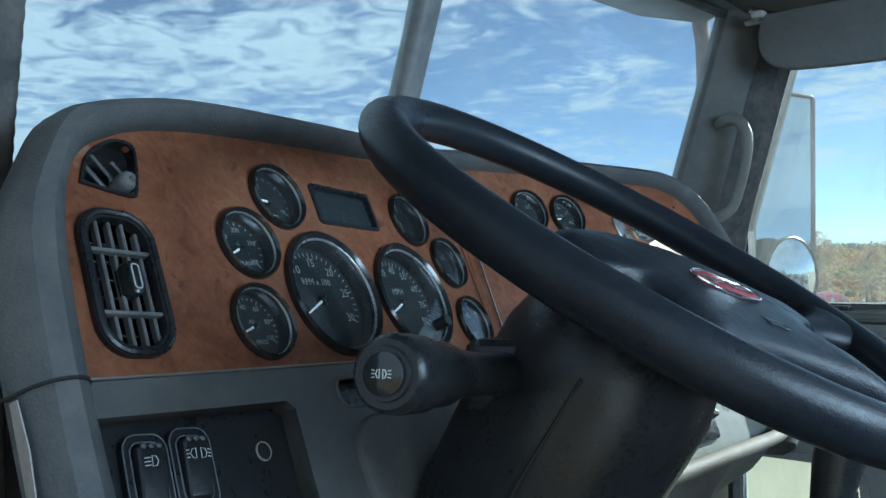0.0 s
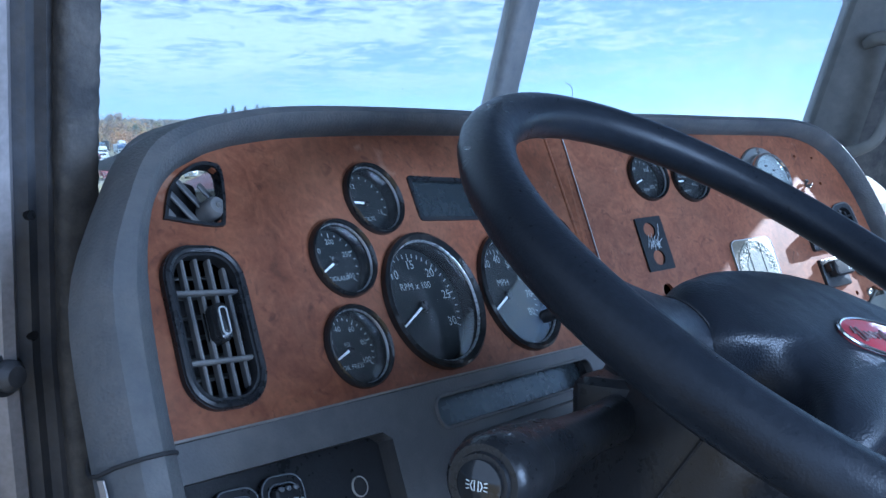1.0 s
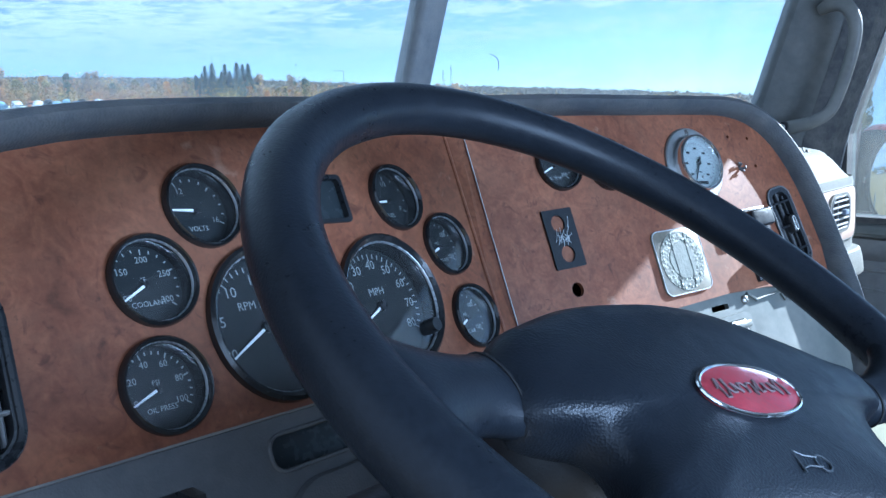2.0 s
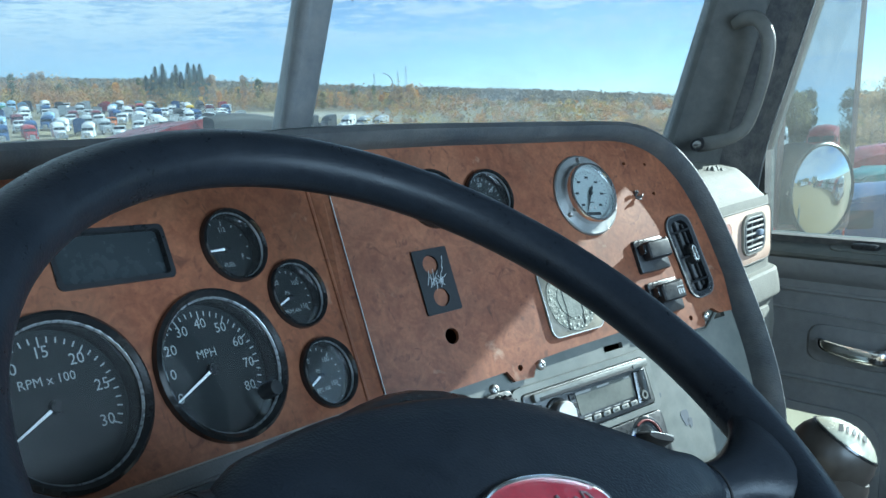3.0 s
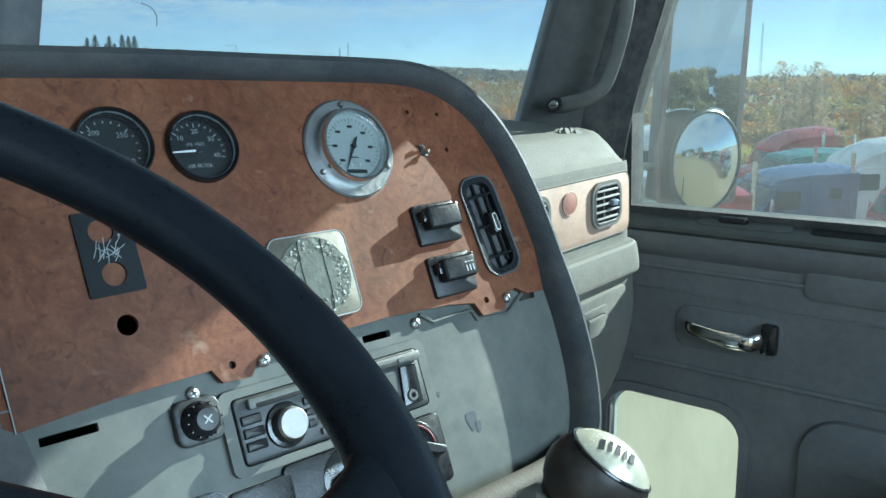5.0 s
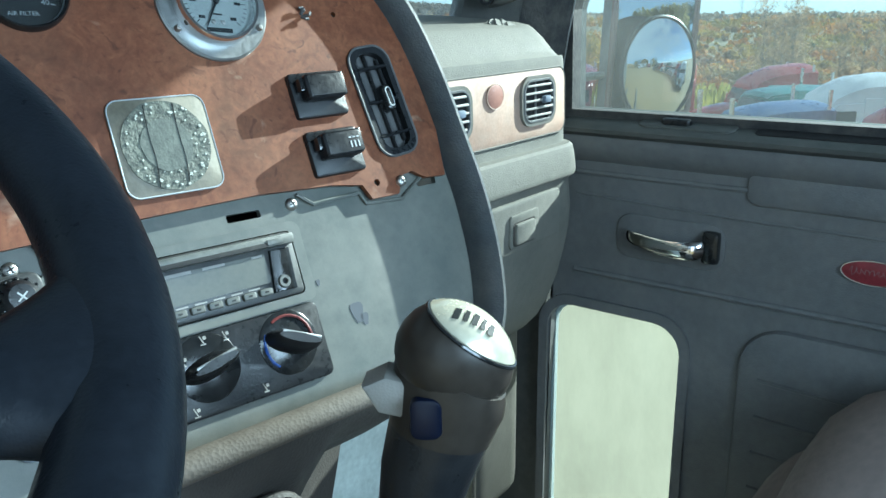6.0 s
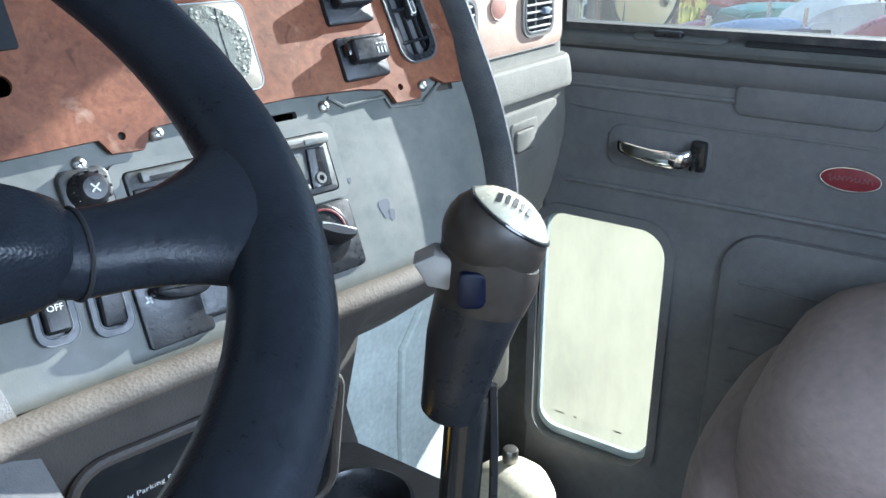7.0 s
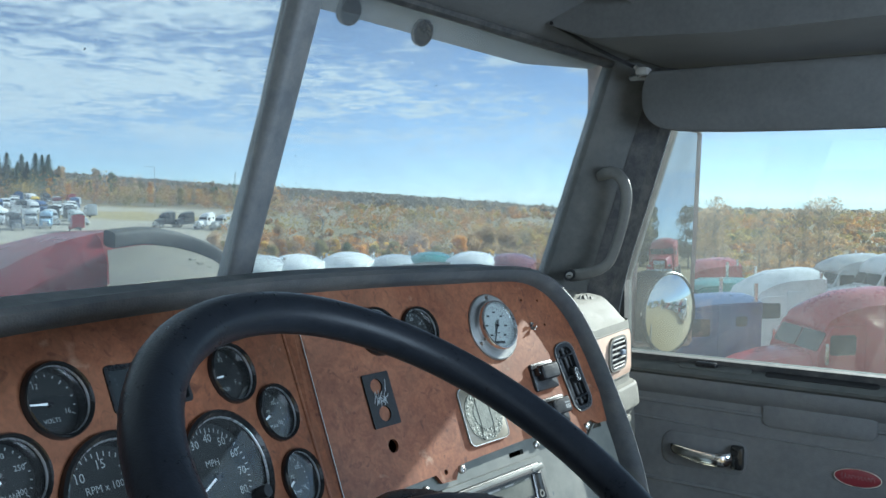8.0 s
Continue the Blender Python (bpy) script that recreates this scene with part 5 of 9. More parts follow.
rocker("cruise_switch", at2(PR, 0.0680, -0.1720, -0.006, -3), 0.026, 0.044, "black cruise control rocker, dusty", "CRUISE/ON/OFF", tip=-8)
rocker("cruise_switch", at2(PR, 0.1010, -0.1770, -0.006, -3), 0.026, 0.044, "black cruise select rocker, dusty", "SELECT", tip=8)


def fan_knob():
    f = at2(PR, 0.1400, -0.1880, -0.006)
    th = thing("fan_control", on(PR, 0.14, -0.188), "black fan speed knob on a square plate", "knob")
    plate = part("knob_plate", prism(B(), rrect(0.046, 0.056, 0.003, 3), f, -0.002, 0.003, 0.001), BLACK, th)
    pts = [(0.019 * math.cos(a), 0.0072 * math.sin(a)) for a in (2 * math.pi * i / 28 for i in range(28))]
    k = f @ Matrix.Translation((0.004, 0.006, 0)) @ Matrix.Rotation(radians(-8), 4, "Z")
    kn = part("lever_knob", prism(B(), pts, k, 0.003, 0.020, 0.004), BLACK, th)
    part("knob_edge", rbox(B(), (0.002, 0.0042, 0.0203), (0.030, 0.0016, 0.0014), 0.0006, k, 2), FLANGE, kn)
    bm = B()
    letters(bm, "0", f @ Matrix.Translation((-0.015, 0.018, 0.0032)), 0.006)
    for a in (0, 90, 180, 270):
        g = f @ Matrix.Translation((-0.015, 0.004, 0)) @ Matrix.Rotation(radians(a + 20), 4, "Z")
        bar(bm, g, 0.0018, 0.0006, 0.0026, 0.0014, 0.0034)
    part("knob_print", bm, PRINT, plate)


fan_knob()


def dash_lip():
    """Padded roll along the foot of the centre panel, and the taupe face below it."""
    th = thing("dash_lip", on(PR, 0.2, -0.25), "taupe padded roll under the centre panel, dusty on top", "trim")
    path = smooth_path([on(PL, -0.30, -0.258, 0.010), on(PL, -0.15, -0.250, 0.014), on(PR, 0.0, -0.240, 0.016), on(PR, 0.15, -0.236, 0.016), on(PR, 0.30, -0.234, 0.014), on(PR, 0.385, -0.232, 0.010), on(PR, 0.425, -0.222, 0.004)], 6)
    path = [p + Vector((0, -0.001, 0.007)) for p in path]
    k = len(path)
    sec = [(0.0115 * math.cos(a), 0.0095 * math.sin(a)) for a in (2 * math.pi * i / 16 for i in range(16))]
    part("padded_roll", sweep(B(), path, sec, up=Vector((0, 0, 1)), scales=[1.0 - 0.35 * (i / (k - 1)) ** 3 for i in range(k)]), LIP, th)
    lip = B()
    rings = []
    for q in path:
        h = 1.0 if q.x < 0.97 else (0.38 if q.x > 1.03 else 1.0 - 0.62 * (q.x - 0.97) / 0.06)
        rings.append([q + Vector((0, 0.004, -0.006)), q + Vector((0, 0.012, -0.045 * h)), q + Vector((0, 0.035, -0.125 * h)), q + Vector((0, 0.08, -0.22 * h)), q + Vector((0, 0.13, -0.22 * h)), q + Vector((0, 0.06, -0.02))])
    loft(lip, rings)
    part("lower_face", lip, TAUPE_D, th, "dark taupe lower dash face")


LIP = leather("dusty_lip_taupe", (0.090, 0.076, 0.061), 0.7, 380, 0.25, 0.12, spec=0.25)
TAUPE_D = leather("lower_dash_taupe", (0.042, 0.037, 0.033), 0.6, 420, 0.3, 0.05)
dash_lip()


# ---- steering wheel ----
WC = Vector((0.5944, 0.1209, 2.5293))
_ax = Vector((0.1148, -0.5223, 0.845)).normalized()
_wu = Vector((0.982, 0.188, 0)).normalized()
_wv = _ax.cross(_wu)
_th = radians(31)
WM = frame_m(WC, _wu * math.cos(_th) - _wv * math.sin(_th), _wu * math.sin(_th) + _wv * math.cos(_th), _ax)


def steering_wheel():
    th = thing("steering_wheel", WC, "black four-spoke steering wheel, turned, with red hub badge", "steering wheel")
    bm = B()
    ring = [WM @ Vector((0.1938 * math.cos(a), 0.1938 * math.sin(a), 0)) for a in (2 * math.pi * k / 96 for k in range(96))]
    sweep(bm, ring, [(0.0165 * math.cos(a), 0.0150 * math.sin(a)) for a in (2 * math.pi * k / 18 for k in range(18))], closed=True, up=_ax)
    part("rim", bm, WHEELR, th, "smooth black wheel rim, worn shiny")
    # padded hub: a domed pillow drawn out into four arms
    loop = [(-0.112, -0.030), (-0.074, -0.010), (-0.034, 0.002), (0.0, 0.007), (0.036, 0.005), (0.080, -0.009), (0.110, -0.021), (0.128, -0.026), (0.131, -0.038), (0.126, -0.050), (0.108, -0.057), (0.095, -0.067), (0.089, -0.085), (0.091, -0.104), (0.100, -0.124),
            (0.096, -0.138), (0.084, -0.142), (0.058, -0.133), (0.020, -0.127), (-0.020, -0.127), (-0.058, -0.133), (-0.084, -0.142), (-0.094, -0.138), (-0.096, -0.124), (-0.086, -0.106), (-0.084, -0.092), (-0.092, -0.082), (-0.110, -0.079), (-0.121, -0.072), (-0.122, -0.045)]
    outline = [(p.x, p.y) for p in smooth_path([(x, y, 0) for x, y in loop + loop[:1]], 4)][:-1]
    c = Vector((0.004, -0.062))
    rings = []
    for k, h in ((0.90, -0.021), (0.965, -0.019), (0.993, -0.015), (1.0, -0.009), (0.990, -0.003), (0.965, 0.002), (0.90, 0.006), (0.75, 0.0090), (0.5, 0.0108), (0.25, 0.0114)):
        rings.append([WM @ Vector((c.x + (x - c.x) * k, c.y + (y - c.y) * k, h)) for x, y in outline])
    bm = B()
    loft(bm, rings)
    part("hub_pad", bm, WHEELV, th, "grained black horn pad")
    # spokes: waisted arms that flare into the rim, each with a joint line at the pad
    for pts in (((0.118, -0.037, -0.010, 0.0135), (0.130, -0.038, -0.009, 0.0140), (0.146, -0.036, -0.006, 0.0150), (0.162, -0.033, -0.003, 0.0200), (0.176, -0.031, 0, 0.029), (0.186, -0.029, 0, 0.040)),
                ((-0.106, -0.055, -0.010, 0.0215), (-0.120, -0.058, -0.009, 0.0200), (-0.136, -0.062, -0.006, 0.0180), (-0.152, -0.067, -0.003, 0.0215), (-0.166, -0.072, 0, 0.029), (-0.176, -0.075, 0, 0.040)),
                ((0.082, -0.120, -0.012, 0.0165), (0.094, -0.133, -0.010, 0.0175), (0.105, -0.144, -0.006, 0.0205), (0.115, -0.154, 0, 0.030)), ((-0.084, -0.124, -0.012, 0.0135), (-0.094, -0.136, -0.010, 0.0140), (-0.104, -0.147, -0.006, 0.0165), (-0.113, -0.157, 0, 0.026))):
        path = smooth_path([Vector(p[:3]) for p in pts], 4)
        wide = [p.x for p in smooth_path([Vector((p[3], 0, 0)) for p in pts], 4)]
        d = (Vector(pts[-1][:3]) - Vector(pts[0][:3])).normalized()
        sd = Vector((-d.y, d.x, 0)).normalized()
        rings = [[WM @ (p + sd * w * math.cos(a) + Vector((0, 0, 0.0115 * math.sin(a)))) for a in (2 * math.pi * i / 20 for i in range(20))] for p, w in zip(path, wide)]
        spoke = part("spoke", loft(B(), rings), WHEELR, th)
        bm = B()
        sweep(bm, [WM @ (path[4] + sd * (wide[4] + 0.0002) * math.cos(a) + Vector((0, 0, 0.0117 * math.sin(a)))) for a in (2 * math.pi * i / 24 for i in range(24))], circle(0.0007, 5), closed=True, up=WM.to_3x3() @ d)
        part("spoke_joint", bm, DARK, spoke)
    # badge: chrome-edged red oval with a script-like line of its own
    m = at2(WM, 0.0004, -0.0635, 0.0105, 7)
    el = [(0.0332 * math.cos(a), 0.0150 * math.sin(a)) for a in (2 * math.pi * k / 40 for k in range(40))]
    badge = part("badge", prism(B(), el, m, -0.006, 0.0025, 0.001), RED_BADGE, th, "red enamel oval badge with chrome edge")
    bm = B()
    sweep(bm, [m @ Vector((x, y, 0.0022)) for x, y in el], circle(0.0011, 8), closed=True, up=_ax)
    part("badge_edge", bm, CHROME, badge)
    bm = B()
    wave = [(-0.0235 + 0.0009 * k + 0.0014 * math.sin(k * 1.26), 0.0006 + (0.0060 if k < 9 else 0.0030) * math.sin(k * 1.05) * (1.7 if k > 44 or 28 < k < 33 else 1.0)) for k in range(54)]
    sweep(bm, [m @ Vector((x, y, 0.0030)) for x, y in wave], circle(0.00055, 5), up=_ax)
    part("badge_mark", bm, BADGE_GREY, badge)
    # embossed horn sign, its sheen painted as a grey paler than the pad
    bm = B()
    m = at2(WM, 0.0070, -0.1003, 0.0093, -5)
    sweep(bm, [m @ Vector((x, y, 0.001)) for x, y in ((-0.009, 0.004), (-0.004, 0.0022), (0.004, 0.0022))], circle(0.0005, 6))
    sweep(bm, [m @ Vector((x, y, 0.001)) for x, y in ((-0.009, -0.005), (-0.004, -0.003), (0.004, -0.003))], circle(0.0005, 6))
    sweep(bm, [m @ Vector((-0.009, 0.006, 0.001)), m @ Vector((-0.009, -0.007, 0.001))], circle(0.0005, 6))
    sweep(bm, [m @ Vector((0.006 + 0.0042 * math.cos(radians(a)), -0.0005 + 0.0042 * math.sin(radians(a)), 0.001)) for a in range(0, 360, 30)], circle(0.0005, 6), closed=True, up=_ax)
    part("horn_sign", bm, HORN, th)


def steering_column():
    th = thing("steering_column", (0.58, 0.30, 2.2), "black steering column shroud in two shells", "steering column")
    down = -_ax
    cu = frame_m(WC + down * 0.02, _wu, _wv, _ax)
    rings = []
    for d, ru, rv in ((0.006, 0.050, 0.040), (0.010, 0.064, 0.052), (0.018, 0.075, 0.060), (0.032, 0.083, 0.067), (0.060, 0.089, 0.075), (0.12, 0.088, 0.076), (0.20, 0.080, 0.072), (0.30, 0.068, 0.064), (0.42, 0.058, 0.058)):
        rings.append([cu @ Vector((0.0 + ru * math.cos(a) * (1 if abs(math.cos(a)) < 0.9 else 0.98), -0.015 + rv * math.sin(a), -d)) for a in (2 * math.pi * k / 28 for k in range(28))])
    bm = B()
    loft(bm, rings)
    part("shroud", bm, BLACK, th, "satin black plastic shroud")
    bm = B()
    lathe(bm, [(0, -0.008), (0.034, -0.008), (0.040, -0.014), (0.040, -0.04), (0.03, -0.046), (0, -0.046)], at2(cu, 0, -0.03, 0.0), 32)
    part("collar", bm, BLACK_GLOSS, th)
    # seam between the shells
    bm = B()
    sweep(bm, [cu @ Vector((-0.0865, -0.02, -0.05)), cu @ Vector((-0.0885, -0.02, -0.12)), cu @ Vector((-0.080, -0.02, -0.20)), cu @ Vector((-0.068, -0.02, -0.3))], circle(0.0012, 6))
    part("shell_seam", bm, DARK, th)
    # turn-signal stalk
    tip, base = Vector((0.348, 0.132, 2.484)), Vector((0.545, 0.190, 2.452))
    d = (tip - base).normalized()
    m = frame_m(tip, d.cross(Vector((0, 0, 1))), d.cross(Vector((0, 0, 1))).cross(d), d)
    bm = B()
    lathe(bm, [(0, 0.002), (0.012, 0.002), (0.0125, 0.0), (0.0155, 0.0), (0.0175, -0.002), (0.0185, -0.006), (0.0185, -0.030), (0.0175, -0.033), (0.0165, -0.034), (0.0165, -0.060), (0.0150, -0.064), (0.0135, -0.075), (0.012, -0.12), (0.014, -0.20), (0, -0.20)], m, 32)
    stalk = part("stalk", bm, BLACK, th, "black turn-signal stalk with lamp and wiper symbols")
    part("stalk_button", lathe(B(), [(0, 0.0050), (0.008, 0.0048), (0.0098, 0.0036), (0.0100, 0.0), (0, 0.0)], m, 28), BLACK_GLOSS, stalk)
    bm = B()
    for sx in (-1, 1):
        pts = [(sx * 0.00086, 0.00202), (sx * 0.00086, -0.00202), (sx * 0.00187, -0.00173), (sx * 0.00259, 0), (sx * 0.00187, 0.00173)]
        sweep(bm, [m @ Vector((x, y, 0.0053)) for x, y in pts], circle(0.00028, 4), closed=True, up=d)
        for k in (-1, 0, 1):
            sweep(bm, [m @ Vector((sx * 0.00317, k * 0.0013, 0.0052)), m @ Vector((sx * 0.00475, k * 0.0017, 0.0050))], circle(0.00026, 4))
    part("lamp_sign", bm, PRINT, stalk)
    bm = B()
    for a in (40, 62, 84, 106):
        mm = m @ Matrix.Rotation(radians(a), 4, "Z")
        for h, w in ((-0.012, 0.0026), (-0.045, 0.0018), (-0.052, 0.0014)):
            r = 0.0187 if h > -0.03 else 0.0167
            f = mm @ Matrix.Translation((r, 0, h)) @ Matrix.Rotation(radians(90), 4, "Y")
            bar(bm, f, 0, 0, w, 0.0008, 0.0002)
    part("stalk_print", bm, PRINT, stalk)
    bm = B()
    rbox(bm, (0, 0, 0), (0.05, 0.055, 0.05), 0.012, frame_m(base + Vector((-0.015, -0.002, 0.0)), d, d.cross(Vector((0, 0, 1))), (0, 0, 1)), 3)
    part("stalk_housing", bm, BLACK, th)


steering_wheel()
steering_column()


# ---- passenger side ----
LINER = material("window_liner_pale", (0.36, 0.43, 0.44), 0.5, 0, 0.15, 20, dust=0.2)
STAIN_LOW = material("glass_dirt", (0.16, 0.15, 0.12), 0.8, 0, 0.2, 60)


def right_door():
    th = thing("door_1", (XR, -0.05, FLOOR_Z), "closed passenger door, dark grey moulded vinyl with chrome pull", "door", kind="structure")
    D = frame_m((1.746, 0, 0), (0, -1, 0), (0, 0, 1), (-1, 0, 0))     # u runs to the rear, v up, n into the cab
    front = [(-0.492, FLOOR_Z + 0.09), (-0.470, 2.05), (-0.462, 2.385), (0.60, 2.385), (0.60, FLOOR_Z + 0.09)]
    low = rrect(0.222, 0.437, 0.045, 6, -0.364, 1.889)
    part("door_panel", holed(B(), front, [low], D, -0.045, 0.0), DOORV, th, "dark grey grained vinyl door card", flat=True)
    # window frame above the sill
    outer = [(-0.470, 2.385), (-0.468, 2.555), (-0.418, 2.722), (-0.372, 2.875), (-0.348, 2.955), (0.60, 2.97), (0.60, 2.385)]
    inner = [(-0.446, 2.408), (-0.449, 2.549), (-0.400, 2.715), (-0.356, 2.863), (-0.332, 2.91), (0.52, 2.925), (0.52, 2.415)]
    part("window_frame", holed(B(), outer, [inner], D, -0.045, -0.004), RUBBER, th, "black window frame", flat=True)
    bm = B()
    prism(bm, [(-0.452, 2.40), (-0.454, 2.552), (-0.406, 2.718), (-0.361, 2.868), (-0.336, 2.915), (0.525, 2.93), (0.525, 2.405)], D, -0.030, -0.026)
    part("window_pane", bm, GLASS_SIDE, th, "dusty door glass", flat=True).visible_shadow = False
    # rolled sill cap with the lock plate and the slot behind it
    prof = [(1.790, 2.370), (1.780, 2.400), (1.758, 2.3995), (1.735, 2.395), (1.722, 2.391), (1.717, 2.386), (1.719, 2.380), (1.730, 2.374), (1.750, 2.370)]
    sill = part("sill_cap", loft(B(), [[(x, y, z) for x, z in prof] for y in (0.448, 0.2, -0.2, -0.6)]), SILL, th, "grey rolled window sill")
    S = frame_m((1.742, 0, 2.3963), (0, -1, 0), (-0.968, 0, -0.25), (-0.25, 0, 0.968))
    part("lock_plate", prism(B(), rrect(0.135, 0.030, 0.014, 6, -0.266, 0.0), S, -0.001, 0.003, 0.0015), SILL, sill)
    part("lock_lever", prism(B(), rrect(0.042, 0.013, 0.006, 4, -0.281, 0.0), S, 0.002, 0.010, 0.004), BLACK, sill, "small dark lock lever")
    # flat dark plate; the slot's shade is put into its colour
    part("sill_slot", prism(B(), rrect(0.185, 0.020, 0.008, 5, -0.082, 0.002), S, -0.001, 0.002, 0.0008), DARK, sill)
    # lower window
    lo = rrect(0.250, 0.466, 0.055, 6, -0.364, 1.889)
    part("lower_window_frame", holed(B(), lo, [rrect(0.220, 0.435, 0.044, 6, -0.364, 1.889)], D, -0.02, 0.006), DOORV, th, "moulded frame of the lower window")
    bm = B()
    prism(bm, low, D, -0.030, -0.025)
    part("lower_window_pane", bm, GLASS_LOW, th, "hazy yellowed lower window pane", flat=True).visible_shadow = False
    part("window_liner", holed(B(), rrect(0.2215, 0.4365, 0.045, 6, -0.364, 1.889), [rrect(0.210, 0.415, 0.038, 6, -0.364, 1.893)], D, -0.0235, -0.015), LINER, th, "pale blue-grey window liner")
    for u, w in ((-0.432, 0.020), (-0.400, 0.006), (-0.318, 0.014)):
        part("dirt_mark", prism(B(), rrect(w, 0.0028, 0.0012, 2, u, 1.712), D, -0.0245, -0.0235), STAIN_LOW, th, "dark dirt mark")
    # chrome door pull in its dished recess
    bm = B()
    prism(bm, rrect(0.160, 0.066, 0.022, 5, -0.282, 2.232), D, -0.001, 0.004, 0.003)
    part("pull_recess", bm, DOORV, th)
    bm = B()
    path = smooth_path([(1.744, 0.348, 2.236), (1.730, 0.333, 2.233), (1.722, 0.28, 2.228), (1.724, 0.24, 2.229), (1.744, 0.222, 2.232)], 6)
    k = len(path)
    sweep(bm, path, [(0.006 * math.cos(a), 0.015 * math.sin(a)) for a in (2 * math.pi * i / 14 for i in range(14))], up=Vector((0, 0, 1)), scales=[0.55 + 0.45 * (i / (k - 1)) for i in range(k)])
    part("pull", bm, CHROME, th, "chrome door pull")
    part("pull_pivot", rbox(B(), (1.737, 0.219, 2.235), (0.018, 0.024, 0.046), 0.007), BLACK_GLOSS, th)
    # moulded reliefs
    for pts, w in (([(-0.45, 2.318), (0.60, 2.318)], 0.004), ([(-0.43, 2.165), (0.60, 2.165)], 0.005), ([(-0.43, 2.285), (-0.20, 2.278), (0.60, 2.272)], 0.0025)):
        bm = B()
        sweep(bm, [on(D, u, v, 0) for u, v in pts], circle(w, 8), up=Vector((1, 0, 0)))
        part("moulded_bead", bm, DOORV, th)
    bm = B()
    prism(bm, rrect(0.19, 0.046, 0.016, 5, -0.085, 2.322), D, -0.001, 0.0055, 0.005)
    part("sill_recess", bm, DOORV, th, "worn shiny pad under the sill")
    # padded roll under the sill
    roll = [(1.752, 2.384), (1.738, 2.384), (1.7315, 2.376), (1.7300, 2.364), (1.7335, 2.350), (1.7400, 2.340), (1.7465, 2.334), (1.752, 2.334)]
    part("upper_roll", loft(B(), [[(x, y, z) for x, z in roll] for y in (0.452, 0.2, -0.2, -0.6)]), DOORV, th)
    # stitched map pocket and ribs
    bm = B()
    prism(bm, rrect(0.52, 0.50, 0.06, 6, 0.09, 1.885), D, 0.0, 0.012, 0.008)
    pk = part("map_pocket", bm, DOORV, th)
    for k in range(5):
        bm = B()
        sweep(bm, [on(D, -0.14, 2.06 - 0.055 * k, 0.012), on(D, 0.33, 2.05 - 0.055 * k, 0.012)], circle(0.0035, 6), up=Vector((1, 0, 0)))
        part("pocket_rib", bm, DOORV, pk)
    # badge
    el = [(-0.018 + 0.037 * math.cos(a), 2.234 + 0.0155 * math.sin(a)) for a in (2 * math.pi * i / 36 for i in range(36))]
    badge = part("badge", prism(B(), el, D, 0, 0.005, 0.002), RED_DULL, th, "red oval badge with chrome edge")
    bm = B()
    sweep(bm, [on(D, u, v, 0.005) for u, v in el], circle(0.0011, 6), closed=True, up=Vector((1, 0, 0)))
    part("badge_edge", bm, CHROME, badge)
    bm = B()
    wave = [(-0.045 + 0.00102 * k + 0.0012 * math.sin(k * 1.26), 2.2345 + (0.0058 if k < 9 else 0.0034) * math.sin(k * 1.05)) for k in range(54)]
    sweep(bm, [on(D, u, v, 0.0052) for u, v in wave], circle(0.0004, 5), up=Vector((1, 0, 0)))
    part("badge_mark", bm, BADGE_GREY, badge)


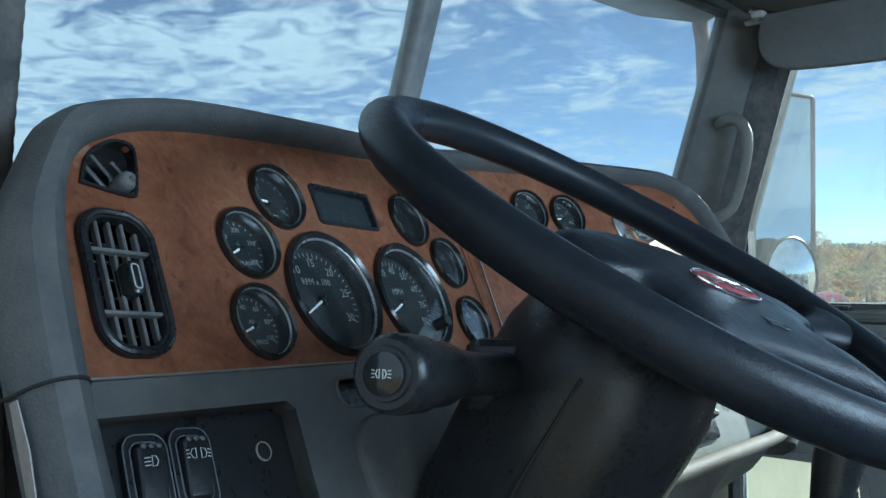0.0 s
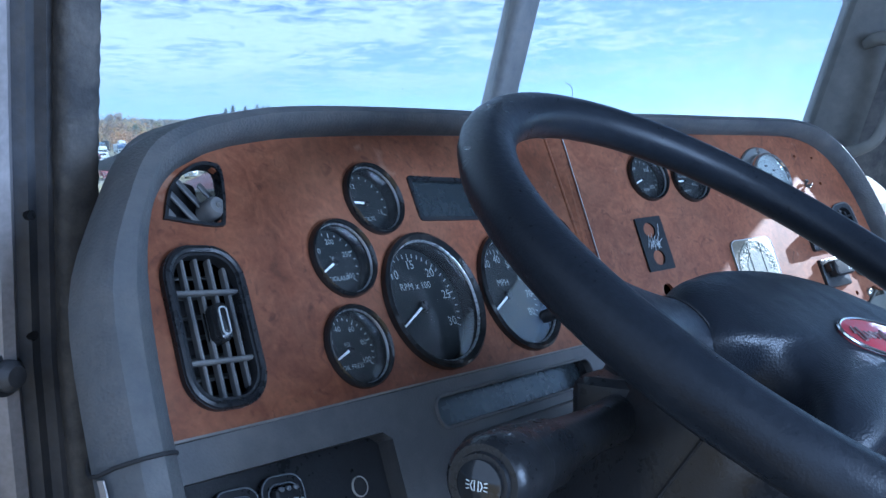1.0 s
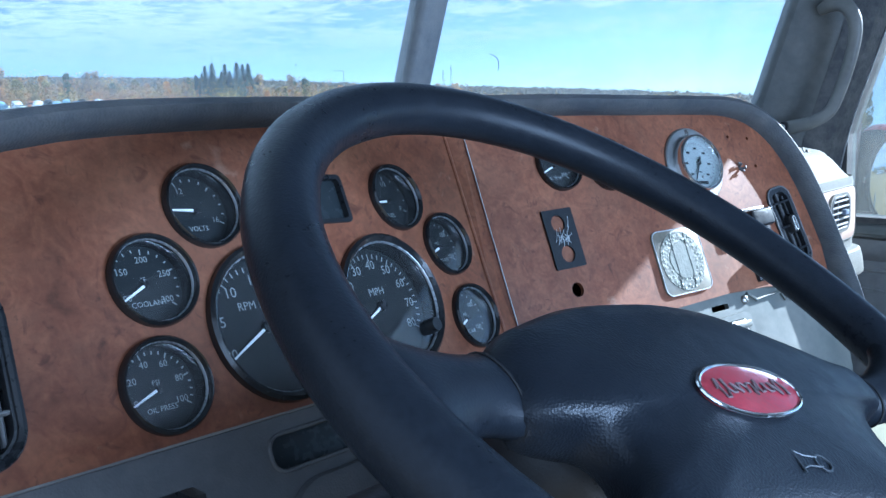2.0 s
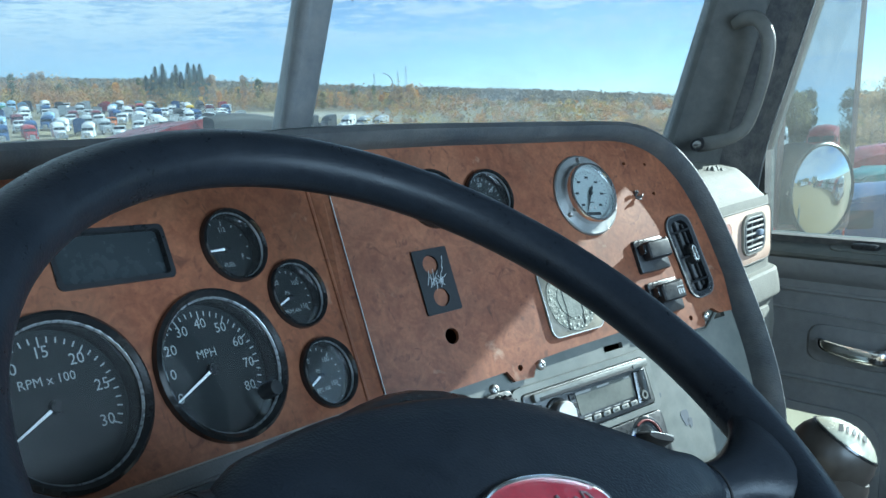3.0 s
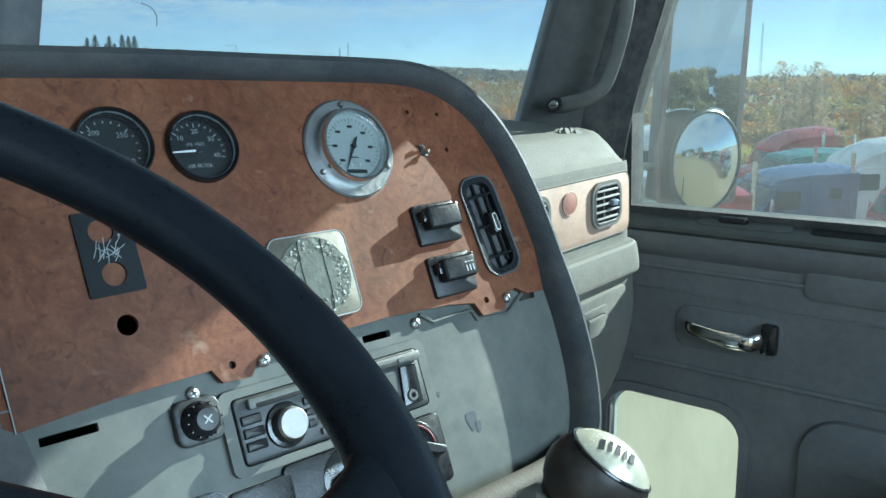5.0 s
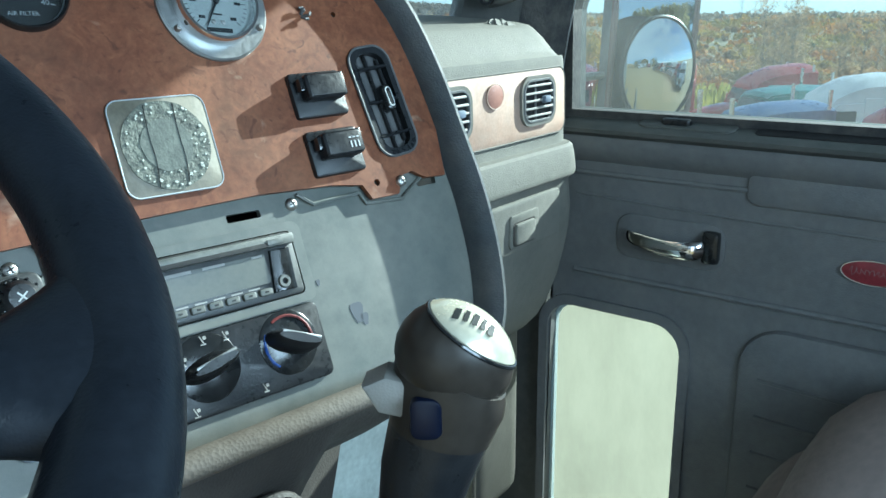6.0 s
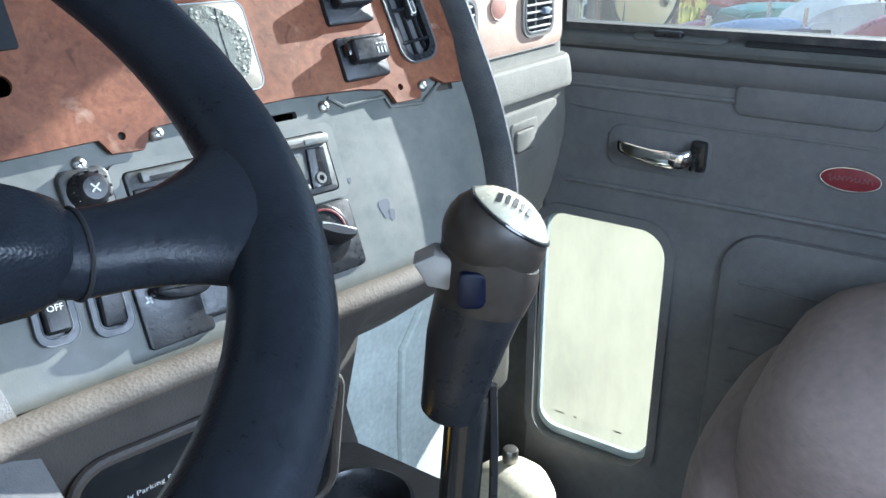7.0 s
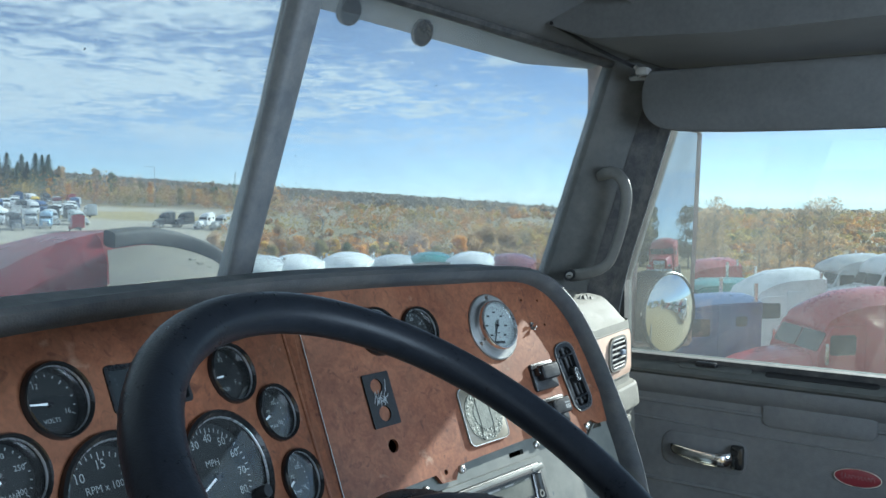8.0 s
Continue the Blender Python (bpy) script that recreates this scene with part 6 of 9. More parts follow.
def passenger_dash():
    th = thing("passenger_dash", (1.45, 0.5, 2.1), "taupe passenger-side dash with round-ended air vents", "dashboard")
    prof = [(0.62, 2.545), (0.46, 2.535), (0.425, 2.522), (0.402, 2.50), (0.392, 2.492), (0.385, 2.486), (0.382, 2.395), (0.380, 2.384), (0.368, 2.380), (0.362, 2.35), (0.364, 2.342), (0.372, 2.338), (0.370, 2.27), (0.40, 2.16), (0.46, 2.10), (0.62, 2.08)]
    prof = [(p.x, p.y) for p in smooth_path([(y, z, 0) for y, z in prof], 3)]
    bm = B()
    loft(bm, [[(x, y + dy, z) for y, z in prof] for x, dy in ((1.20, 0), (1.596, 0), (1.610, 0.002), (1.622, 0.007), (1.631, 0.017), (1.637, 0.032), (1.640, 0.06))])
    part("dash_body", bm, DASH_P, th, "taupe moulded plastic body")
    F = frame_m((1.45, 0.3835, 2.4400), (1, 0, 0), (0, 0.03, 1), (0, -1, 0.03))
    strip = [(p[0] + 0.018, p[1]) for p in rrect(0.284, 0.082, 0.016, 5)]
    part("veneer_strip", prism(B(), strip, F, -0.004, 0.002, 0.001), WOOD_PALE, th, "pale pinkish veneer strip")
    part("strip_edge", sweep(B(), [F @ Vector((x, y, 0.0015)) for x, y in strip], circle(0.0012, 5), closed=True, up=Vector((0, -1, 0))), DASH_P, th)
    for u in (-0.092, 0.090):
        v = part("vent", holed(B(), rrect(0.080, 0.060, 0.019, 6, u, 0.004), [rrect(0.066, 0.047, 0.013, 5, u, 0.004)], F, 0.001, 0.0060), DASH_P, th, "taupe framed air vent with pale slats")
        # no depth here: a dark plate paints the shade behind the slats
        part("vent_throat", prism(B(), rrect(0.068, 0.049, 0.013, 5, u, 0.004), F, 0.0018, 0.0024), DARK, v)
        part("vent_lip", sweep(B(), [F @ Vector((x, y, 0.0055)) for x, y in rrect(0.068, 0.049, 0.014, 6, u, 0.004)], circle(0.0018, 6), closed=True, up=Vector((0, -1, 0))), VANE, v)
        for k in range(5):
            w = 0.064 if 0 < k < 4 else 0.056
            part("slat", rbox(B(), (0, 0, 0), (w, 0.0028, 0.0042), 0.0008, at2(F, u, -0.0140 + k * 0.0090, 0.0048) @ Matrix.Rotation(radians(-12), 4, "X")), GREY_L, v)
        part("upright_vane", rbox(B(), (0, 0, 0), (0.0022, 0.044, 0.002), 0.0005, at2(F, u - 0.006, 0.004, 0.0035)), VANE, v)
        part("vent_knob", rbox(B(), (0, 0, 0), (0.014, 0.0085, 0.007), 0.002, at2(F, u + 0.013, 0.0045, 0.0080)), VANE_BLUE, v)
    el = [(-0.004 + 0.0165 * math.cos(a), 0.0165 + 0.0140 * math.sin(a)) for a in (2 * math.pi * i / 28 for i in range(28))]
    bd = part("round_badge", prism(B(), el, F, 0.001, 0.0045, 0.0015), RED_GLARE, th, "pale red oval badge, glare put into its colour")
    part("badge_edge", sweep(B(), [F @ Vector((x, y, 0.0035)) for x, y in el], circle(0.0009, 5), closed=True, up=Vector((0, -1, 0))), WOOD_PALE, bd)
    # seam, bright lower shelf and the glove box lid with its latch
    part("body_seam", sweep(B(), [(x, y, z) for x, y, z in ((1.20, 0.3815, 2.3785), (1.585, 0.3815, 2.3785), (1.620, 0.386, 2.3785), (1.634, 0.40, 2.3785))], circle(0.0016, 6), up=Vector((0, 0, 1))), DARK, th)
    G = frame_m((1.47, 0.3705, 2.30), (1, 0, 0), (0, 0, 1), (0, -1, 0))
    part("glove_box_lid", prism(B(), rrect(0.25, 0.062, 0.006, 3, -0.02, 0.0), G, 0, 0.006, 0.003), DASH_P, th)
    part("latch_plate", prism(B(), rrect(0.066, 0.042, 0.006, 3, 0.015, -0.004), G, 0.006, 0.009, 0.002), DASH_P, th)
    part("latch_gap", prism(B(), rrect(0.050, 0.030, 0.005, 3, 0.013, -0.007), G, 0.0088, 0.0095), TAUPE_D, th)
    part("latch", prism(B(), rrect(0.045, 0.026, 0.004, 3, 0.013, -0.007), G, 0.009, 0.0125, 0.002), DASH_P, th)
    # torn foam along the far top edge
    rnd = random.Random(12)
    for k in range(9):
        x = 1.545 + 0.009 * k + rnd.uniform(-0.002, 0.002)
        y = 0.452 - 0.0030 * k + rnd.uniform(-0.003, 0.003)
        z = 2.534 - 0.00035 * k * k
        part("torn_edge", prism(B(), [(-0.006, -0.004), (0.005, -0.005), (0.007, 0.001), (0.001, 0.006 + 0.004 * rnd.random()), (-0.004, 0.003)], at2(frame_m((x, y, z), (1, 0, 0), (0, 0.5, 0.86), (0, -0.86, 0.5)), 0, 0, 0, rnd.uniform(-50, 50)), -0.002, 0.002), DASH_P, th, "torn foam edge")


VANE_BLUE = material("vent_thumb_grey_blue", (0.16, 0.19, 0.24), 0.4, 0, 0.1, 60)
WOOD_PALE = material("veneer_pale_pink", (0.40, 0.27, 0.20), 0.5, 0, 0.15, 26, 0.1, 300, 0.3, (0.5, 0.45, 0.38))
# red enamel paled towards pink: the glare on the badge is in its colour
RED_GLARE = material("red_enamel_with_glare", (0.33, 0.17, 0.13), 0.35, 0, 0.15, 60)
right_door()
passenger_dash()


def passenger_seat():
    th = thing("passenger_chair", (1.46, -0.25, FLOOR_Z), "taupe velour passenger seat, worn and dusty", "chair")

    def plump(cx, cy, cz, sx, sy, sz, p=3.2, nu=28, nv=16):
        """Superellipsoid cushion."""
        def sg(c, e):
            return math.copysign(abs(c) ** e, c)
        bm = B()
        rings = []
        for i in range(nv + 1):
            f = -math.pi / 2 + math.pi * i / nv
            cf, sf = sg(math.cos(f), 2 / p), sg(math.sin(f), 2 / p)
            rings.append([(cx + sx * cf * sg(math.cos(a), 2 / p), cy + sy * cf * sg(math.sin(a), 2 / p), cz + sz * sf) for a in (2 * math.pi * k / nu for k in range(nu))])
        loft(bm, rings[1:-1])
        return bm
    part("seat_cushion", plump(1.488, -0.248, 2.02, 0.252, 0.283, 0.144, 3.5), SEAT, th, "plump velour cushion")
    part("front_bolster", plump(1.50, 0.000, 1.955, 0.225, 0.085, 0.100, 2.6), SEAT, th)
    part("backrest", plump(1.485, -0.66, 2.42, 0.25, 0.09, 0.40, 3.4), SEAT, th)
    part("seat_base", rbox(B(), (1.475, -0.30, 1.70), (0.38, 0.44, 0.50), 0.02), BLACK, th, "black seat pedestal")


passenger_seat()


# ---- outside: the yard, parked trucks, trees, hills ----
EYE_AT = Vector((0.42, -0.1, 2.69))


def ground_z(x, y):
    """The cab stands on a bank; the yard lies some metres lower to the right and ahead, and the land rises again far off."""
    dx, dy = x - 0.4, y
    d = math.hypot(dx, dy)
    az = math.degrees(math.atan2(dx, dy))
    side = max(0.0, math.cos(radians(az - 58) * 0.8)) if abs(az - 58) < 110 else 0.0
    fall = -3.9 * side * min(1.0, max(0.0, (d - 4.5) / 20.0)) ** 0.9
    fall -= 3.2 * side * min(1.0, max(0.0, (d - 45) / 70.0))
    left = min(1.0, max(0.0, (62 - az) / 45.0))
    rise = max(0.0, d - 150) * (0.050 * left + 0.004)
    rise = min(rise, 14 * left + 4)
    right = max(0.0, min(1.0, (az - 50) / 25.0)) * max(0.0, min(1.0, (150 - az) / 35.0))
    fall -= max(0.0, d - 650) * 0.045 * right
    return fall + rise + (0.06 * noise.noise(Vector((x * 0.15, y * 0.15, 0))) if d < 80 else 0.0)


def polar(az, d, dz=0.0):
    x, y = EYE_AT.x + d * math.sin(radians(az)), EYE_AT.y + d * math.cos(radians(az))
    return Vector((x, y, ground_z(x, y) + dz))


def yard_material():
    m = material("yard_gravel", (0.235, 0.215, 0.18), 0.95, 0, 0.25, 0.35, 0.4, 6.0)
    nt = m.node_tree
    L, N = nt.links.new, nt.nodes.new
    b = nt.nodes["Principled BSDF"]
    base = b.inputs["Base Color"].links[0].from_socket
    co, n, mr, mx = N("ShaderNodeTexCoord"), N("ShaderNodeTexNoise"), N("ShaderNodeMapRange"), N("ShaderNodeMix")
    n.inputs["Scale"].default_value, n.inputs["Detail"].default_value = 0.022, 7
    L(co.outputs["Object"], n.inputs["Vector"])
    mr.inputs["From Min"].default_value, mr.inputs["From Max"].default_value = 0.50, 0.60
    L(n.outputs["Fac"], mr.inputs["Value"])
    mx.data_type = "RGBA"
    L(mr.outputs[0], mx.inputs["Factor"])
    L(base, mx.inputs["A"])
    mx.inputs["B"].default_value = (0.21, 0.17, 0.075, 1)
    # rough pasture and leaf litter beyond the yard's right edge
    sep, across, far, both, mx2 = N("ShaderNodeSeparateXYZ"), N("ShaderNodeMath"), N("ShaderNodeMapRange"), N("ShaderNodeMapRange"), N("ShaderNodeMix")
    L(co.outputs["Object"], sep.inputs[0])
    across.operation = "MULTIPLY_ADD"
    across.inputs[1].default_value = -0.82
    L(sep.outputs["Y"], across.inputs[0])
    L(sep.outputs["X"], across.inputs[2])
    far.inputs["From Min"].default_value, far.inputs["From Max"].default_value = 20.0, 40.0
    L(across.outputs[0], far.inputs["Value"])
    both.inputs["From Min"].default_value, both.inputs["From Max"].default_value = 45.0, 60.0
    L(sep.outputs["X"], both.inputs["Value"])
    prod = N("ShaderNodeMath")
    prod.operation = "MULTIPLY"
    L(far.outputs[0], prod.inputs[0])
    L(both.outputs[0], prod.inputs[1])
    mx2.data_type = "RGBA"
    L(prod.outputs[0], mx2.inputs["Factor"])
    L(mx.outputs["Result"], mx2.inputs["A"])
    mx2.inputs["B"].default_value = (0.13, 0.11, 0.06, 1)
    # worn brown grass behind the cab
    back, mx3 = N("ShaderNodeMapRange"), N("ShaderNodeMix")
    back.inputs["From Min"].default_value, back.inputs["From Max"].default_value = 0.5, -2.5
    L(sep.outputs["Y"], back.inputs["Value"])
    mx3.data_type = "RGBA"
    L(back.outputs[0], mx3.inputs["Factor"])
    # leaf litter and grass under the far woods
    dist, band, mx4 = N("ShaderNodeVectorMath"), N("ShaderNodeMapRange"), N("ShaderNodeMix")
    dist.operation = "LENGTH"
    L(co.outputs["Object"], dist.inputs[0])
    band.inputs["From Min"].default_value, band.inputs["From Max"].default_value = 295.0, 315.0
    L(dist.outputs["Value"], band.inputs["Value"])
    mx4.data_type = "RGBA"
    L(band.outputs[0], mx4.inputs["Factor"])
    L(mx2.outputs["Result"], mx4.inputs["A"])
    mx4.inputs["B"].default_value = (0.13, 0.105, 0.065, 1)
    L(mx4.outputs["Result"], mx3.inputs["A"])
    grass = N("ShaderNodeMix")
    grass.data_type = "RGBA"
    L(n.outputs["Fac"], grass.inputs["Factor"])
    grass.inputs["A"].default_value, grass.inputs["B"].default_value = (0.15, 0.11, 0.045, 1), (0.25, 0.165, 0.060, 1)
    L(grass.outputs["Result"], mx3.inputs["B"])
    L(mx3.outputs["Result"], b.inputs["Base Color"])
    return m


def ground():
    bm = B()
    rad = [0, 2, 4, 5.5, 7, 9, 11, 14, 17, 21, 26, 32, 40, 50, 62, 76, 95, 120, 150, 190, 240, 300, 380, 480, 620, 850, 1200, 1800, 2800, 4300]
    seg = 96
    rings = []
    for r in rad:
        ring = []
        for k in range(seg):
            a = 2 * math.pi * k / seg
            x, y = 0.4 + r * math.sin(a), r * math.cos(a)
            ring.append(bm.verts.new((x, y, ground_z(x, y))))
            if r == 0:
                break
        rings.append(ring)
    for a, b in zip(rings, rings[1:]):
        for k in range(seg):
            j = (k + 1) % seg
            bm.faces.new((a[0], b[k], b[j]) if len(a) == 1 else (a[k], b[k], b[j], a[j]))
    solid("ground", bm, yard_material(), "pale gravel truck yard with strips of dry grass", "ground", "structure", cab=False)


ground()
PAINTS = {}


def paint(name, c, rough=0.3):
    if name not in PAINTS:
        PAINTS[name] = material("truck_paint_" + name, c, rough, 0, 0.14, 1.2, 0, dust=0.10, dust_colour=(0.36, 0.33, 0.29), coat=0.4)
    return PAINTS[name]


COLOURS = {"red": (0.30, 0.018, 0.026), "blue": (0.014, 0.058, 0.18), "white": (0.66, 0.68, 0.70), "silver": (0.40, 0.43, 0.45), "teal": (0.02, 0.16, 0.15), "green": (0.02, 0.12, 0.06),
           "black": (0.02, 0.022, 0.025), "maroon": (0.14, 0.018, 0.03), "yellow": (0.62, 0.42, 0.02), "pale_blue": (0.25, 0.38, 0.52), "orange": (0.55, 0.16, 0.02)}
TYRE = material("truck_tyre", (0.02, 0.02, 0.021), 0.85, 0, 0.3, 3, 0.3, 20, 0.35)
TRUCK_GLASS = material("dark_truck_glass", (0.012, 0.018, 0.022), 0.08, 0, 0.2, 2, 0)
TRUCK_METAL = material("truck_metal", (0.58, 0.58, 0.57), 0.25, 1.0, 0.15, 4)
TRUCK_DULL = material("galvanised_steel", (0.22, 0.23, 0.24), 0.5, 0.6, 0.15, 3)
CHASSIS = material("truck_chassis", (0.03, 0.03, 0.032), 0.7, 0, 0.3, 4, 0, dust=0.3)


def wheel_part(th, x, y, r=0.52, w=0.30):
    f = frame_m((x, y, r), (0, 1, 0), (0, 0, 1), (1 if x > 0 else -1, 0, 0))
    t = part("wheel", lathe(B(), [(r * 0.55, -w / 2), (r * 0.92, -w / 2), (r, -w * 0.35), (r, w * 0.35), (r * 0.92, w / 2), (r * 0.55, w / 2)], f, 20), TYRE, th)
    part("hub", lathe(B(), [(0, w * 0.42), (r * 0.16, w * 0.42), (r * 0.2, w * 0.2), (r * 0.55, w * 0.25), (r * 0.56, w * 0.4), (r * 0.58, 0)], f, 16), TRUCK_METAL, t)


def truck(colour, sleeper=True, roof=1.0, second=None, detail=True):
    """Conventional tractor: nose along +y, standing on z = 0, front bumper at y = 0."""
    p = paint(colour, COLOURS[colour])
    names = {"pale_blue": "pale blue"}
    th = thing("truck", (0, 0, 0), "parked %s highway tractor with %s" % (names.get(colour, colour), "tall sleeper cab" if sleeper and roof > 0.6 else "flat-roofed cab"), "truck", "parked trucks", cab=False)
    w = 1.22
    # hood: tapering, rounded
    rings = []
    for y, hw, z0, z1 in ((-0.10, 0.62, 0.75, 1.55), (-0.05, 0.74, 0.65, 1.72), (-0.4, 0.80, 0.62, 1.84), (-1.2, 0.92, 0.62, 2.00), (-1.95, 1.02, 0.62, 2.10)):
        rings.append([(-hw, y, z0), (-hw, y, z1 - 0.28), (-hw * 0.86, y, z1 - 0.08), (-hw * 0.5, y, z1), (hw * 0.5, y, z1), (hw * 0.86, y, z1 - 0.08), (hw, y, z1 - 0.28), (hw, y, z0)])
    part("hood", loft(B(), rings), p, th)
    part("grille", rbox(B(), (0, -0.055, 1.12), (1.05, 0.06, 0.80), 0.03), TRUCK_METAL, th)
    if detail:
        for k in range(7):
            part("grille_bar", rbox(B(), (-0.42 + 0.14 * k, -0.02, 1.12), (0.022, 0.03, 0.72), 0.006, None, 1), CHASSIS, th)
    part("bumper", rbox(B(), (0, 0.02, 0.52), (2.35, 0.22, 0.36), 0.05), TRUCK_METAL, th)
    for s in (-1, 1):
        fr = []
        for a in range(0, 181, 20):
            c, sn = math.cos(radians(a)), math.sin(radians(a))
            fr.append([(s * 0.78, -0.62 + 0.62 * c, 0.55 + 0.66 * sn), (s * 1.20, -0.62 + 0.64 * c, 0.52 + 0.62 * sn), (s * 1.22, -0.62 + 0.56 * c, 0.50 + 0.54 * sn), (s * 0.78, -0.62 + 0.55 * c, 0.50 + 0.56 * sn)])
        part("fender", loft(B(), fr), p, th)
        part("headlight", rbox(B(), (s * 0.93, -0.07, 1.05), (0.26, 0.12, 0.20), 0.05), LAMP_GLASS, th)
        wheel_part(th, s * 1.02, -0.65)
        if detail:
            for y in (-5.0, -6.3):
                wheel_part(th, s * 0.98, y, 0.52, 0.52)
            part("tank", lathe(B(), [(0, -0.6), (0.28, -0.6), (0.31, -0.57), (0.31, 0.57), (0.28, 0.6), (0, 0.6)], frame_m((s * 0.95, -3.1, 0.72), (1, 0, 0), (0, 0, 1), (0, 1, 0)), 20), TRUCK_METAL, th)
            part("exhaust_stack", lathe(B(), [(0.0, 1.1), (0.065, 1.1), (0.065, 3.75), (0, 3.75)], frame_m((s * 1.12, -3.55 - (1.3 if sleeper else 0), 0), (1, 0, 0), (0, 1, 0), (0, 0, 1)), 14), TRUCK_METAL, th)
            part("mirror_arm", rbox(B(), (s * 1.38, -2.15, 2.1), (0.06, 0.10, 0.62), 0.03), TRUCK_METAL, th)
    # cab
    rings = [[(x * k, y, z) for y, z in ((-1.95, 0.85), (-1.95, 2.02), (-2.36, 2.76), (-2.5, 2.84), (-3.45, 2.88), (-3.45, 0.85))] for x, k in ((-w, 1), (-w * 0.6, 1), (0, 1), (w * 0.6, 1), (w, 1))]
    part("cab", loft(B(), rings), p, th)
    f = frame_m((0, -2.142, 2.40), (1, 0, 0), (0, -0.48, 0.877), (0, 0.877, 0.48))
    for s in (-1, 1):
        part("windshield", prism(B(), rrect(1.08, 0.60, 0.07, 4, s * 0.57, 0), f, -0.01, 0.012), TRUCK_GLASS, th)
        g = frame_m((s * (w + 0.004), -2.75, 2.32), (0, 1 if s > 0 else -1, 0), (0, 0, 1), (s, 0, 0))
        part("side_window", prism(B(), rrect(0.82, 0.58, 0.08, 4), g, -0.01, 0.008), TRUCK_GLASS, th)
    back = -3.45
    if sleeper:
        back = -5.05
        part("sleeper", rbox(B(), (0, -4.25, 1.95), (2.44, 1.64, 2.25), 0.08, None, 3), p, th)
        for s in (-1, 1):
            g = frame_m((s * 1.222, -4.3, 2.5), (0, 1 if s > 0 else -1, 0), (0, 0, 1), (s, 0, 0))
            part("sleeper_window", prism(B(), rrect(0.42, 0.34, 0.08, 4), g, -0.01, 0.008), TRUCK_GLASS, th)
    if roof > 0.05:
        top = 2.86 + 1.0 * roof
        rings = []
        for y, z, hw in ((-2.30, 2.78, 1.02), (-2.45, 2.86 + 0.30 * roof, 1.08), (-2.9, 2.86 + 0.64 * roof, 1.14), (-3.5, 2.86 + 0.88 * roof, 1.19), (back + 0.4, top, 1.22), (back, top - 0.02, 1.22)):
            ring = [(hw * math.cos(a) if abs(math.cos(a)) < 0.9 else math.copysign(hw, math.cos(a)), y, 2.72 + max(0.04, z - 2.72) * (math.sin(a) ** 0.45 if math.sin(a) > 0 else 0)) for a in (math.pi * k / 14 for k in range(15))]
            rings.append(ring)
        part("roof_fairing", loft(B(), rings), paint(second, COLOURS[second]) if second else p, th)
    part("chassis_frame", rbox(B(), (0, -5.4 if detail else -3.4, 0.80), (0.90, 4.6 if detail else 5, 0.30), 0.02), CHASSIS, th)
    return th


LAMP_GLASS = material("headlamp_glass", (0.6, 0.62, 0.62), 0.1, 0.3, 0.1)


def put(proto, az, d, turn, dz=0.0):
    q = polar(az, d, dz)
    return copy_thing(proto, pose(q.x, q.y, q.z, 0, 0, turn))


def park():
    # (colour, sleeper, roof, second colour, azimuth, distance, turn)
    rows = [("red", True, 1.0, None, 76.5, 25.5, 42), ("white", True, 1.0, None, 73.6, 33.0, 42), ("blue", True, 0.45, None, 68.2, 28.0, 44), ("red", True, 0.9, None, 69.8, 39.5, 44), ("teal", True, 0.3, None, 70.2, 35.5, 44),
            ("silver", True, 0.8, None, 79.6, 47.0, 42), ("red", False, 0.2, None, 62.6, 22.0, 40), ("white", True, 0.9, None, 82.0, 46.0, 42), ("black", True, 0.6, None, 89.5, 27.0, 42), ("red", True, 0.5, None, 97.0, 29.0, 42), ("white", True, 1.0, None, 103.0, 33.0, 42),
            ("white", True, 1.0, None, 45.2, 34.0, 120), ("blue", True, 1.0, "white", 49.0, 36.0, 118), ("silver", True, 0.8, None, 52.4, 37.0, 116), ("teal", True, 0.9, None, 55.2, 37.5, 116), ("white", True, 1.0, None, 58.2, 36.5, 114),
            ("maroon", True, 0.9, None, 61.0, 37.0, 112), ("white", True, 0.9, None, 65.6, 38.0, 110), ("silver", True, 1.0, None, 42.2, 33.0, 120), ("red", True, 0.9, None, 68.0, 40.0, 110), ("white", True, 1.0, None, 169.4, 98.0, 12)]
    rows += [("white", True, 1.0, None, 173.0, 84.0, 15), ("red", True, 0.9, None, 166.6, 80.0, 20), ("silver", True, 0.8, None, 171.3, 74.0, 14), ("white", True, 0.9, None, 175.0, 66.0, 14)]
    rows += [(("white", "blue", "red", "white", "silver", "teal", "white", "red", "black")[k], True, (1.0, 0.5, 0.9, 1.0, 0.8, 0.9, 0.9, 0.5, 0.6)[k], None, 127 + 4.3 * k, 19 + 3.4 * k, 66 + 1.5 * k) for k in range(9)]
    protos = {}
    for c, s, r, c2, az, d, turn in rows:
        key = (c, s, r, c2)
        if key in protos:
            put(protos[key], az, d, turn)
        else:
            protos[key] = truck(c, s, r, c2)
            q = polar(az, d)
            protos[key].matrix_basis = pose(q.x, q.y, q.z, 0, 0, turn)


park()


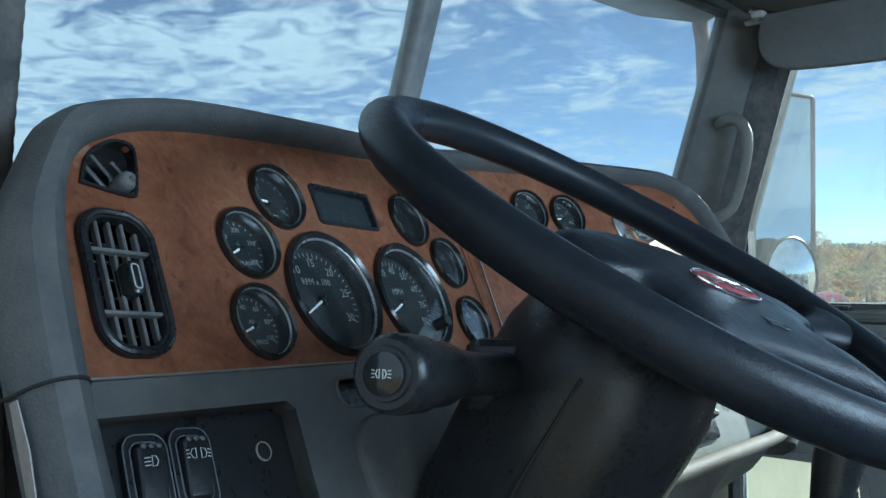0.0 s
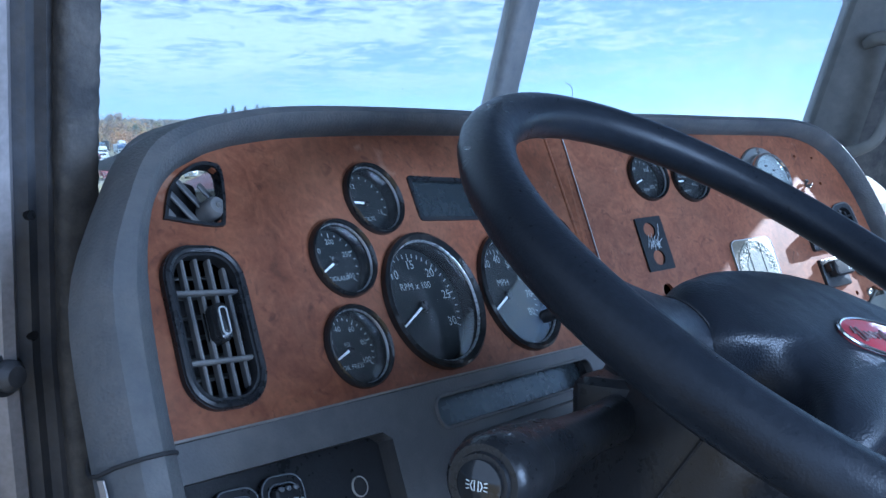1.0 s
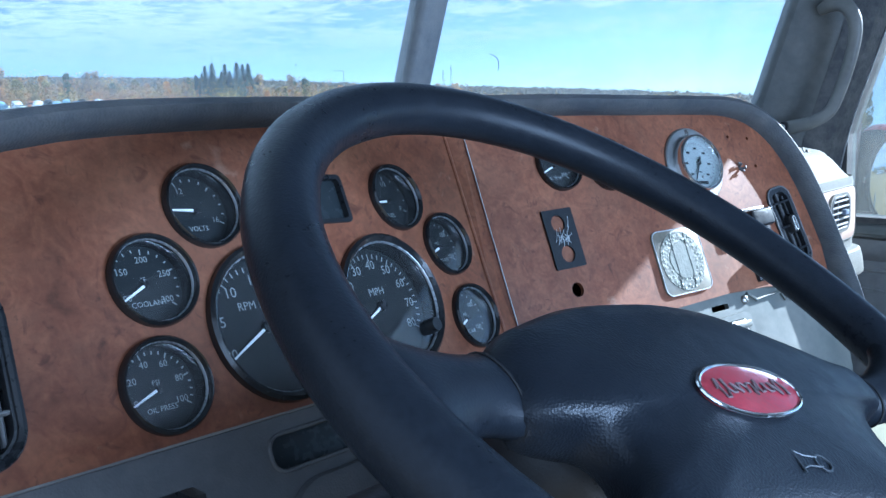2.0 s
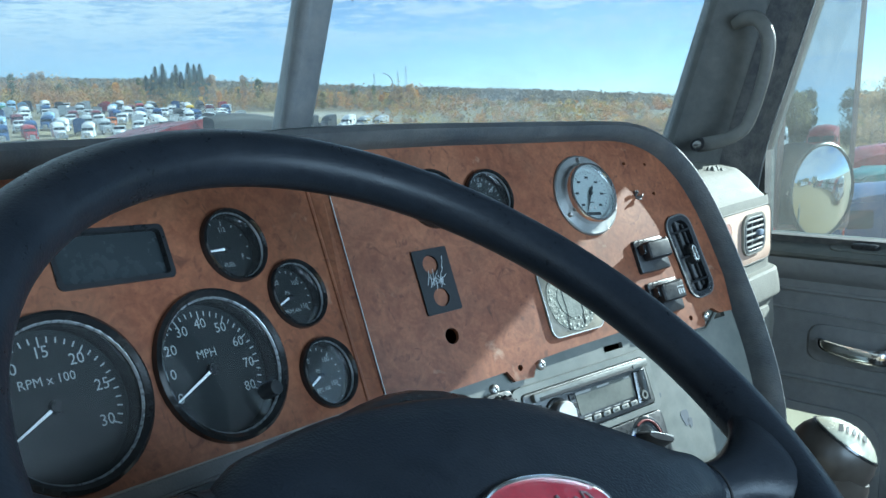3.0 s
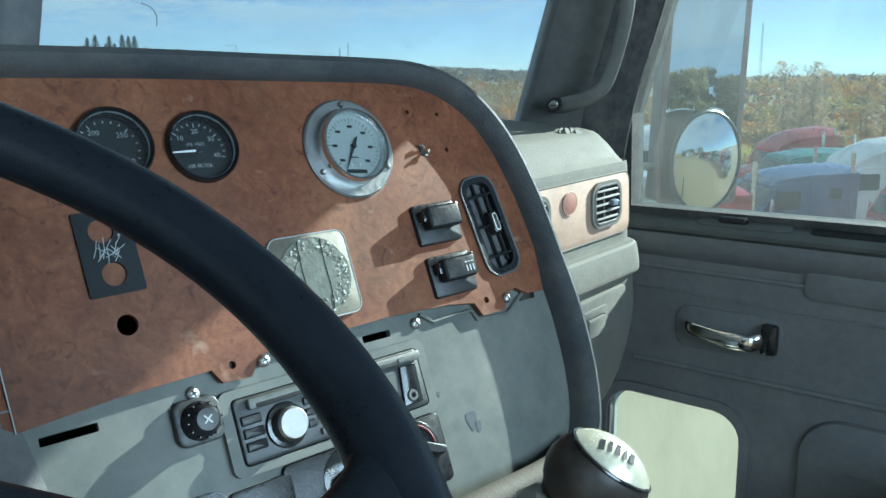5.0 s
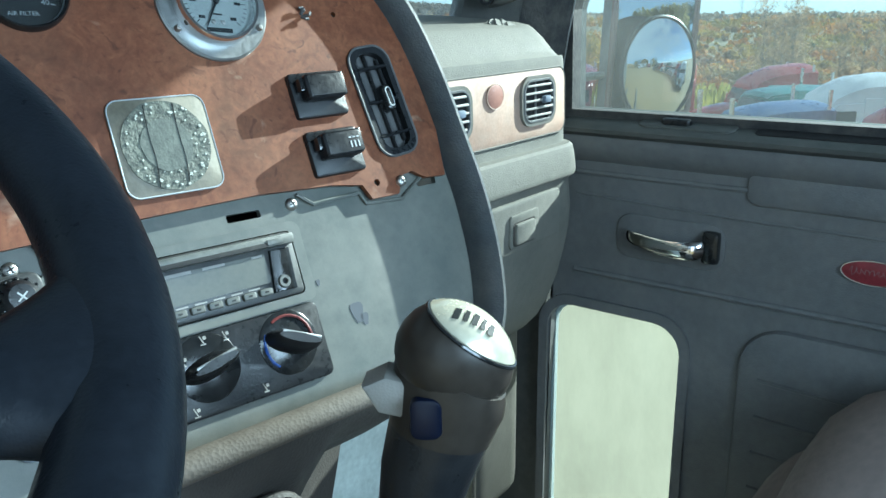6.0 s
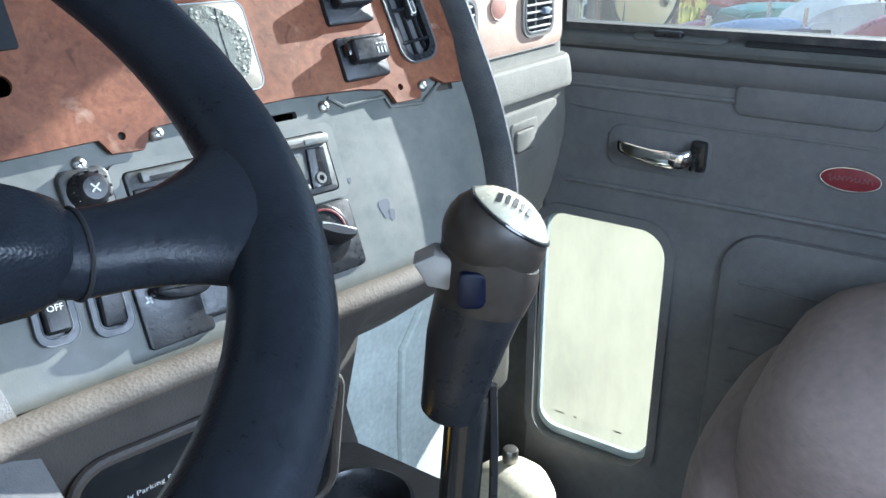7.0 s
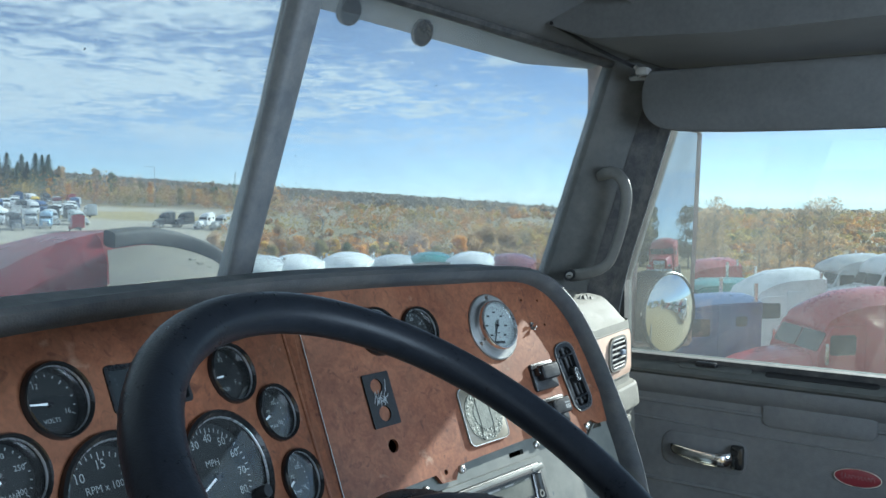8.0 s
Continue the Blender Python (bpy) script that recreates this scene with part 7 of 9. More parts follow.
def own_hood():
    """Red hood of the cab's own truck, open at its grey-lipped arch over a beige raw panel."""
    th = thing("engine_hood", (1.4, 1.9, 1.9), "faded red hood with grey arched lip and beige panel", "hood")
    prof = smooth_path([(0.98, 1.80, 2.36), (1.08, 1.78, 2.455), (1.20, 1.76, 2.528), (1.33, 1.735, 2.588), (1.42, 1.72, 2.612), (1.50, 1.72, 2.621), (1.58, 1.73, 2.622), (1.67, 1.73, 2.608), (1.74, 1.72, 2.586), (1.80, 1.71, 2.552), (1.84, 1.70, 2.48)], 4)
    bm = B()
    loft(bm, [prof, [p + Vector((0.01, 0.25, -0.012)) for p in prof], [p + Vector((0.02, 0.6, -0.07)) for p in prof], [p + Vector((0.02, 0.95, -0.17)) for p in prof], [p + Vector((0.02, 1.25, -0.34)) for p in prof]], closed_ring=False, cap=False)
    bmesh.ops.solidify(bm, geom=bm.faces[:], thickness=0.012)
    part("hood_shell", bm, paint("red", COLOURS["red"]), th, "glossy red hood skin")
    side = [p for p in prof if p.x < 1.452]
    bm = B()
    loft(bm, [side, [p + Vector((-0.004, -0.03, -0.014)) for p in side], [p + Vector((-0.01, -0.06, -0.06)) for p in side], [Vector((p.x - 0.01, p.y - 0.075, 1.60)) for p in side]], closed_ring=False, cap=False)
    bmesh.ops.solidify(bm, geom=bm.faces[:], thickness=0.010)
    part("hood_flank", bm, paint("red", COLOURS["red"]), th, "faded red rounded flank")
    arch = [p + Vector((0, -0.03, -0.016)) for p in prof if p.x > 1.455]
    part("hood_lip", sweep(B(), smooth_path(arch, 3), rrect(0.042, 0.046, 0.010, 3), up=Vector((0, 1, 0.2))), HOODLIP, th, "dark grey arched lip")
    top = [p + Vector((0, -0.050, -0.040)) for p in prof if p.x > 1.440]
    bm = B()
    loft(bm, [top, [p + Vector((-0.11, -0.16, -0.018)) for p in top], [p + Vector((-0.25, -0.36, -0.050)) for p in top], [p + Vector((-0.29, -0.42, -0.12)) for p in top], [Vector((p.x - 0.29, p.y - 0.42, 2.0)) for p in top]], closed_ring=False, cap=False)
    bmesh.ops.solidify(bm, geom=bm.faces[:], thickness=0.008)
    part("hood_lining", bm, BEIGE, th, "beige raw fibreglass")
    for k in range(6):
        p = lerp(top[len(top) // 2], top[-4], k / 6) + Vector((-0.12, -0.17, -0.010))
        part("raised_mark", rbox(B(), p, (0.018, 0.012, 0.006), 0.002), BEIGE, th)


HOODLIP = material("hood_lip_grey", (0.030, 0.032, 0.034), 0.7, 0, 0.2, 6, 0, dust=0.1, spec=0.2)
BEIGE = material("beige_fibreglass", (0.27, 0.255, 0.22), 0.6, 0, 0.12, 2.5, 0.1, 30, 0.2)
own_hood()


def far_trucks():
    """Some hundred and fifty stored tractors in crooked rows across the lower lot."""
    rnd = random.Random(11)
    protos = []
    for c, s, r in (("white", True, 1.0), ("blue", True, 0.9), ("silver", True, 0.8), ("red", True, 0.7), ("white", True, 0.3), ("black", True, 0.9), ("pale_blue", True, 1.0), ("maroon", True, 0.6), ("yellow", True, 0.8), ("green", True, 0.8), ("orange", False, 0.2), ("white", False, 0.1)):
        protos.append(truck(c, s, r, None, False))
    used = set()
    weights = [9, 5, 7, 4, 7, 6, 5, 3, 1, 1, 1, 4]
    for row in range(9):
        d0 = 186 + row * 14
        az = 9.0 + rnd.random()
        while az < 34.6 - row * 0.15:
            d = d0 + rnd.uniform(-3, 3) + (az - 20) * 0.6
            i = rnd.choices(range(len(protos)), weights)[0]
            q = polar(az, d)
            turn = rnd.choice((150, 160, 170, -20)) + rnd.uniform(-8, 8)
            if i in used:
                copy_thing(protos[i], pose(q.x, q.y, q.z, 0, 0, turn))
            else:
                used.add(i)
                protos[i].matrix_basis = pose(q.x, q.y, q.z, 0, 0, turn)
            az += math.degrees((4.2 + rnd.random() * 2.2) / d)
    for i, pr in enumerate(protos):
        if i not in used:
            q = polar(12 + i, 300)
            pr.matrix_basis = pose(q.x, q.y, q.z, 0, 0, 160)
    # a few single trucks farther right on the lot
    for az, d, i, turn in ((38.0, 205, 5, 95), (39.2, 207, 5, 93), (40.6, 203, 0, 100), (41.6, 200, 2, 96), (42.6, 198, 0, 84)):
        put(protos[i], az, d, turn)


far_trucks()


def crown_mesh(bm, rnd, height, width, base, n, leaf, clumps):
    """Leaves scattered over uneven clumps."""
    cs = []
    for _ in range(clumps):
        a, h = rnd.uniform(0, 6.283), rnd.random()
        r = width * (0.25 + 0.75 * rnd.random()) * (1 - 0.55 * abs(h - 0.38) / 0.62)
        cs.append((Vector((r * 0.75 * math.cos(a), r * 0.75 * math.sin(a), base + (height - base) * h)), width * rnd.uniform(0.20, 0.42)))
    for i in range(n):
        c, r = cs[i % clumps]
        v = Vector((rnd.gauss(0, 1), rnd.gauss(0, 1), rnd.gauss(0, 0.8)))
        v = v.normalized() * r * (0.55 + 0.55 * rnd.random())
        p = c + v
        u = Vector((rnd.gauss(0, 1), rnd.gauss(0, 1), rnd.gauss(0, 1))).normalized() * leaf * rnd.uniform(0.6, 1.4)
        w = u.orthogonal().normalized() * leaf * rnd.uniform(0.5, 1.1)
        bm.faces.new([bm.verts.new(p + q) for q in (-u - w * 0.4, u * 0.2 - w, u + w * 0.3, -u * 0.2 + w)])


def leaf_material(name, c1, c2):
    m = material(name, c1, 0.75, 0, 0.3, 0.5, second=c2, per_object=0.28)
    nt = m.node_tree
    L, N = nt.links.new, nt.nodes.new
    b = nt.nodes["Principled BSDF"]
    base = b.inputs["Base Color"].links[0].from_socket
    g, hs, mr = N("ShaderNodeNewGeometry"), N("ShaderNodeHueSaturation"), N("ShaderNodeMapRange")
    L(g.outputs["Random Per Island"], mr.inputs["Value"])
    mr.inputs["To Min"].default_value, mr.inputs["To Max"].default_value = 0.84, 1.16
    L(mr.outputs[0], hs.inputs["Value"])
    L(base, hs.inputs["Color"])
    L(hs.outputs[0], b.inputs["Base Color"])
    tl, mx = N("ShaderNodeBsdfTranslucent"), N("ShaderNodeMixShader")
    L(hs.outputs[0], tl.inputs["Color"])
    mx.inputs[0].default_value = 0.58
    L(b.outputs[0], mx.inputs[1])
    L(tl.outputs[0], mx.inputs[2])
    L(mx.outputs[0], nt.nodes["Material Output"].inputs["Surface"])
    return m


BARK = material("tree_bark", (0.17, 0.145, 0.12), 0.9, 0, 0.3, 2, 0.4, 12)
LEAVES = {"orange": leaf_material("leaves_orange", (0.42, 0.20, 0.055), (0.52, 0.28, 0.08)), "olive": leaf_material("leaves_olive", (0.24, 0.21, 0.09), (0.32, 0.27, 0.12)),
          "brown": leaf_material("leaves_brown", (0.28, 0.205, 0.13), (0.35, 0.25, 0.15)), "gold": leaf_material("leaves_gold", (0.48, 0.32, 0.08), (0.56, 0.38, 0.11)), "green": leaf_material("leaves_green", (0.10, 0.13, 0.065), (0.15, 0.17, 0.08)),
          "fir": leaf_material("fir_needles", (0.09, 0.125, 0.10), (0.12, 0.155, 0.12)), "weed": leaf_material("weeds_yellow_green", (0.20, 0.20, 0.05), (0.28, 0.25, 0.07))}


def tree(seed, height, width, leaf, n, label, bare=0.0):
    rnd = random.Random(seed)
    th = thing("tree", (0, 0, 0), label, "tree", "trees beyond the yard", cab=False)
    bm = B()
    sweep(bm, smooth_path([(0, 0, -0.3), (rnd.uniform(-.1, .1), rnd.uniform(-.1, .1), height * 0.3), (rnd.uniform(-.3, .3), rnd.uniform(-.3, .3), height * 0.62), (rnd.uniform(-.4, .4), rnd.uniform(-.4, .4), height * 0.95)], 4), circle(height * (0.018 if not bare else 0.009), 8), up=Vector((0, 1, 0)), scales=[1.0 - 0.9 * i / 12 for i in range(13)])
    for k in range(9 if not bare else 44):
        a, h = rnd.uniform(0, 6.283), height * rnd.uniform(0.25, 0.85)
        ln = width * rnd.uniform(0.5, 0.95)
        p = [(0, 0, h), (ln * 0.5 * math.cos(a), ln * 0.5 * math.sin(a), h + ln * 0.35), (ln * math.cos(a + 0.3), ln * math.sin(a + 0.3), h + ln * rnd.uniform(0.5, 1.0))]
        sweep(bm, smooth_path(p, 3), circle(height * (0.006 if not bare else 0.0032), 5), up=Vector((0.3, 0.5, 1)), scales=[1 - 0.8 * i / 6 for i in range(7)])
    part("trunk", bm, BARK, th)
    bm = B()
    crown_mesh(bm, rnd, height, width, height * 0.14, int(2.6 * n * (1 - bare)), 0.15 if not bare else 0.10, 34)
    part("crown", bm, LEAVES[leaf], th, flat=True)
    return th


def fir(seed, height):
    rnd = random.Random(seed)
    th = thing("fir_tree", (0, 0, 0), "dark green fir with a ragged pointed crown", "tree", "firs on the rise", cab=False)
    part("trunk", sweep(B(), [(0, 0, -0.5), (0, 0, height * 0.5), (0, 0, height * 0.97)], circle(height * 0.012, 7), up=Vector((0, 1, 0)), scales=[1, 0.6, 0.1]), BARK, th)
    bm = B()
    for k in range(2400):
        h = rnd.random() ** 1.25
        z = height * (0.08 + 0.92 * h)
        r = height * 0.25 * (1 - h) ** 0.75 * rnd.uniform(0.25, 1.1) + 0.1
        a = rnd.uniform(0, 6.283)
        p = Vector((r * math.cos(a), r * math.sin(a), z - r * 0.25))
        u = Vector((math.cos(a), math.sin(a), -0.35)) * height * 0.030
        w = Vector((-math.sin(a), math.cos(a), 0.1)) * height * 0.011
        bm.faces.new([bm.verts.new(p + q) for q in (-u, w, u, -w)])
    part("crown", bm, LEAVES["fir"], th, flat=True)
    return th


def plant_trees():
    rnd = random.Random(5)
    kinds = [tree(21, 9.5, 3.2, "orange", 1500, "orange-brown autumn tree, thinning crown"), tree(22, 8.0, 3.0, "olive", 1500, "olive-brown autumn tree with full crown"), tree(23, 11.0, 3.4, "brown", 1300, "brown half-bare autumn tree"),
             tree(24, 7.0, 2.8, "gold", 1400, "golden yellow autumn tree, full crown"), tree(25, 10.0, 2.8, "green", 1500, "dull green tree beside autumn trees"), tree(26, 12.0, 2.6, "brown", 1500, "tall thin tree, nearly leafless", 0.72)]
    spots = []
    # belt behind the near trucks, thick from straight ahead round to the right
    for k in range(196):
        az = rnd.uniform(41.5, 102) if k < 176 else rnd.uniform(176, 196)
        d = rnd.uniform(70, 125) if az > 50 else rnd.uniform(85, 135)
        w = [4, 4, 3, 5, 1, 0] if az < 62 else ([2, 5, 4, 4, 1, 1] if az < 70 else [1, 4, 5, 4, 1, 0])
        spots.append((az, d, rnd.choices(range(6), w)[0], rnd.uniform(0.34, 0.52) * (0.43 if az > 64 else 0.9) * (1.6 if k >= 176 else 1.0), rnd.uniform(0, 360)))
    for k in range(30):
        spots.append((rnd.uniform(160, 180), rnd.uniform(108, 135), rnd.choices(range(6), [0, 4, 1, 0, 9, 0])[0], rnd.uniform(0.75, 1.1), rnd.uniform(0, 360)))
    for k in range(18):
        spots.append((rnd.choice((rnd.uniform(73.5, 76), rnd.uniform(78, 82.5))), rnd.uniform(80, 100), 5, rnd.uniform(0.55, 0.78), rnd.uniform(0, 360)))
    for k in range(150):
        az = rnd.uniform(5, 46)
        spots.append((az, rnd.uniform(325, 410), rnd.choices(range(6), [2, 3, 5, 1, 3, 1])[0], rnd.uniform(0.6, 1.05) * (1.0 if az < 36 else 0.8), rnd.uniform(0, 360)))
    placed = set()
    for az, d, i, s, turn in spots:
        q = polar(az, d)
        m = pose(q.x, q.y, q.z - 0.1, 0, 0, turn) @ Matrix.Scale(s, 4)
        if i in placed:
            o = copy_thing(kinds[i], pose(q.x, q.y, q.z - 0.1, 0, 0, turn))
            o.scale = (s, s, s)
        else:
            placed.add(i)
            kinds[i].matrix_basis = m
    firs = [fir(31, 16), fir(32, 13)]
    for k in range(22):
        az, d = 28.3 + k * 0.20 + rnd.uniform(-0.12, 0.12), rnd.uniform(335, 365)
        q = polar(az, d)
        s = rnd.uniform(0.72, 1.05)
        if k < 2:
            firs[k].matrix_basis = pose(q.x, q.y, q.z, 0, 0, 30 * k) @ Matrix.Scale(s, 4)
        else:
            o = copy_thing(firs[k % 2], pose(q.x, q.y, q.z, 0, 0, 40 * k))
            o.scale = (s, s, s)


plant_trees()


def autumn_woods():
    """Thick scrub and woods between the near trees and the hills, too many to count: leaf tufts on uneven clumps."""
    rnd = random.Random(17)
    verts, faces = [], []
    for k in range(6700):
        az = rnd.uniform(42, 103) if k < 4700 else rnd.uniform(62, 92)
        d = 78 + 330 * rnd.random() ** 1.7
        left = 3400 <= k < 4700
        if left:
            az, d = rnd.uniform(4, 46), rnd.uniform(305, 420)
        if az < 50 and d < 130 and not left:
            continue
        if 61.5 < az < 66.5 and 240 < d < 330:
            continue
        q = polar(az, d)
        h = rnd.uniform(1.6, 3.4) * (1.0 + d / 500) * (0.75 + 1.1 * max(-0.3, noise.noise(Vector((q.x * 0.04, q.y * 0.04, 1))))) * (1.55 if left else 0.48 if az > 64 else 0.85)
        r = h * rnd.uniform(0.4, 0.7)
        leaf = 0.09 + d / 1350
        for i in range(80 if d < 160 else 44):
            v = Vector((rnd.gauss(0, 1), rnd.gauss(0, 1), rnd.gauss(0, 1))).normalized() * (0.5 + 0.55 * rnd.random())
            p = q + Vector((v.x * r, v.y * r, h * 0.52 + v.z * h * 0.55))
            u = Vector((rnd.gauss(0, 1), rnd.gauss(0, 1), rnd.gauss(0, 1))).normalized() * leaf * rnd.uniform(0.6, 1.5)
            w = u.orthogonal().normalized() * leaf * rnd.uniform(0.5, 1.2)
            n0 = len(verts)
            verts += [tuple(p - u - w * 0.4), tuple(p + u * 0.2 - w), tuple(p + u + w * 0.3), tuple(p - u * 0.2 + w)]
            faces.append((n0, n0 + 1, n0 + 2, n0 + 3))
    me = bpy.data.meshes.new("autumn_woods")
    me.from_pydata(verts, [], faces)
    me.materials.append(WOODS)
    tagged(new("autumn_woods", me), "thick golden and brown autumn scrub beyond the yard", "woods", "", "stuff")


def woods_material():
    """Leaves whose colour drifts from crown to crown: gold, rust, olive, grey-brown."""
    m = leaf_material("autumn_wood_leaves", (0.3, 0.2, 0.1), (0.3, 0.2, 0.1))
    nt = m.node_tree
    L, N = nt.links.new, nt.nodes.new
    co, n, r = N("ShaderNodeTexCoord"), N("ShaderNodeTexNoise"), N("ShaderNodeValToRGB")
    n.inputs["Scale"].default_value, n.inputs["Detail"].default_value = 0.055, 2
    L(co.outputs["Object"], n.inputs["Vector"])
    L(n.outputs["Fac"], r.inputs["Fac"])
    els = r.color_ramp.elements
    els[0].position, els[0].color = 0.33, (0.13, 0.13, 0.055, 1)
    els[1].position, els[1].color = 0.68, (0.17, 0.135, 0.10, 1)
    for pos, c in ((0.43, (0.42, 0.30, 0.09, 1)), (0.50, (0.22, 0.17, 0.10, 1)), (0.57, (0.46, 0.22, 0.06, 1))):
        els.new(pos).color = c
    hs = [k for k in nt.nodes if k.bl_idname == "ShaderNodeHueSaturation"][-1]
    L(r.outputs[0], hs.inputs["Color"])
    return m


WOODS = woods_material()
autumn_woods()


def weeds():
    rnd = random.Random(8)
    bm = B()
    for k in range(9000):
        az = rnd.uniform(44, 104)
        d = rnd.uniform(46, 64)
        q = polar(az, d)
        h = rnd.uniform(0.5, 1.9)
        a = rnd.uniform(0, 6.283)
        u = Vector((math.cos(a), math.sin(a), 0)) * rnd.uniform(0.12, 0.3)
        lean = Vector((rnd.uniform(-0.3, 0.3), rnd.uniform(-0.3, 0.3), h))
        bm.faces.new([bm.verts.new(q - u), bm.verts.new(q + u), bm.verts.new(q + u * 0.3 + lean), bm.verts.new(q - u * 0.3 + lean)])
    solid("weeds", bm, LEAVES["weed"], "tall yellow-green weeds along the yard's edge", "weeds", "stuff", cab=False, flat=True)


weeds()


RIDGE = [(-40, 2.2), (0, 2.1), (20, 1.8), (30, 1.45), (36, 1.08), (43, 0.62), (49, 0.33), (55, -0.05), (60, -0.42), (66, -0.82), (75, -1.28), (81, -1.55), (86, -1.9), (95, -1.8), (120, -1.1), (200, 0.4)]


def ridge_elev(az):
    for (a, e), (b, f) in zip(RIDGE, RIDGE[1:]):
        if a <= az <= b:
            return e + (f - e) * (az - a) / (b - a)
    return 1.0


def far_hills():
    """Wooded rise all along the skyline, with the woods as many small crowns."""
    rnd = random.Random(3)
    bm = B()
    rings = []
    for az10 in range(-400, 2001, 10):
        az = az10 / 10
        e = ridge_elev(az) - 0.35
        pts = []
        for d, k in ((420, None), (560, 0.55), (720, 0.9), (900, 1.0)):
            q = polar(az, d)
            z = q.z - 1.0 if k is None else (q.z - 1) * (1 - k) + (EYE_AT.z + d * math.tan(radians(e)) + (noise.noise(Vector((az * 0.12, d * 0.01, 3))) * 2.5)) * k
            pts.append((q.x, q.y, z))
        q = polar(az, 1100)
        pts.append((q.x, q.y, -40))
        rings.append(pts)
    loft(bm, rings, closed_ring=False, cap=False)
    solid("far_hills", bm, HILL, "low wooded hills along the skyline, brown and grey", "hill", "structure", cab=False)
    verts, faces = [], []
    for k in range(13000):
        az = rnd.uniform(-5, 104)
        d = rnd.choice((rnd.uniform(430, 900), rnd.uniform(780, 900)))
        e = ridge_elev(az) - 0.35
        kk = min(1.0, (d - 420) / 300)
        q = polar(az, d)
        z = (q.z - 1) * (1 - kk) + (EYE_AT.z + d * math.tan(radians(e))) * kk
        if 62 < az < 67 and 500 < d < 640:
            continue
        r = rnd.uniform(2.0, 4.6)
        for i in range(12):
            v = Vector((rnd.gauss(0, 1), rnd.gauss(0, 1), rnd.gauss(0, 1))).normalized() * (0.5 + 0.5 * rnd.random())
            p = Vector((q.x + v.x * r, q.y + v.y * r, z + r * 0.55 + v.z * r * 0.8))
            u = Vector((rnd.gauss(0, 1), rnd.gauss(0, 1), rnd.gauss(0, 1))).normalized() * rnd.uniform(0.6, 1.5)
            w = u.orthogonal().normalized() * rnd.uniform(0.5, 1.2)
            n0 = len(verts)
            verts += [tuple(p - u - w * 0.4), tuple(p + u * 0.2 - w), tuple(p + u + w * 0.3), tuple(p - u * 0.2 + w)]
            faces.append((n0, n0 + 1, n0 + 2, n0 + 3))
    me = bpy.data.meshes.new("far_woods")
    me.from_pydata(verts, [], faces)
    me.materials.append(FARWOOD)
    tagged(new("far_woods", me), "far brown and grey-green autumn woods on the hills", "woods", "", "stuff")


HILL = material("far_hillside", (0.11, 0.10, 0.085), 0.95, 0, 0.35, 0.02)
FARWOOD = leaf_material("far_wood_crowns", (0.135, 0.13, 0.12), (0.19, 0.165, 0.13))
far_hills()


def poles():
    def mast(az, d, h, label, dz=0.0):
        th = thing("radio_mast", (0, 0, 0), label, "mast", cab=False)
        for k in range(3):
            a = radians(120 * k)
            part("leg", sweep(B(), [(0.9 * math.cos(a), 0.9 * math.sin(a), -2), (0.25 * math.cos(a), 0.25 * math.sin(a), h)], circle(0.07, 6), up=Vector((0, 1, 0))), TRUCK_DULL, th)
        for k in range(12):
            z = h * (k + 0.5) / 12
            r = 0.9 - 0.65 * z / h
            part("brace", sweep(B(), [(r * math.cos(radians(a)), r * math.sin(radians(a)), z + (0.4 if a % 240 else 0)) for a in (0, 120, 240)], circle(0.04, 5), closed=True, up=Vector((0, 0, 1))), TRUCK_DULL, th)
        part("antenna", rbox(B(), (0, 0, h - 2), (0.9, 0.9, 0.5), 0.1), TRUCK_DULL, th)
        q = polar(az, d, dz)
        th.matrix_basis = pose(q.x, q.y, q.z, 0, 0, 10)
    for az, up in ((43.1, 1.5), (44.7, 1.6), (45.25, 1.9), (72.0, 2.6)):
        q = polar(az, 420)
        mast(az, 420, EYE_AT.z + 420 * math.tan(radians(up)) - q.z, "slim grey lattice radio mast beyond the trees")
    th = thing("yard_light", (0, 0, 0), "tall grey yard light pole with a side arm", "light pole", cab=False)
    q = polar(38.0, 300)
    h = EYE_AT.z + 300 * math.tan(radians(1.75)) - q.z
    part("pole", sweep(B(), [(0, 0, -1), (0, 0, h)], circle(0.10, 8), up=Vector((0, 1, 0))), TRUCK_DULL, th)
    part("arm", sweep(B(), [(0, 0, h - 0.1), (-2.6, 0, h)], circle(0.08, 6), up=Vector((0, 0, 1))), TRUCK_DULL, th)
    part("lamp_head", rbox(B(), (-2.9, 0, h), (0.9, 0.4, 0.2), 0.05), TRUCK_DULL, th)
    th.matrix_basis = pose(q.x, q.y, q.z, 0, 0, -40)


poles()


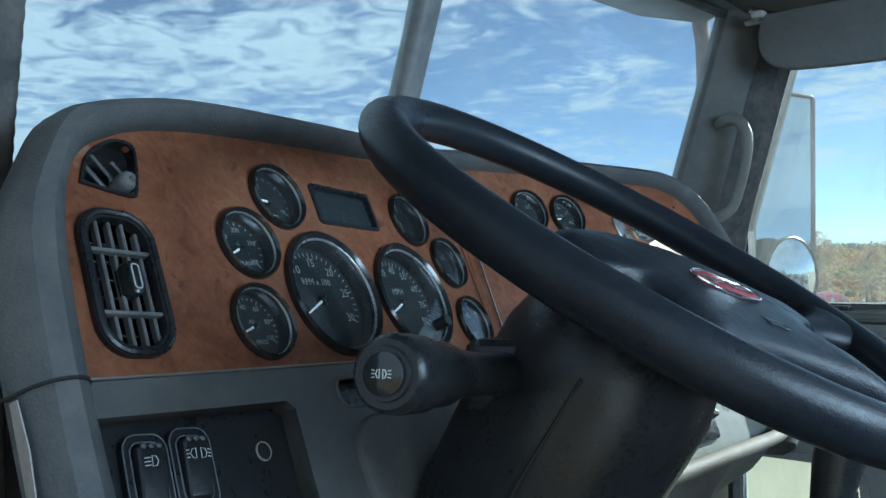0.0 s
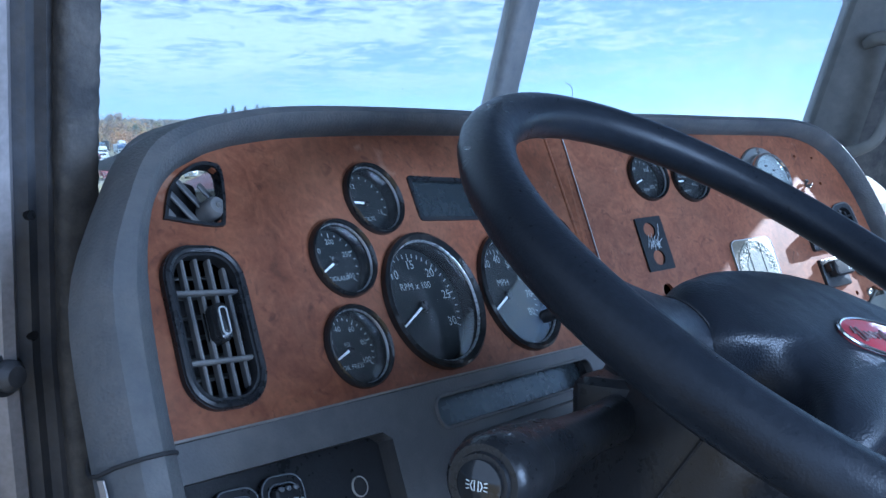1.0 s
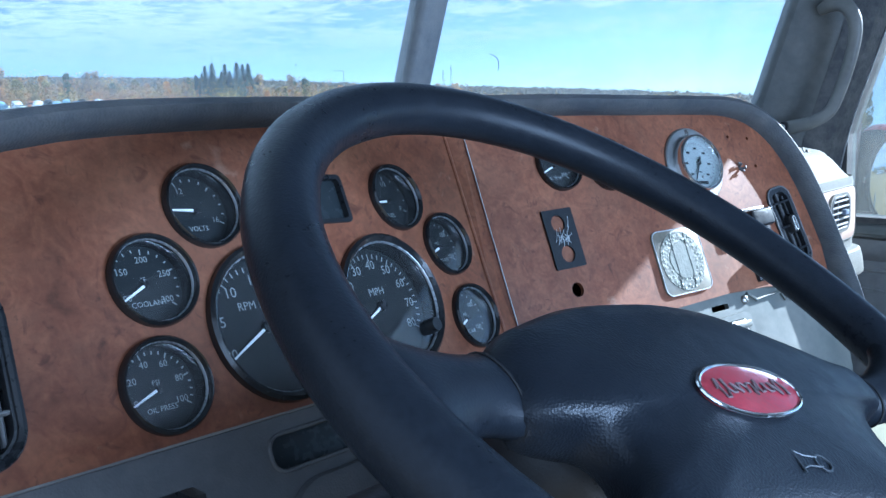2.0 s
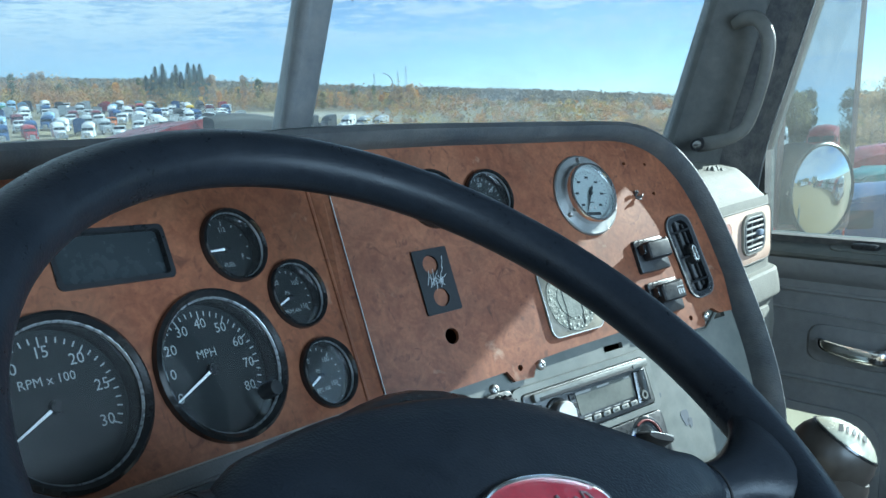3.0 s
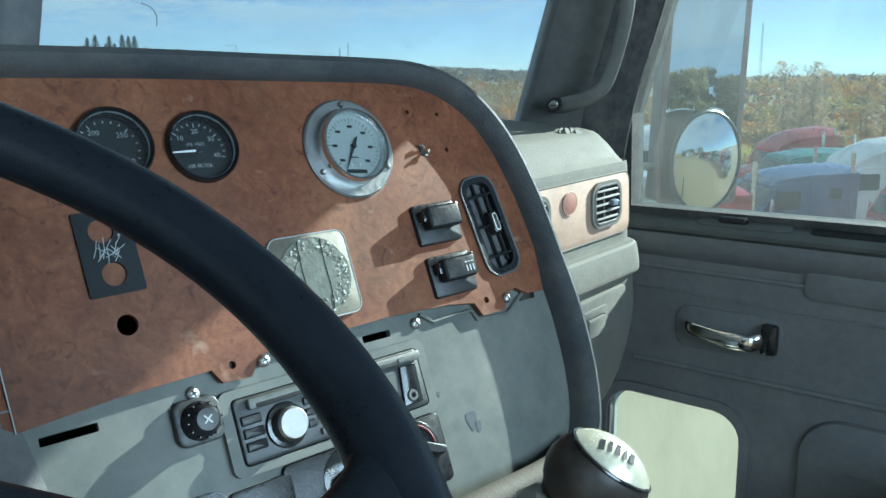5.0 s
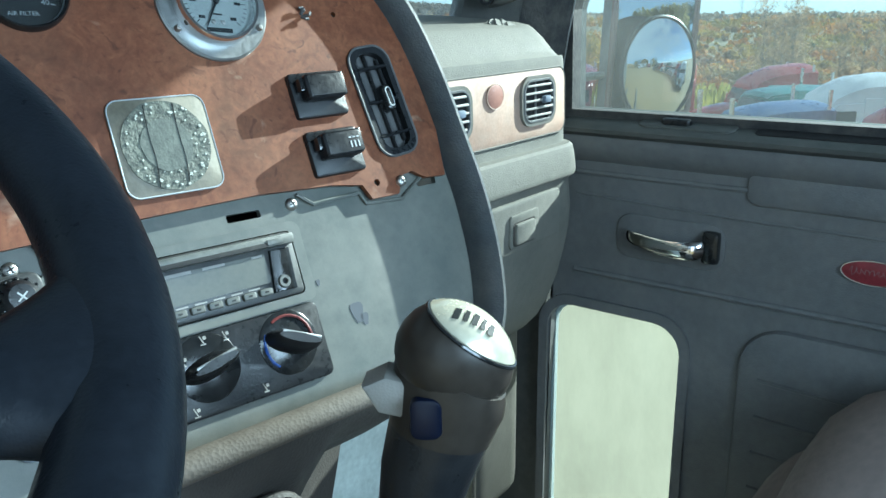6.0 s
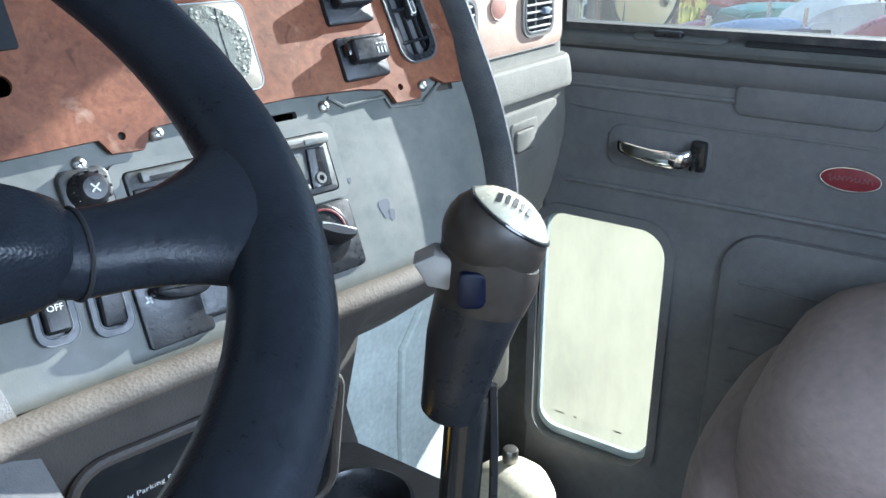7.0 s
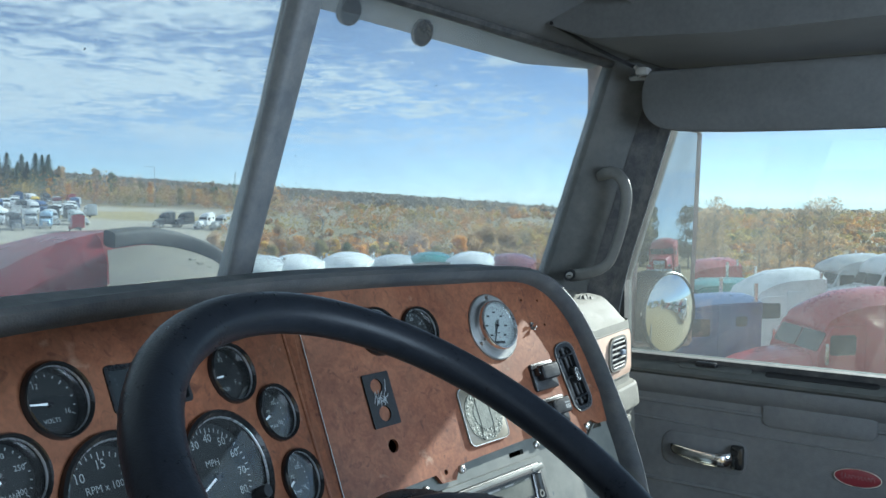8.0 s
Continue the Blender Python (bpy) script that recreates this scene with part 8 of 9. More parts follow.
# ---- gear lever, footwell and small cab things ----
def gear_lever():
    th = thing("gear_lever", (0.94, 0.13, FLOOR_Z), "gear lever with glossy brown knob, champagne cap, black grip", "gear lever")
    r1, r2 = Vector((0.55, -0.835, 0)), Vector((0.835, 0.55, 0))
    ROOTS[th.name] = ROOTS[th.name] @ Matrix.Translation(r1 * 0.010)

    def ring(c, a, b, tilt=0.0, n=28):
        c = Vector(c)
        return [c + r1 * a * math.cos(t) + r2 * b * math.sin(t) + Vector((0, 0, -tilt * a * math.cos(t))) for t in (2 * math.pi * k / n for k in range(n))]
    part("grip", loft(B(), [ring((0.943, 0.113, 2.268), 0.0165, 0.0165, 0.16), ring((0.943, 0.113, 2.271), 0.0185, 0.0185, 0.16), ring((0.945, 0.110, 2.29), 0.0204, 0.0196, 0.2), ring((0.949, 0.105, 2.32), 0.0242, 0.0222, 0.22), ring((0.953, 0.099, 2.3445), 0.0262, 0.0240, 0.25)]), BLACK, th, "black plastic grip with seam")
    # egg-shaped head, leaning to the driver, with a cap let into its crown
    long = (r1 - Vector((0, 0, 0.72))).normalized()
    side = r2.copy()
    nrm = side.cross(long).normalized()
    if nrm.z < 0:
        nrm = -nrm
    m = frame_m(Vector((0.955, 0.0905, 2.3865)), long, nrm.cross(long), nrm)

    def egg(t, f, k=1.0):
        x, y, z = math.cos(t) * math.sin(f), math.sin(t) * math.sin(f), math.cos(f)
        return m @ Vector((0.0318 * x * k, 0.0256 * y * k * (1 - 0.16 * x), 0.0275 * z * k))
    n = 28
    part("knob", loft(B(), [[egg(2 * math.pi * i / n, radians(f)) for i in range(n)] for f in (3, 15, 30, 45, 60, 75, 90, 105, 120, 135, 150)]), BRONZE, th, "glossy dark brown knob")
    part("knob_neck", loft(B(), [ring((0.953, 0.0985, 2.3445), 0.0265, 0.0243, 0.25), ring((0.954, 0.0965, 2.355), 0.0278, 0.0250, 0.32), ring((0.955, 0.0940, 2.366), 0.0286, 0.0254, 0.42), ring((0.955, 0.0925, 2.3745), 0.0282, 0.0250, 0.5), ring((0.955, 0.0910, 2.381), 0.0266, 0.0238, 0.55)]), BRONZE, th)
    part("knob_cap", loft(B(), [[egg(2 * math.pi * i / n, radians(f), 1.018) for i in range(n)] for f in (1, 12, 24, 36, 46, 54)] + [[egg(2 * math.pi * i / n, radians(56), 0.97) for i in range(n)]]), GOLD, th, "champagne plastic cap with worn print")
    for i, w in enumerate((0.0042, 0.0030, 0.0038, 0.0030, 0.0042)):
        x, y = -0.0140 + i * 0.0046, -0.010
        z = 0.0275 * math.sqrt(1 - (x / 0.0318) ** 2 - (y / 0.0256) ** 2) * 1.018 + 0.0003
        nn = Vector((x / 0.0318 ** 2, y / 0.0256 ** 2, z / 0.0275 ** 2)).normalized()
        mm = m @ frame_m((x, y, z), Vector((1, 0, -nn.x / nn.z)), Vector((0, 1, -nn.y / nn.z)), nn)
        part("cap_mark", bar(B(), mm, 0, 0, w * 0.8, 0.0076, 0.0003), DIAL, th)
    bm = B()
    sweep(bm, [egg(2 * math.pi * i / 40, radians(57), 1.004) for i in range(40)], circle(0.0011, 6), closed=True, up=nrm)
    part("cap_rim", bm, BLACK_GLOSS, th)
    # selector tab and splitter button on the near face
    f = frame_m((0.934, 0.121, 2.352), r1, (0, 0, 1), -r2)
    part("selector_tab", prism(B(), [(-0.034, 0.010), (-0.022, 0.016), (-0.004, 0.012), (0.0, 0.002), (-0.008, -0.008), (-0.026, -0.004)], f @ Matrix.Translation((0.025, 0.013, 0.010)), -0.016, 0.004, 0.003), GREY_L, th, "grey range selector tab")
    part("blue_button", prism(B(), rrect(0.016, 0.022, 0.005, 5), frame_m((0.9285, 0.0885, 2.363), r1, (0, 0, 1), -r2), -0.012, 0.0015, 0.002), BLUE, th, "dark blue splitter button")
    part("shaft", sweep(B(), smooth_path([(0.950, 0.105, 2.28), (0.945, 0.108, 2.20), (0.936, 0.112, 2.08), (0.925, 0.12, 1.90), (0.915, 0.13, FLOOR_Z)], 5), circle(0.0135, 16), up=Vector((1, 0, 0))), BLACK_GLOSS, th, "gloss black lever shaft")
    part("air_line", sweep(B(), smooth_path([(0.962, 0.094, 2.285), (0.962, 0.092, 2.20), (0.955, 0.094, 2.08), (0.945, 0.10, 1.90), (0.935, 0.11, FLOOR_Z)], 5), circle(0.0030, 8), up=Vector((1, 0, 0))), BLACK, th, "thin black air hose")


gear_lever()


def brake_panel():
    th = thing("brake_valve_panel", (0.90, 0.31, 2.15), "black parking brake panel with warning text and yellow knob", "control panel")
    f = frame_m((0.888, 0.262, 2.183), (0.976, -0.217, 0), (-0.04, -0.18, 0.98), (-0.213, -0.96, -0.185))
    part("panel_plate", prism(B(), rrect(0.195, 0.128, 0.022, 6), f, -0.006, 0.003, 0.002), BLACK_GLOSS, th)
    bm = B()
    sweep(bm, [f @ Vector((x, y, 0.002)) for x, y in rrect(0.199, 0.132, 0.024, 6)], circle(0.004, 8), closed=True, up=Vector((0, -1, 0.3)))
    part("panel_edge", bm, TAUPE_D, th)
    part("warning_text", letters(B(), "Apply Parking Brake Before Leaving Vehicle", at2(f, -0.020, 0.0330, 0.0034, 5), 0.0066), PRINT, th)
    k = at2(f, -0.045, -0.026, 0.003)
    part("brake_knob", prism(B(), rrect(0.036, 0.036, 0.007, 4), k, 0.0, 0.030, 0.006), YELLOW, th, "yellow square brake knob")


brake_panel()


def footwell():
    th = thing("heater_duct", (1.28, 0.46, FLOOR_Z), "pale grey-green moulded heater duct in the footwell", "duct")
    prof = rrect(0.235, 0.36, 0.035, 6, 1.300, 1.945)
    f = frame_m((0, 0.43, 0), (1, 0, 0), (0, 0, 1), (0, -1, 0))
    part("duct_shell", prism(B(), prof, f, -0.30, 0.012, 0.010), PALEPLASTIC, th)
    part("duct_rib", sweep(B(), [(1.29, 0.418, 1.80), (1.285, 0.416, 1.95), (1.292, 0.416, 2.06), (1.33, 0.416, 2.10)], circle(0.006, 8), up=Vector((0, 1, 0))), PALEPLASTIC, th)
    th = thing("knee_pad", (1.56, 0.50, 1.95), "taupe padded knee bolster below the glove box", "trim")
    bm = B()
    rbox(bm, (1.565, 0.50, 1.98), (0.135, 0.10, 0.30), 0.035, None, 4)
    part("pad", bm, KNEE, th)
    part("piping", sweep(B(), [(1.5005 + 0.0, 0.4495, 1.86), (1.5005, 0.4495, 2.10)], circle(0.003, 6), up=Vector((0, 1, 0))), TAUPE_D, th, "dark edge piping")
    # dark console side between the lever and the duct
    th = thing("centre_console", (1.05, 0.42, FLOOR_Z), "dark taupe console side under the dash", "console")
    bm = B()
    loft(bm, [[(1.00, 0.33, 2.22), (1.17, 0.36, 2.215), (1.175, 0.55, 2.20), (1.00, 0.55, 2.22)], [(1.02, 0.36, 2.05), (1.17, 0.40, 2.05), (1.175, 0.55, 2.05), (1.00, 0.55, 2.05)], [(1.02, 0.30, 1.90), (1.165, 0.34, 1.90), (1.175, 0.55, 1.90), (0.98, 0.55, 1.90)], [(1.02, 0.28, FLOOR_Z), (1.165, 0.32, FLOOR_Z), (1.175, 0.55, FLOOR_Z), (0.98, 0.55, FLOOR_Z)]])
    part("console_body", bm, TAUPE_D, th)
    th = thing("cup_holder", (1.07, 0.30, FLOOR_Z), "black open cup holder on the console", "cup holder")
    part("cup", lathe(B(), [(0.040, -0.08), (0.044, 0.0), (0.048, 0.006), (0.052, 0.004), (0.052, -0.09), (0.0, -0.09)], frame_m((1.065, 0.290, 2.035), (1, 0, 0), (0, 1, 0), (0, 0, 1)), 30), BLACK, th)
    part("holder_tray", holed(B(), rrect(0.150, 0.150, 0.018, 5, 1.068, 0.300), [circle(0.046, 28, 1.065, 0.290)], frame_m((0, 0, 2.028), (1, 0, 0), (0, 1, 0), (0, 0, 1)), -0.02, 0.004), TAUPE_D, th, "dark taupe moulded tray")
    part("tray_post", rbox(B(), (1.075, 0.335, 1.73), (0.07, 0.06, 0.56), 0.008), TAUPE_D, th)
    # cream plastic dome standing on the floor by the door
    th = thing("plastic_jug", (1.60, 0.43, FLOOR_Z), "stained cream plastic jug with a small cap", "jug")
    f = frame_m((1.605, 0.435, FLOOR_Z), (1, 0, 0), (0, 1, 0), (0, 0, 1))
    part("jug_body", lathe(B(), [(0, 0), (0.070, 0), (0.079, 0.01), (0.081, 0.15), (0.077, 0.185), (0.064, 0.214), (0.042, 0.233), (0.016, 0.241), (0, 0.242)], f, 32), CREAM, th)
    part("jug_cap", lathe(B(), [(0, 0.266), (0.012, 0.265), (0.014, 0.262), (0.014, 0.24)], f @ Matrix.Translation((0.012, 0.01, 0)), 16), STEEL, th)


CREAM = material("stained_cream_plastic", (0.62, 0.58, 0.46), 0.45, 0, 0.2, 16, 0.1, 100, 0.3, (0.45, 0.33, 0.18))
footwell()


def visor():
    th = thing("sun_visor", (1.69, 0.2, 2.95), "grey cloth sun visor folded down over the side window", "sun visor")
    f = frame_m((1.632, 0.0, 0), (0, -1, 0), (0, 0, 1), (-1, 0, 0))
    pts = [(p.x, p.y) for p in smooth_path([(-0.368, 2.940, 0), (-0.378, 2.905, 0), (-0.372, 2.865, 0), (-0.342, 2.839, 0), (-0.28, 2.831, 0), (-0.14, 2.827, 0), (0.10, 2.827, 0), (0.30, 2.830, 0), (0.33, 2.857, 0), (0.335, 2.940, 0)], 4)]
    part("visor_blade", prism(B(), pts, f, -0.010, 0.010, 0.006), HEADLINER, th)
    part("pivot_rod", sweep(B(), smooth_path([(1.62, 0.39, 2.95), (1.628, 0.375, 2.936), (1.632, 0.35, 2.928), (1.632, -0.30, 2.928)], 4), circle(0.004, 8), up=Vector((0, 0, 1))), STEEL, th)
    part("pivot_bracket", rbox(B(), (1.625, 0.375, 2.940), (0.030, 0.022, 0.014), 0.005), GREY_L, th, "pale plastic pivot bracket")
    # overhead shelf edge with its dark joint
    bm = B()
    loft(bm, [[(x, 0.44, 2.985), (x, 0.36, 2.955), (x, 0.16, 2.945), (x, -0.4, 2.95), (x, -0.4, 3.03), (x, 0.44, 3.05)] for x in (1.36, 1.55, 1.75)])
    solid("overhead_panel", bm, HEADLINER, "grey cloth overhead panel beside the header", "trim", "structure")
    bm = B()
    sweep(bm, [(1.358, 0.43, 2.985), (1.50, 0.415, 2.966), (1.645, 0.395, 2.950)], circle(0.003, 6))
    solid("overhead_joint", bm, DARK, "dark joint between the overhead panels", "trim", "structure")


visor()


def outside_visor():
    """Painted sun shade over the windshield, with two round marker lamps hanging at its edge."""
    th = thing("roof_visor", (1.3, 0.62, 3.0), "grey metal sun visor over the windshield outside", "sun visor")
    d = (AR_HI - POST_HI)
    bm = B()
    loft(bm, [[POST_HI + Vector((0.03, 0.03, 0.03)), POST_HI + Vector((0.03, 0.03, 0.022)), POST_HI + Vector((0.03, 0.10, -0.012)), POST_HI + Vector((0.03, 0.10, -0.005))],
              [POST_HI + d * 0.80 + Vector((0, 0.03, 0.03)), POST_HI + d * 0.80 + Vector((0, 0.03, 0.022)), POST_HI + d * 0.80 + Vector((0, 0.09, -0.016)), POST_HI + d * 0.80 + Vector((0, 0.09, -0.008))],
              [AR_HI + Vector((0.04, 0.02, 0.02)), AR_HI + Vector((0.04, 0.02, 0.012)), AR_HI + Vector((0.04, 0.06, 0.0)), AR_HI + Vector((0.04, 0.06, 0.006))]])
    part("shade_plate", bm, CABPAINT, th)
    for c in ((1.0262, 0.5605, 2.9563), (1.1645, 0.5390, 2.9486)):
        f = frame_m(c, d, (0, -0.32, 0.95), (-0.16, -0.94, -0.30))
        part("marker_disc", lathe(B(), [(0, 0.004), (0.017, 0.004), (0.0195, 0.002), (0.0195, -0.004), (0, -0.004)], f, 32), BLACK, th, "dark round disc")


outside_visor()


def mirrors():
    th = thing("side_mirror", (2.08, 0.46, 2.40), "tall flat side mirror on a steel bracket", "mirror")
    f = frame_m((2.196, 0.512, 2.622), (0.866, -0.5, 0), (0, 0, 1), (-0.5, -0.866, 0)) @ Matrix.Rotation(radians(-4), 4, "Z") @ Matrix.Rotation(radians(-2.2), 4, "X")
    part("mirror_housing", prism(B(), rrect(0.188, 0.54, 0.012, 4), f, -0.035, 0.0, 0.004), TRUCK_DULL, th, "thin dark metal housing")
    part("mirror_pane", prism(B(), rrect(0.180, 0.532, 0.008, 4), f, 0.0, 0.003), MIRROR, th, "flat mirror glass", flat=True)
    part("mirror_frame", sweep(B(), [f @ Vector((x, y, 0.002)) for x, y in rrect(0.186, 0.538, 0.012, 4)], circle(0.0065, 8), closed=True, up=Vector((0, -1, 0))), MIRROR_EDGE, th, "brown-grey edge frame")
    part("bracket_tube", sweep(B(), smooth_path([(1.83, 0.56, 3.03), (2.00, 0.63, 3.04), (2.075, 0.655, 3.02), (2.092, 0.66, 2.96), (2.09, 0.66, 2.80), (2.08, 0.655, 2.45), (2.06, 0.645, 2.33), (1.83, 0.56, 2.30)], 4), circle(0.019, 12), up=Vector((0, 1, 0))), MIRROR_EDGE, th, "bent red-brown bracket tube")
    part("bracket_strut", sweep(B(), [(2.09, 0.655, 2.75), (2.15, 0.56, 2.75)], circle(0.008, 8), up=Vector((0, 0, 1))), STEEL, th)
    th = thing("convex_mirror", (2.188, 0.50, 2.33), "round convex mirror with dark rim below the tall one", "mirror")
    f = frame_m((2.150, 0.482, 2.436), (0.945, -0.325, 0), (0, 0, 1), (-0.325, -0.945, 0.03))
    part("convex_pane", lathe(B(), [(0, 0.016), (0.03, 0.0145), (0.06, 0.0100), (0.085, 0.004), (0.096, 0.0)], f, 44), MIRROR, th, "bulging mirror glass")
    part("convex_rim", lathe(B(), [(0.0945, -0.006), (0.0945, 0.002), (0.0975, 0.0035), (0.1005, 0.001), (0.1010, -0.005), (0.07, -0.016), (0.0, -0.020)], f, 44), BLACK, th)
    part("mirror_arm", sweep(B(), [(2.152, 0.492, 2.436), (2.08, 0.64, 2.42)], circle(0.008, 8), up=Vector((1, 0, 0))), STEEL, th)


mirrors()


def left_jamb():
    """Painted door jamb with rubber seal, striker and screws, and the front end of the open door."""
    bm = B()
    rings = []
    for z, dy in ((FLOOR_Z, 0.02), (2.30, 0.02), (2.50, 0.015), (2.62, -0.01), (2.75, -0.045), (2.90, -0.10), (3.04, -0.15)):
        rings.append([(x, y + dy, z) for x, y in ((0.236, 0.408), (0.242, 0.398), (0.252, 0.391), (0.259, 0.393), (0.263, 0.402), (0.264, 0.46), (0.236, 0.50))])
    loft(bm, rings)
    solid("door_jamb", bm, CABPAINT, "scuffed grey painted jamb of the open doorway", "door frame", "structure")
    bm = B()
    path = [(0.2945, 0.398 + dy, z) for z, dy in ((FLOOR_Z, 0.02), (2.30, 0.02), (2.50, 0.015), (2.62, -0.01), (2.75, -0.045), (2.90, -0.10), (3.02, -0.145))]
    k = []
    for i in range(len(path) - 1):
        n = 24
        for j in range(n):
            p = lerp(path[i], path[i + 1], j / n)
            k.append(p)
    sweep(bm, k, rrect(0.023, 0.018, 0.006, 3), up=Vector((0, 1, 0)), scales=[1.0 if i % 2 else 0.95 for i in range(len(k))])
    solid("door_seal", bm, RUBBER, "ribbed black rubber door seal", "seal", "structure")
    bm = B()
    loft(bm, [[(x, y + dy, z) for x, y in ((0.2635, 0.404), (0.2700, 0.401), (0.2755, 0.405), (0.2800, 0.400), (0.3080, 0.408), (0.3080, 0.46), (0.2635, 0.46))] for z, dy in ((FLOOR_Z, 0.02), (2.30, 0.02), (2.50, 0.015), (2.62, -0.01), (2.75, -0.045), (2.90, -0.10), (3.02, -0.145))])
    solid("seal_channel", bm, CHANNEL, "dark channel that holds the door seal", "trim", "structure")
    # kick panel that closes the corner between the jamb and the dashboard's flank
    bm = B()
    loft(bm, [[(x, y, z) for x, y in ((0.300, 0.436), (0.372, 0.470), (0.372, 0.486), (0.300, 0.486))] for z in (FLOOR_Z, 2.30, 2.45, 2.578)])
    solid("kick_panel", bm, RIM, "charcoal kick panel between door seal and dashboard", "panel", "structure")
    th = thing("door_striker", (0.215, 0.385, 2.49), "rounded steel striker bolt on the jamb", "bolt")
    f = frame_m((0.2515, 0.407, 2.497), (0.9, 0.4, 0), (0, 0, 1), (0.4, -0.9, 0))
    part("bolt_head", lathe(B(), [(0, 0.012), (0.006, 0.011), (0.009, 0.007), (0.009, 0.0)], f, 20), CHANNEL, th)
    part("bolt_washer", lathe(B(), [(0.008, 0.002), (0.012, 0.002), (0.012, -0.002)], f, 20), CHANNEL, th)
    for z, r in ((2.585, 0.0028), (2.515, 0.003), (2.37, 0.0045)):
        t2 = thing("jamb_screw", (0.25, 0.385, z), "small dark jamb screw", "screw", "jamb screws")
        part("screw_head", lathe(B(), [(0, 0.002), (r, 0.0015), (r, -0.002)], frame_m((0.2705, 0.402 + (-0.004 if z > 2.55 else 0.012), z), (0.9, 0.4, 0), (0, 0, 1), (0.4, -0.9, 0)), 12), BLACK, t2)
    # open driver's door, swung out past the jamb
    th = thing("door_2", (0.19, 0.42, FLOOR_Z), "open driver's door, grey vinyl card, dark window", "door", kind="structure")
    f = frame_m((0.240, 0.405, 0), (-0.97, 0.10, 0), (0, 0, 1), (0.10, -0.97, 0)) @ Matrix.Translation((0, 0, 0))
    part("door_card", prism(B(), [(0.006, FLOOR_Z), (0.9, FLOOR_Z), (0.9, 2.47), (0.006, 2.512)], f, -0.06, 0.0, 0.01), GREY, th)
    part("window_frame", holed(B(), [(0.002, 2.512), (0.9, 2.47), (0.9, 3.0), (0.12, 3.0)], [[(0.012, 2.522), (0.86, 2.50), (0.86, 2.96), (0.135, 2.96)]], f, -0.05, -0.01), CABPAINT, th)
    g = part("window_pane", prism(B(), [(0.008, 2.516), (0.87, 2.49), (0.87, 2.97), (0.13, 2.97)], f, -0.024, -0.020), GLASS_DOOR, th)
    g.visible_shadow = False


left_jamb()


def windshield_sticker():
    th = thing("window_sticker", (0.38, 0.52, 2.65), "pale printed sticker in the windshield corner", "sticker")
    n = (AL_HI - AL_LO).cross(POST_LO - AL_LO).normalized()
    if n.y > 0:
        n = -n
    u = (POST_LO - AL_LO).normalized()
    f = frame_m(lerp(AL_LO, AL_HI, 0.215) + u * 0.028 + n * 0.003, u, n.cross(u), n)
    part("sticker_film", prism(B(), rrect(0.052, 0.030, 0.001, 2), f, 0, 0.0006), STICKER, th, flat=True)
    bm = B()
    for y, w, h in ((0.009, 0.038, 0.003), (0.003, 0.022, 0.0025), (-0.004, 0.040, 0.0042), (-0.010, 0.036, 0.0012)):
        bar(bm, f, -0.002, y, w, h, 0.001)
    part("sticker_print", bm, STICKER_INK, th)


STICKER_INK = material("sticker_ink", (0.09, 0.10, 0.11), 0.6, 0, 0.08, 60)
STICKER = material("sticker_film_pale", (0.20, 0.225, 0.24), 0.6, 0, 0.08, 60)
windshield_sticker()


def windshield_scratch():
    """Fine curved scratch in the passenger pane beside the centre post."""
    th = thing("windshield_scratch", (1.05, 0.70, 2.67), "fine pale curved scratch in the windshield", "scratch")
    t = (1.052 - POST_LO.x) / (AR_LO.x - POST_LO.x)

    def at(dx, z):
        k = (z - 2.605) / 0.385
        p = lerp(lerp(POST_LO, POST_HI, k), lerp(AR_LO, AR_HI, k), t + dx / 0.62)
        return Vector((p.x, p.y - 0.002, z))
    part("scratch_line", sweep(B(), smooth_path([at(-0.008, 2.688), at(-0.001, 2.686), at(0.005, 2.681), at(0.008, 2.674), at(0.0085, 2.667)], 4), circle(0.0006, 5)), PRINT_GREY, th)


windshield_scratch()


PILLAR_WORN = leather("scuffed_trim", (0.13, 0.125, 0.12), 0.6, 500, 0.2, 0.3)


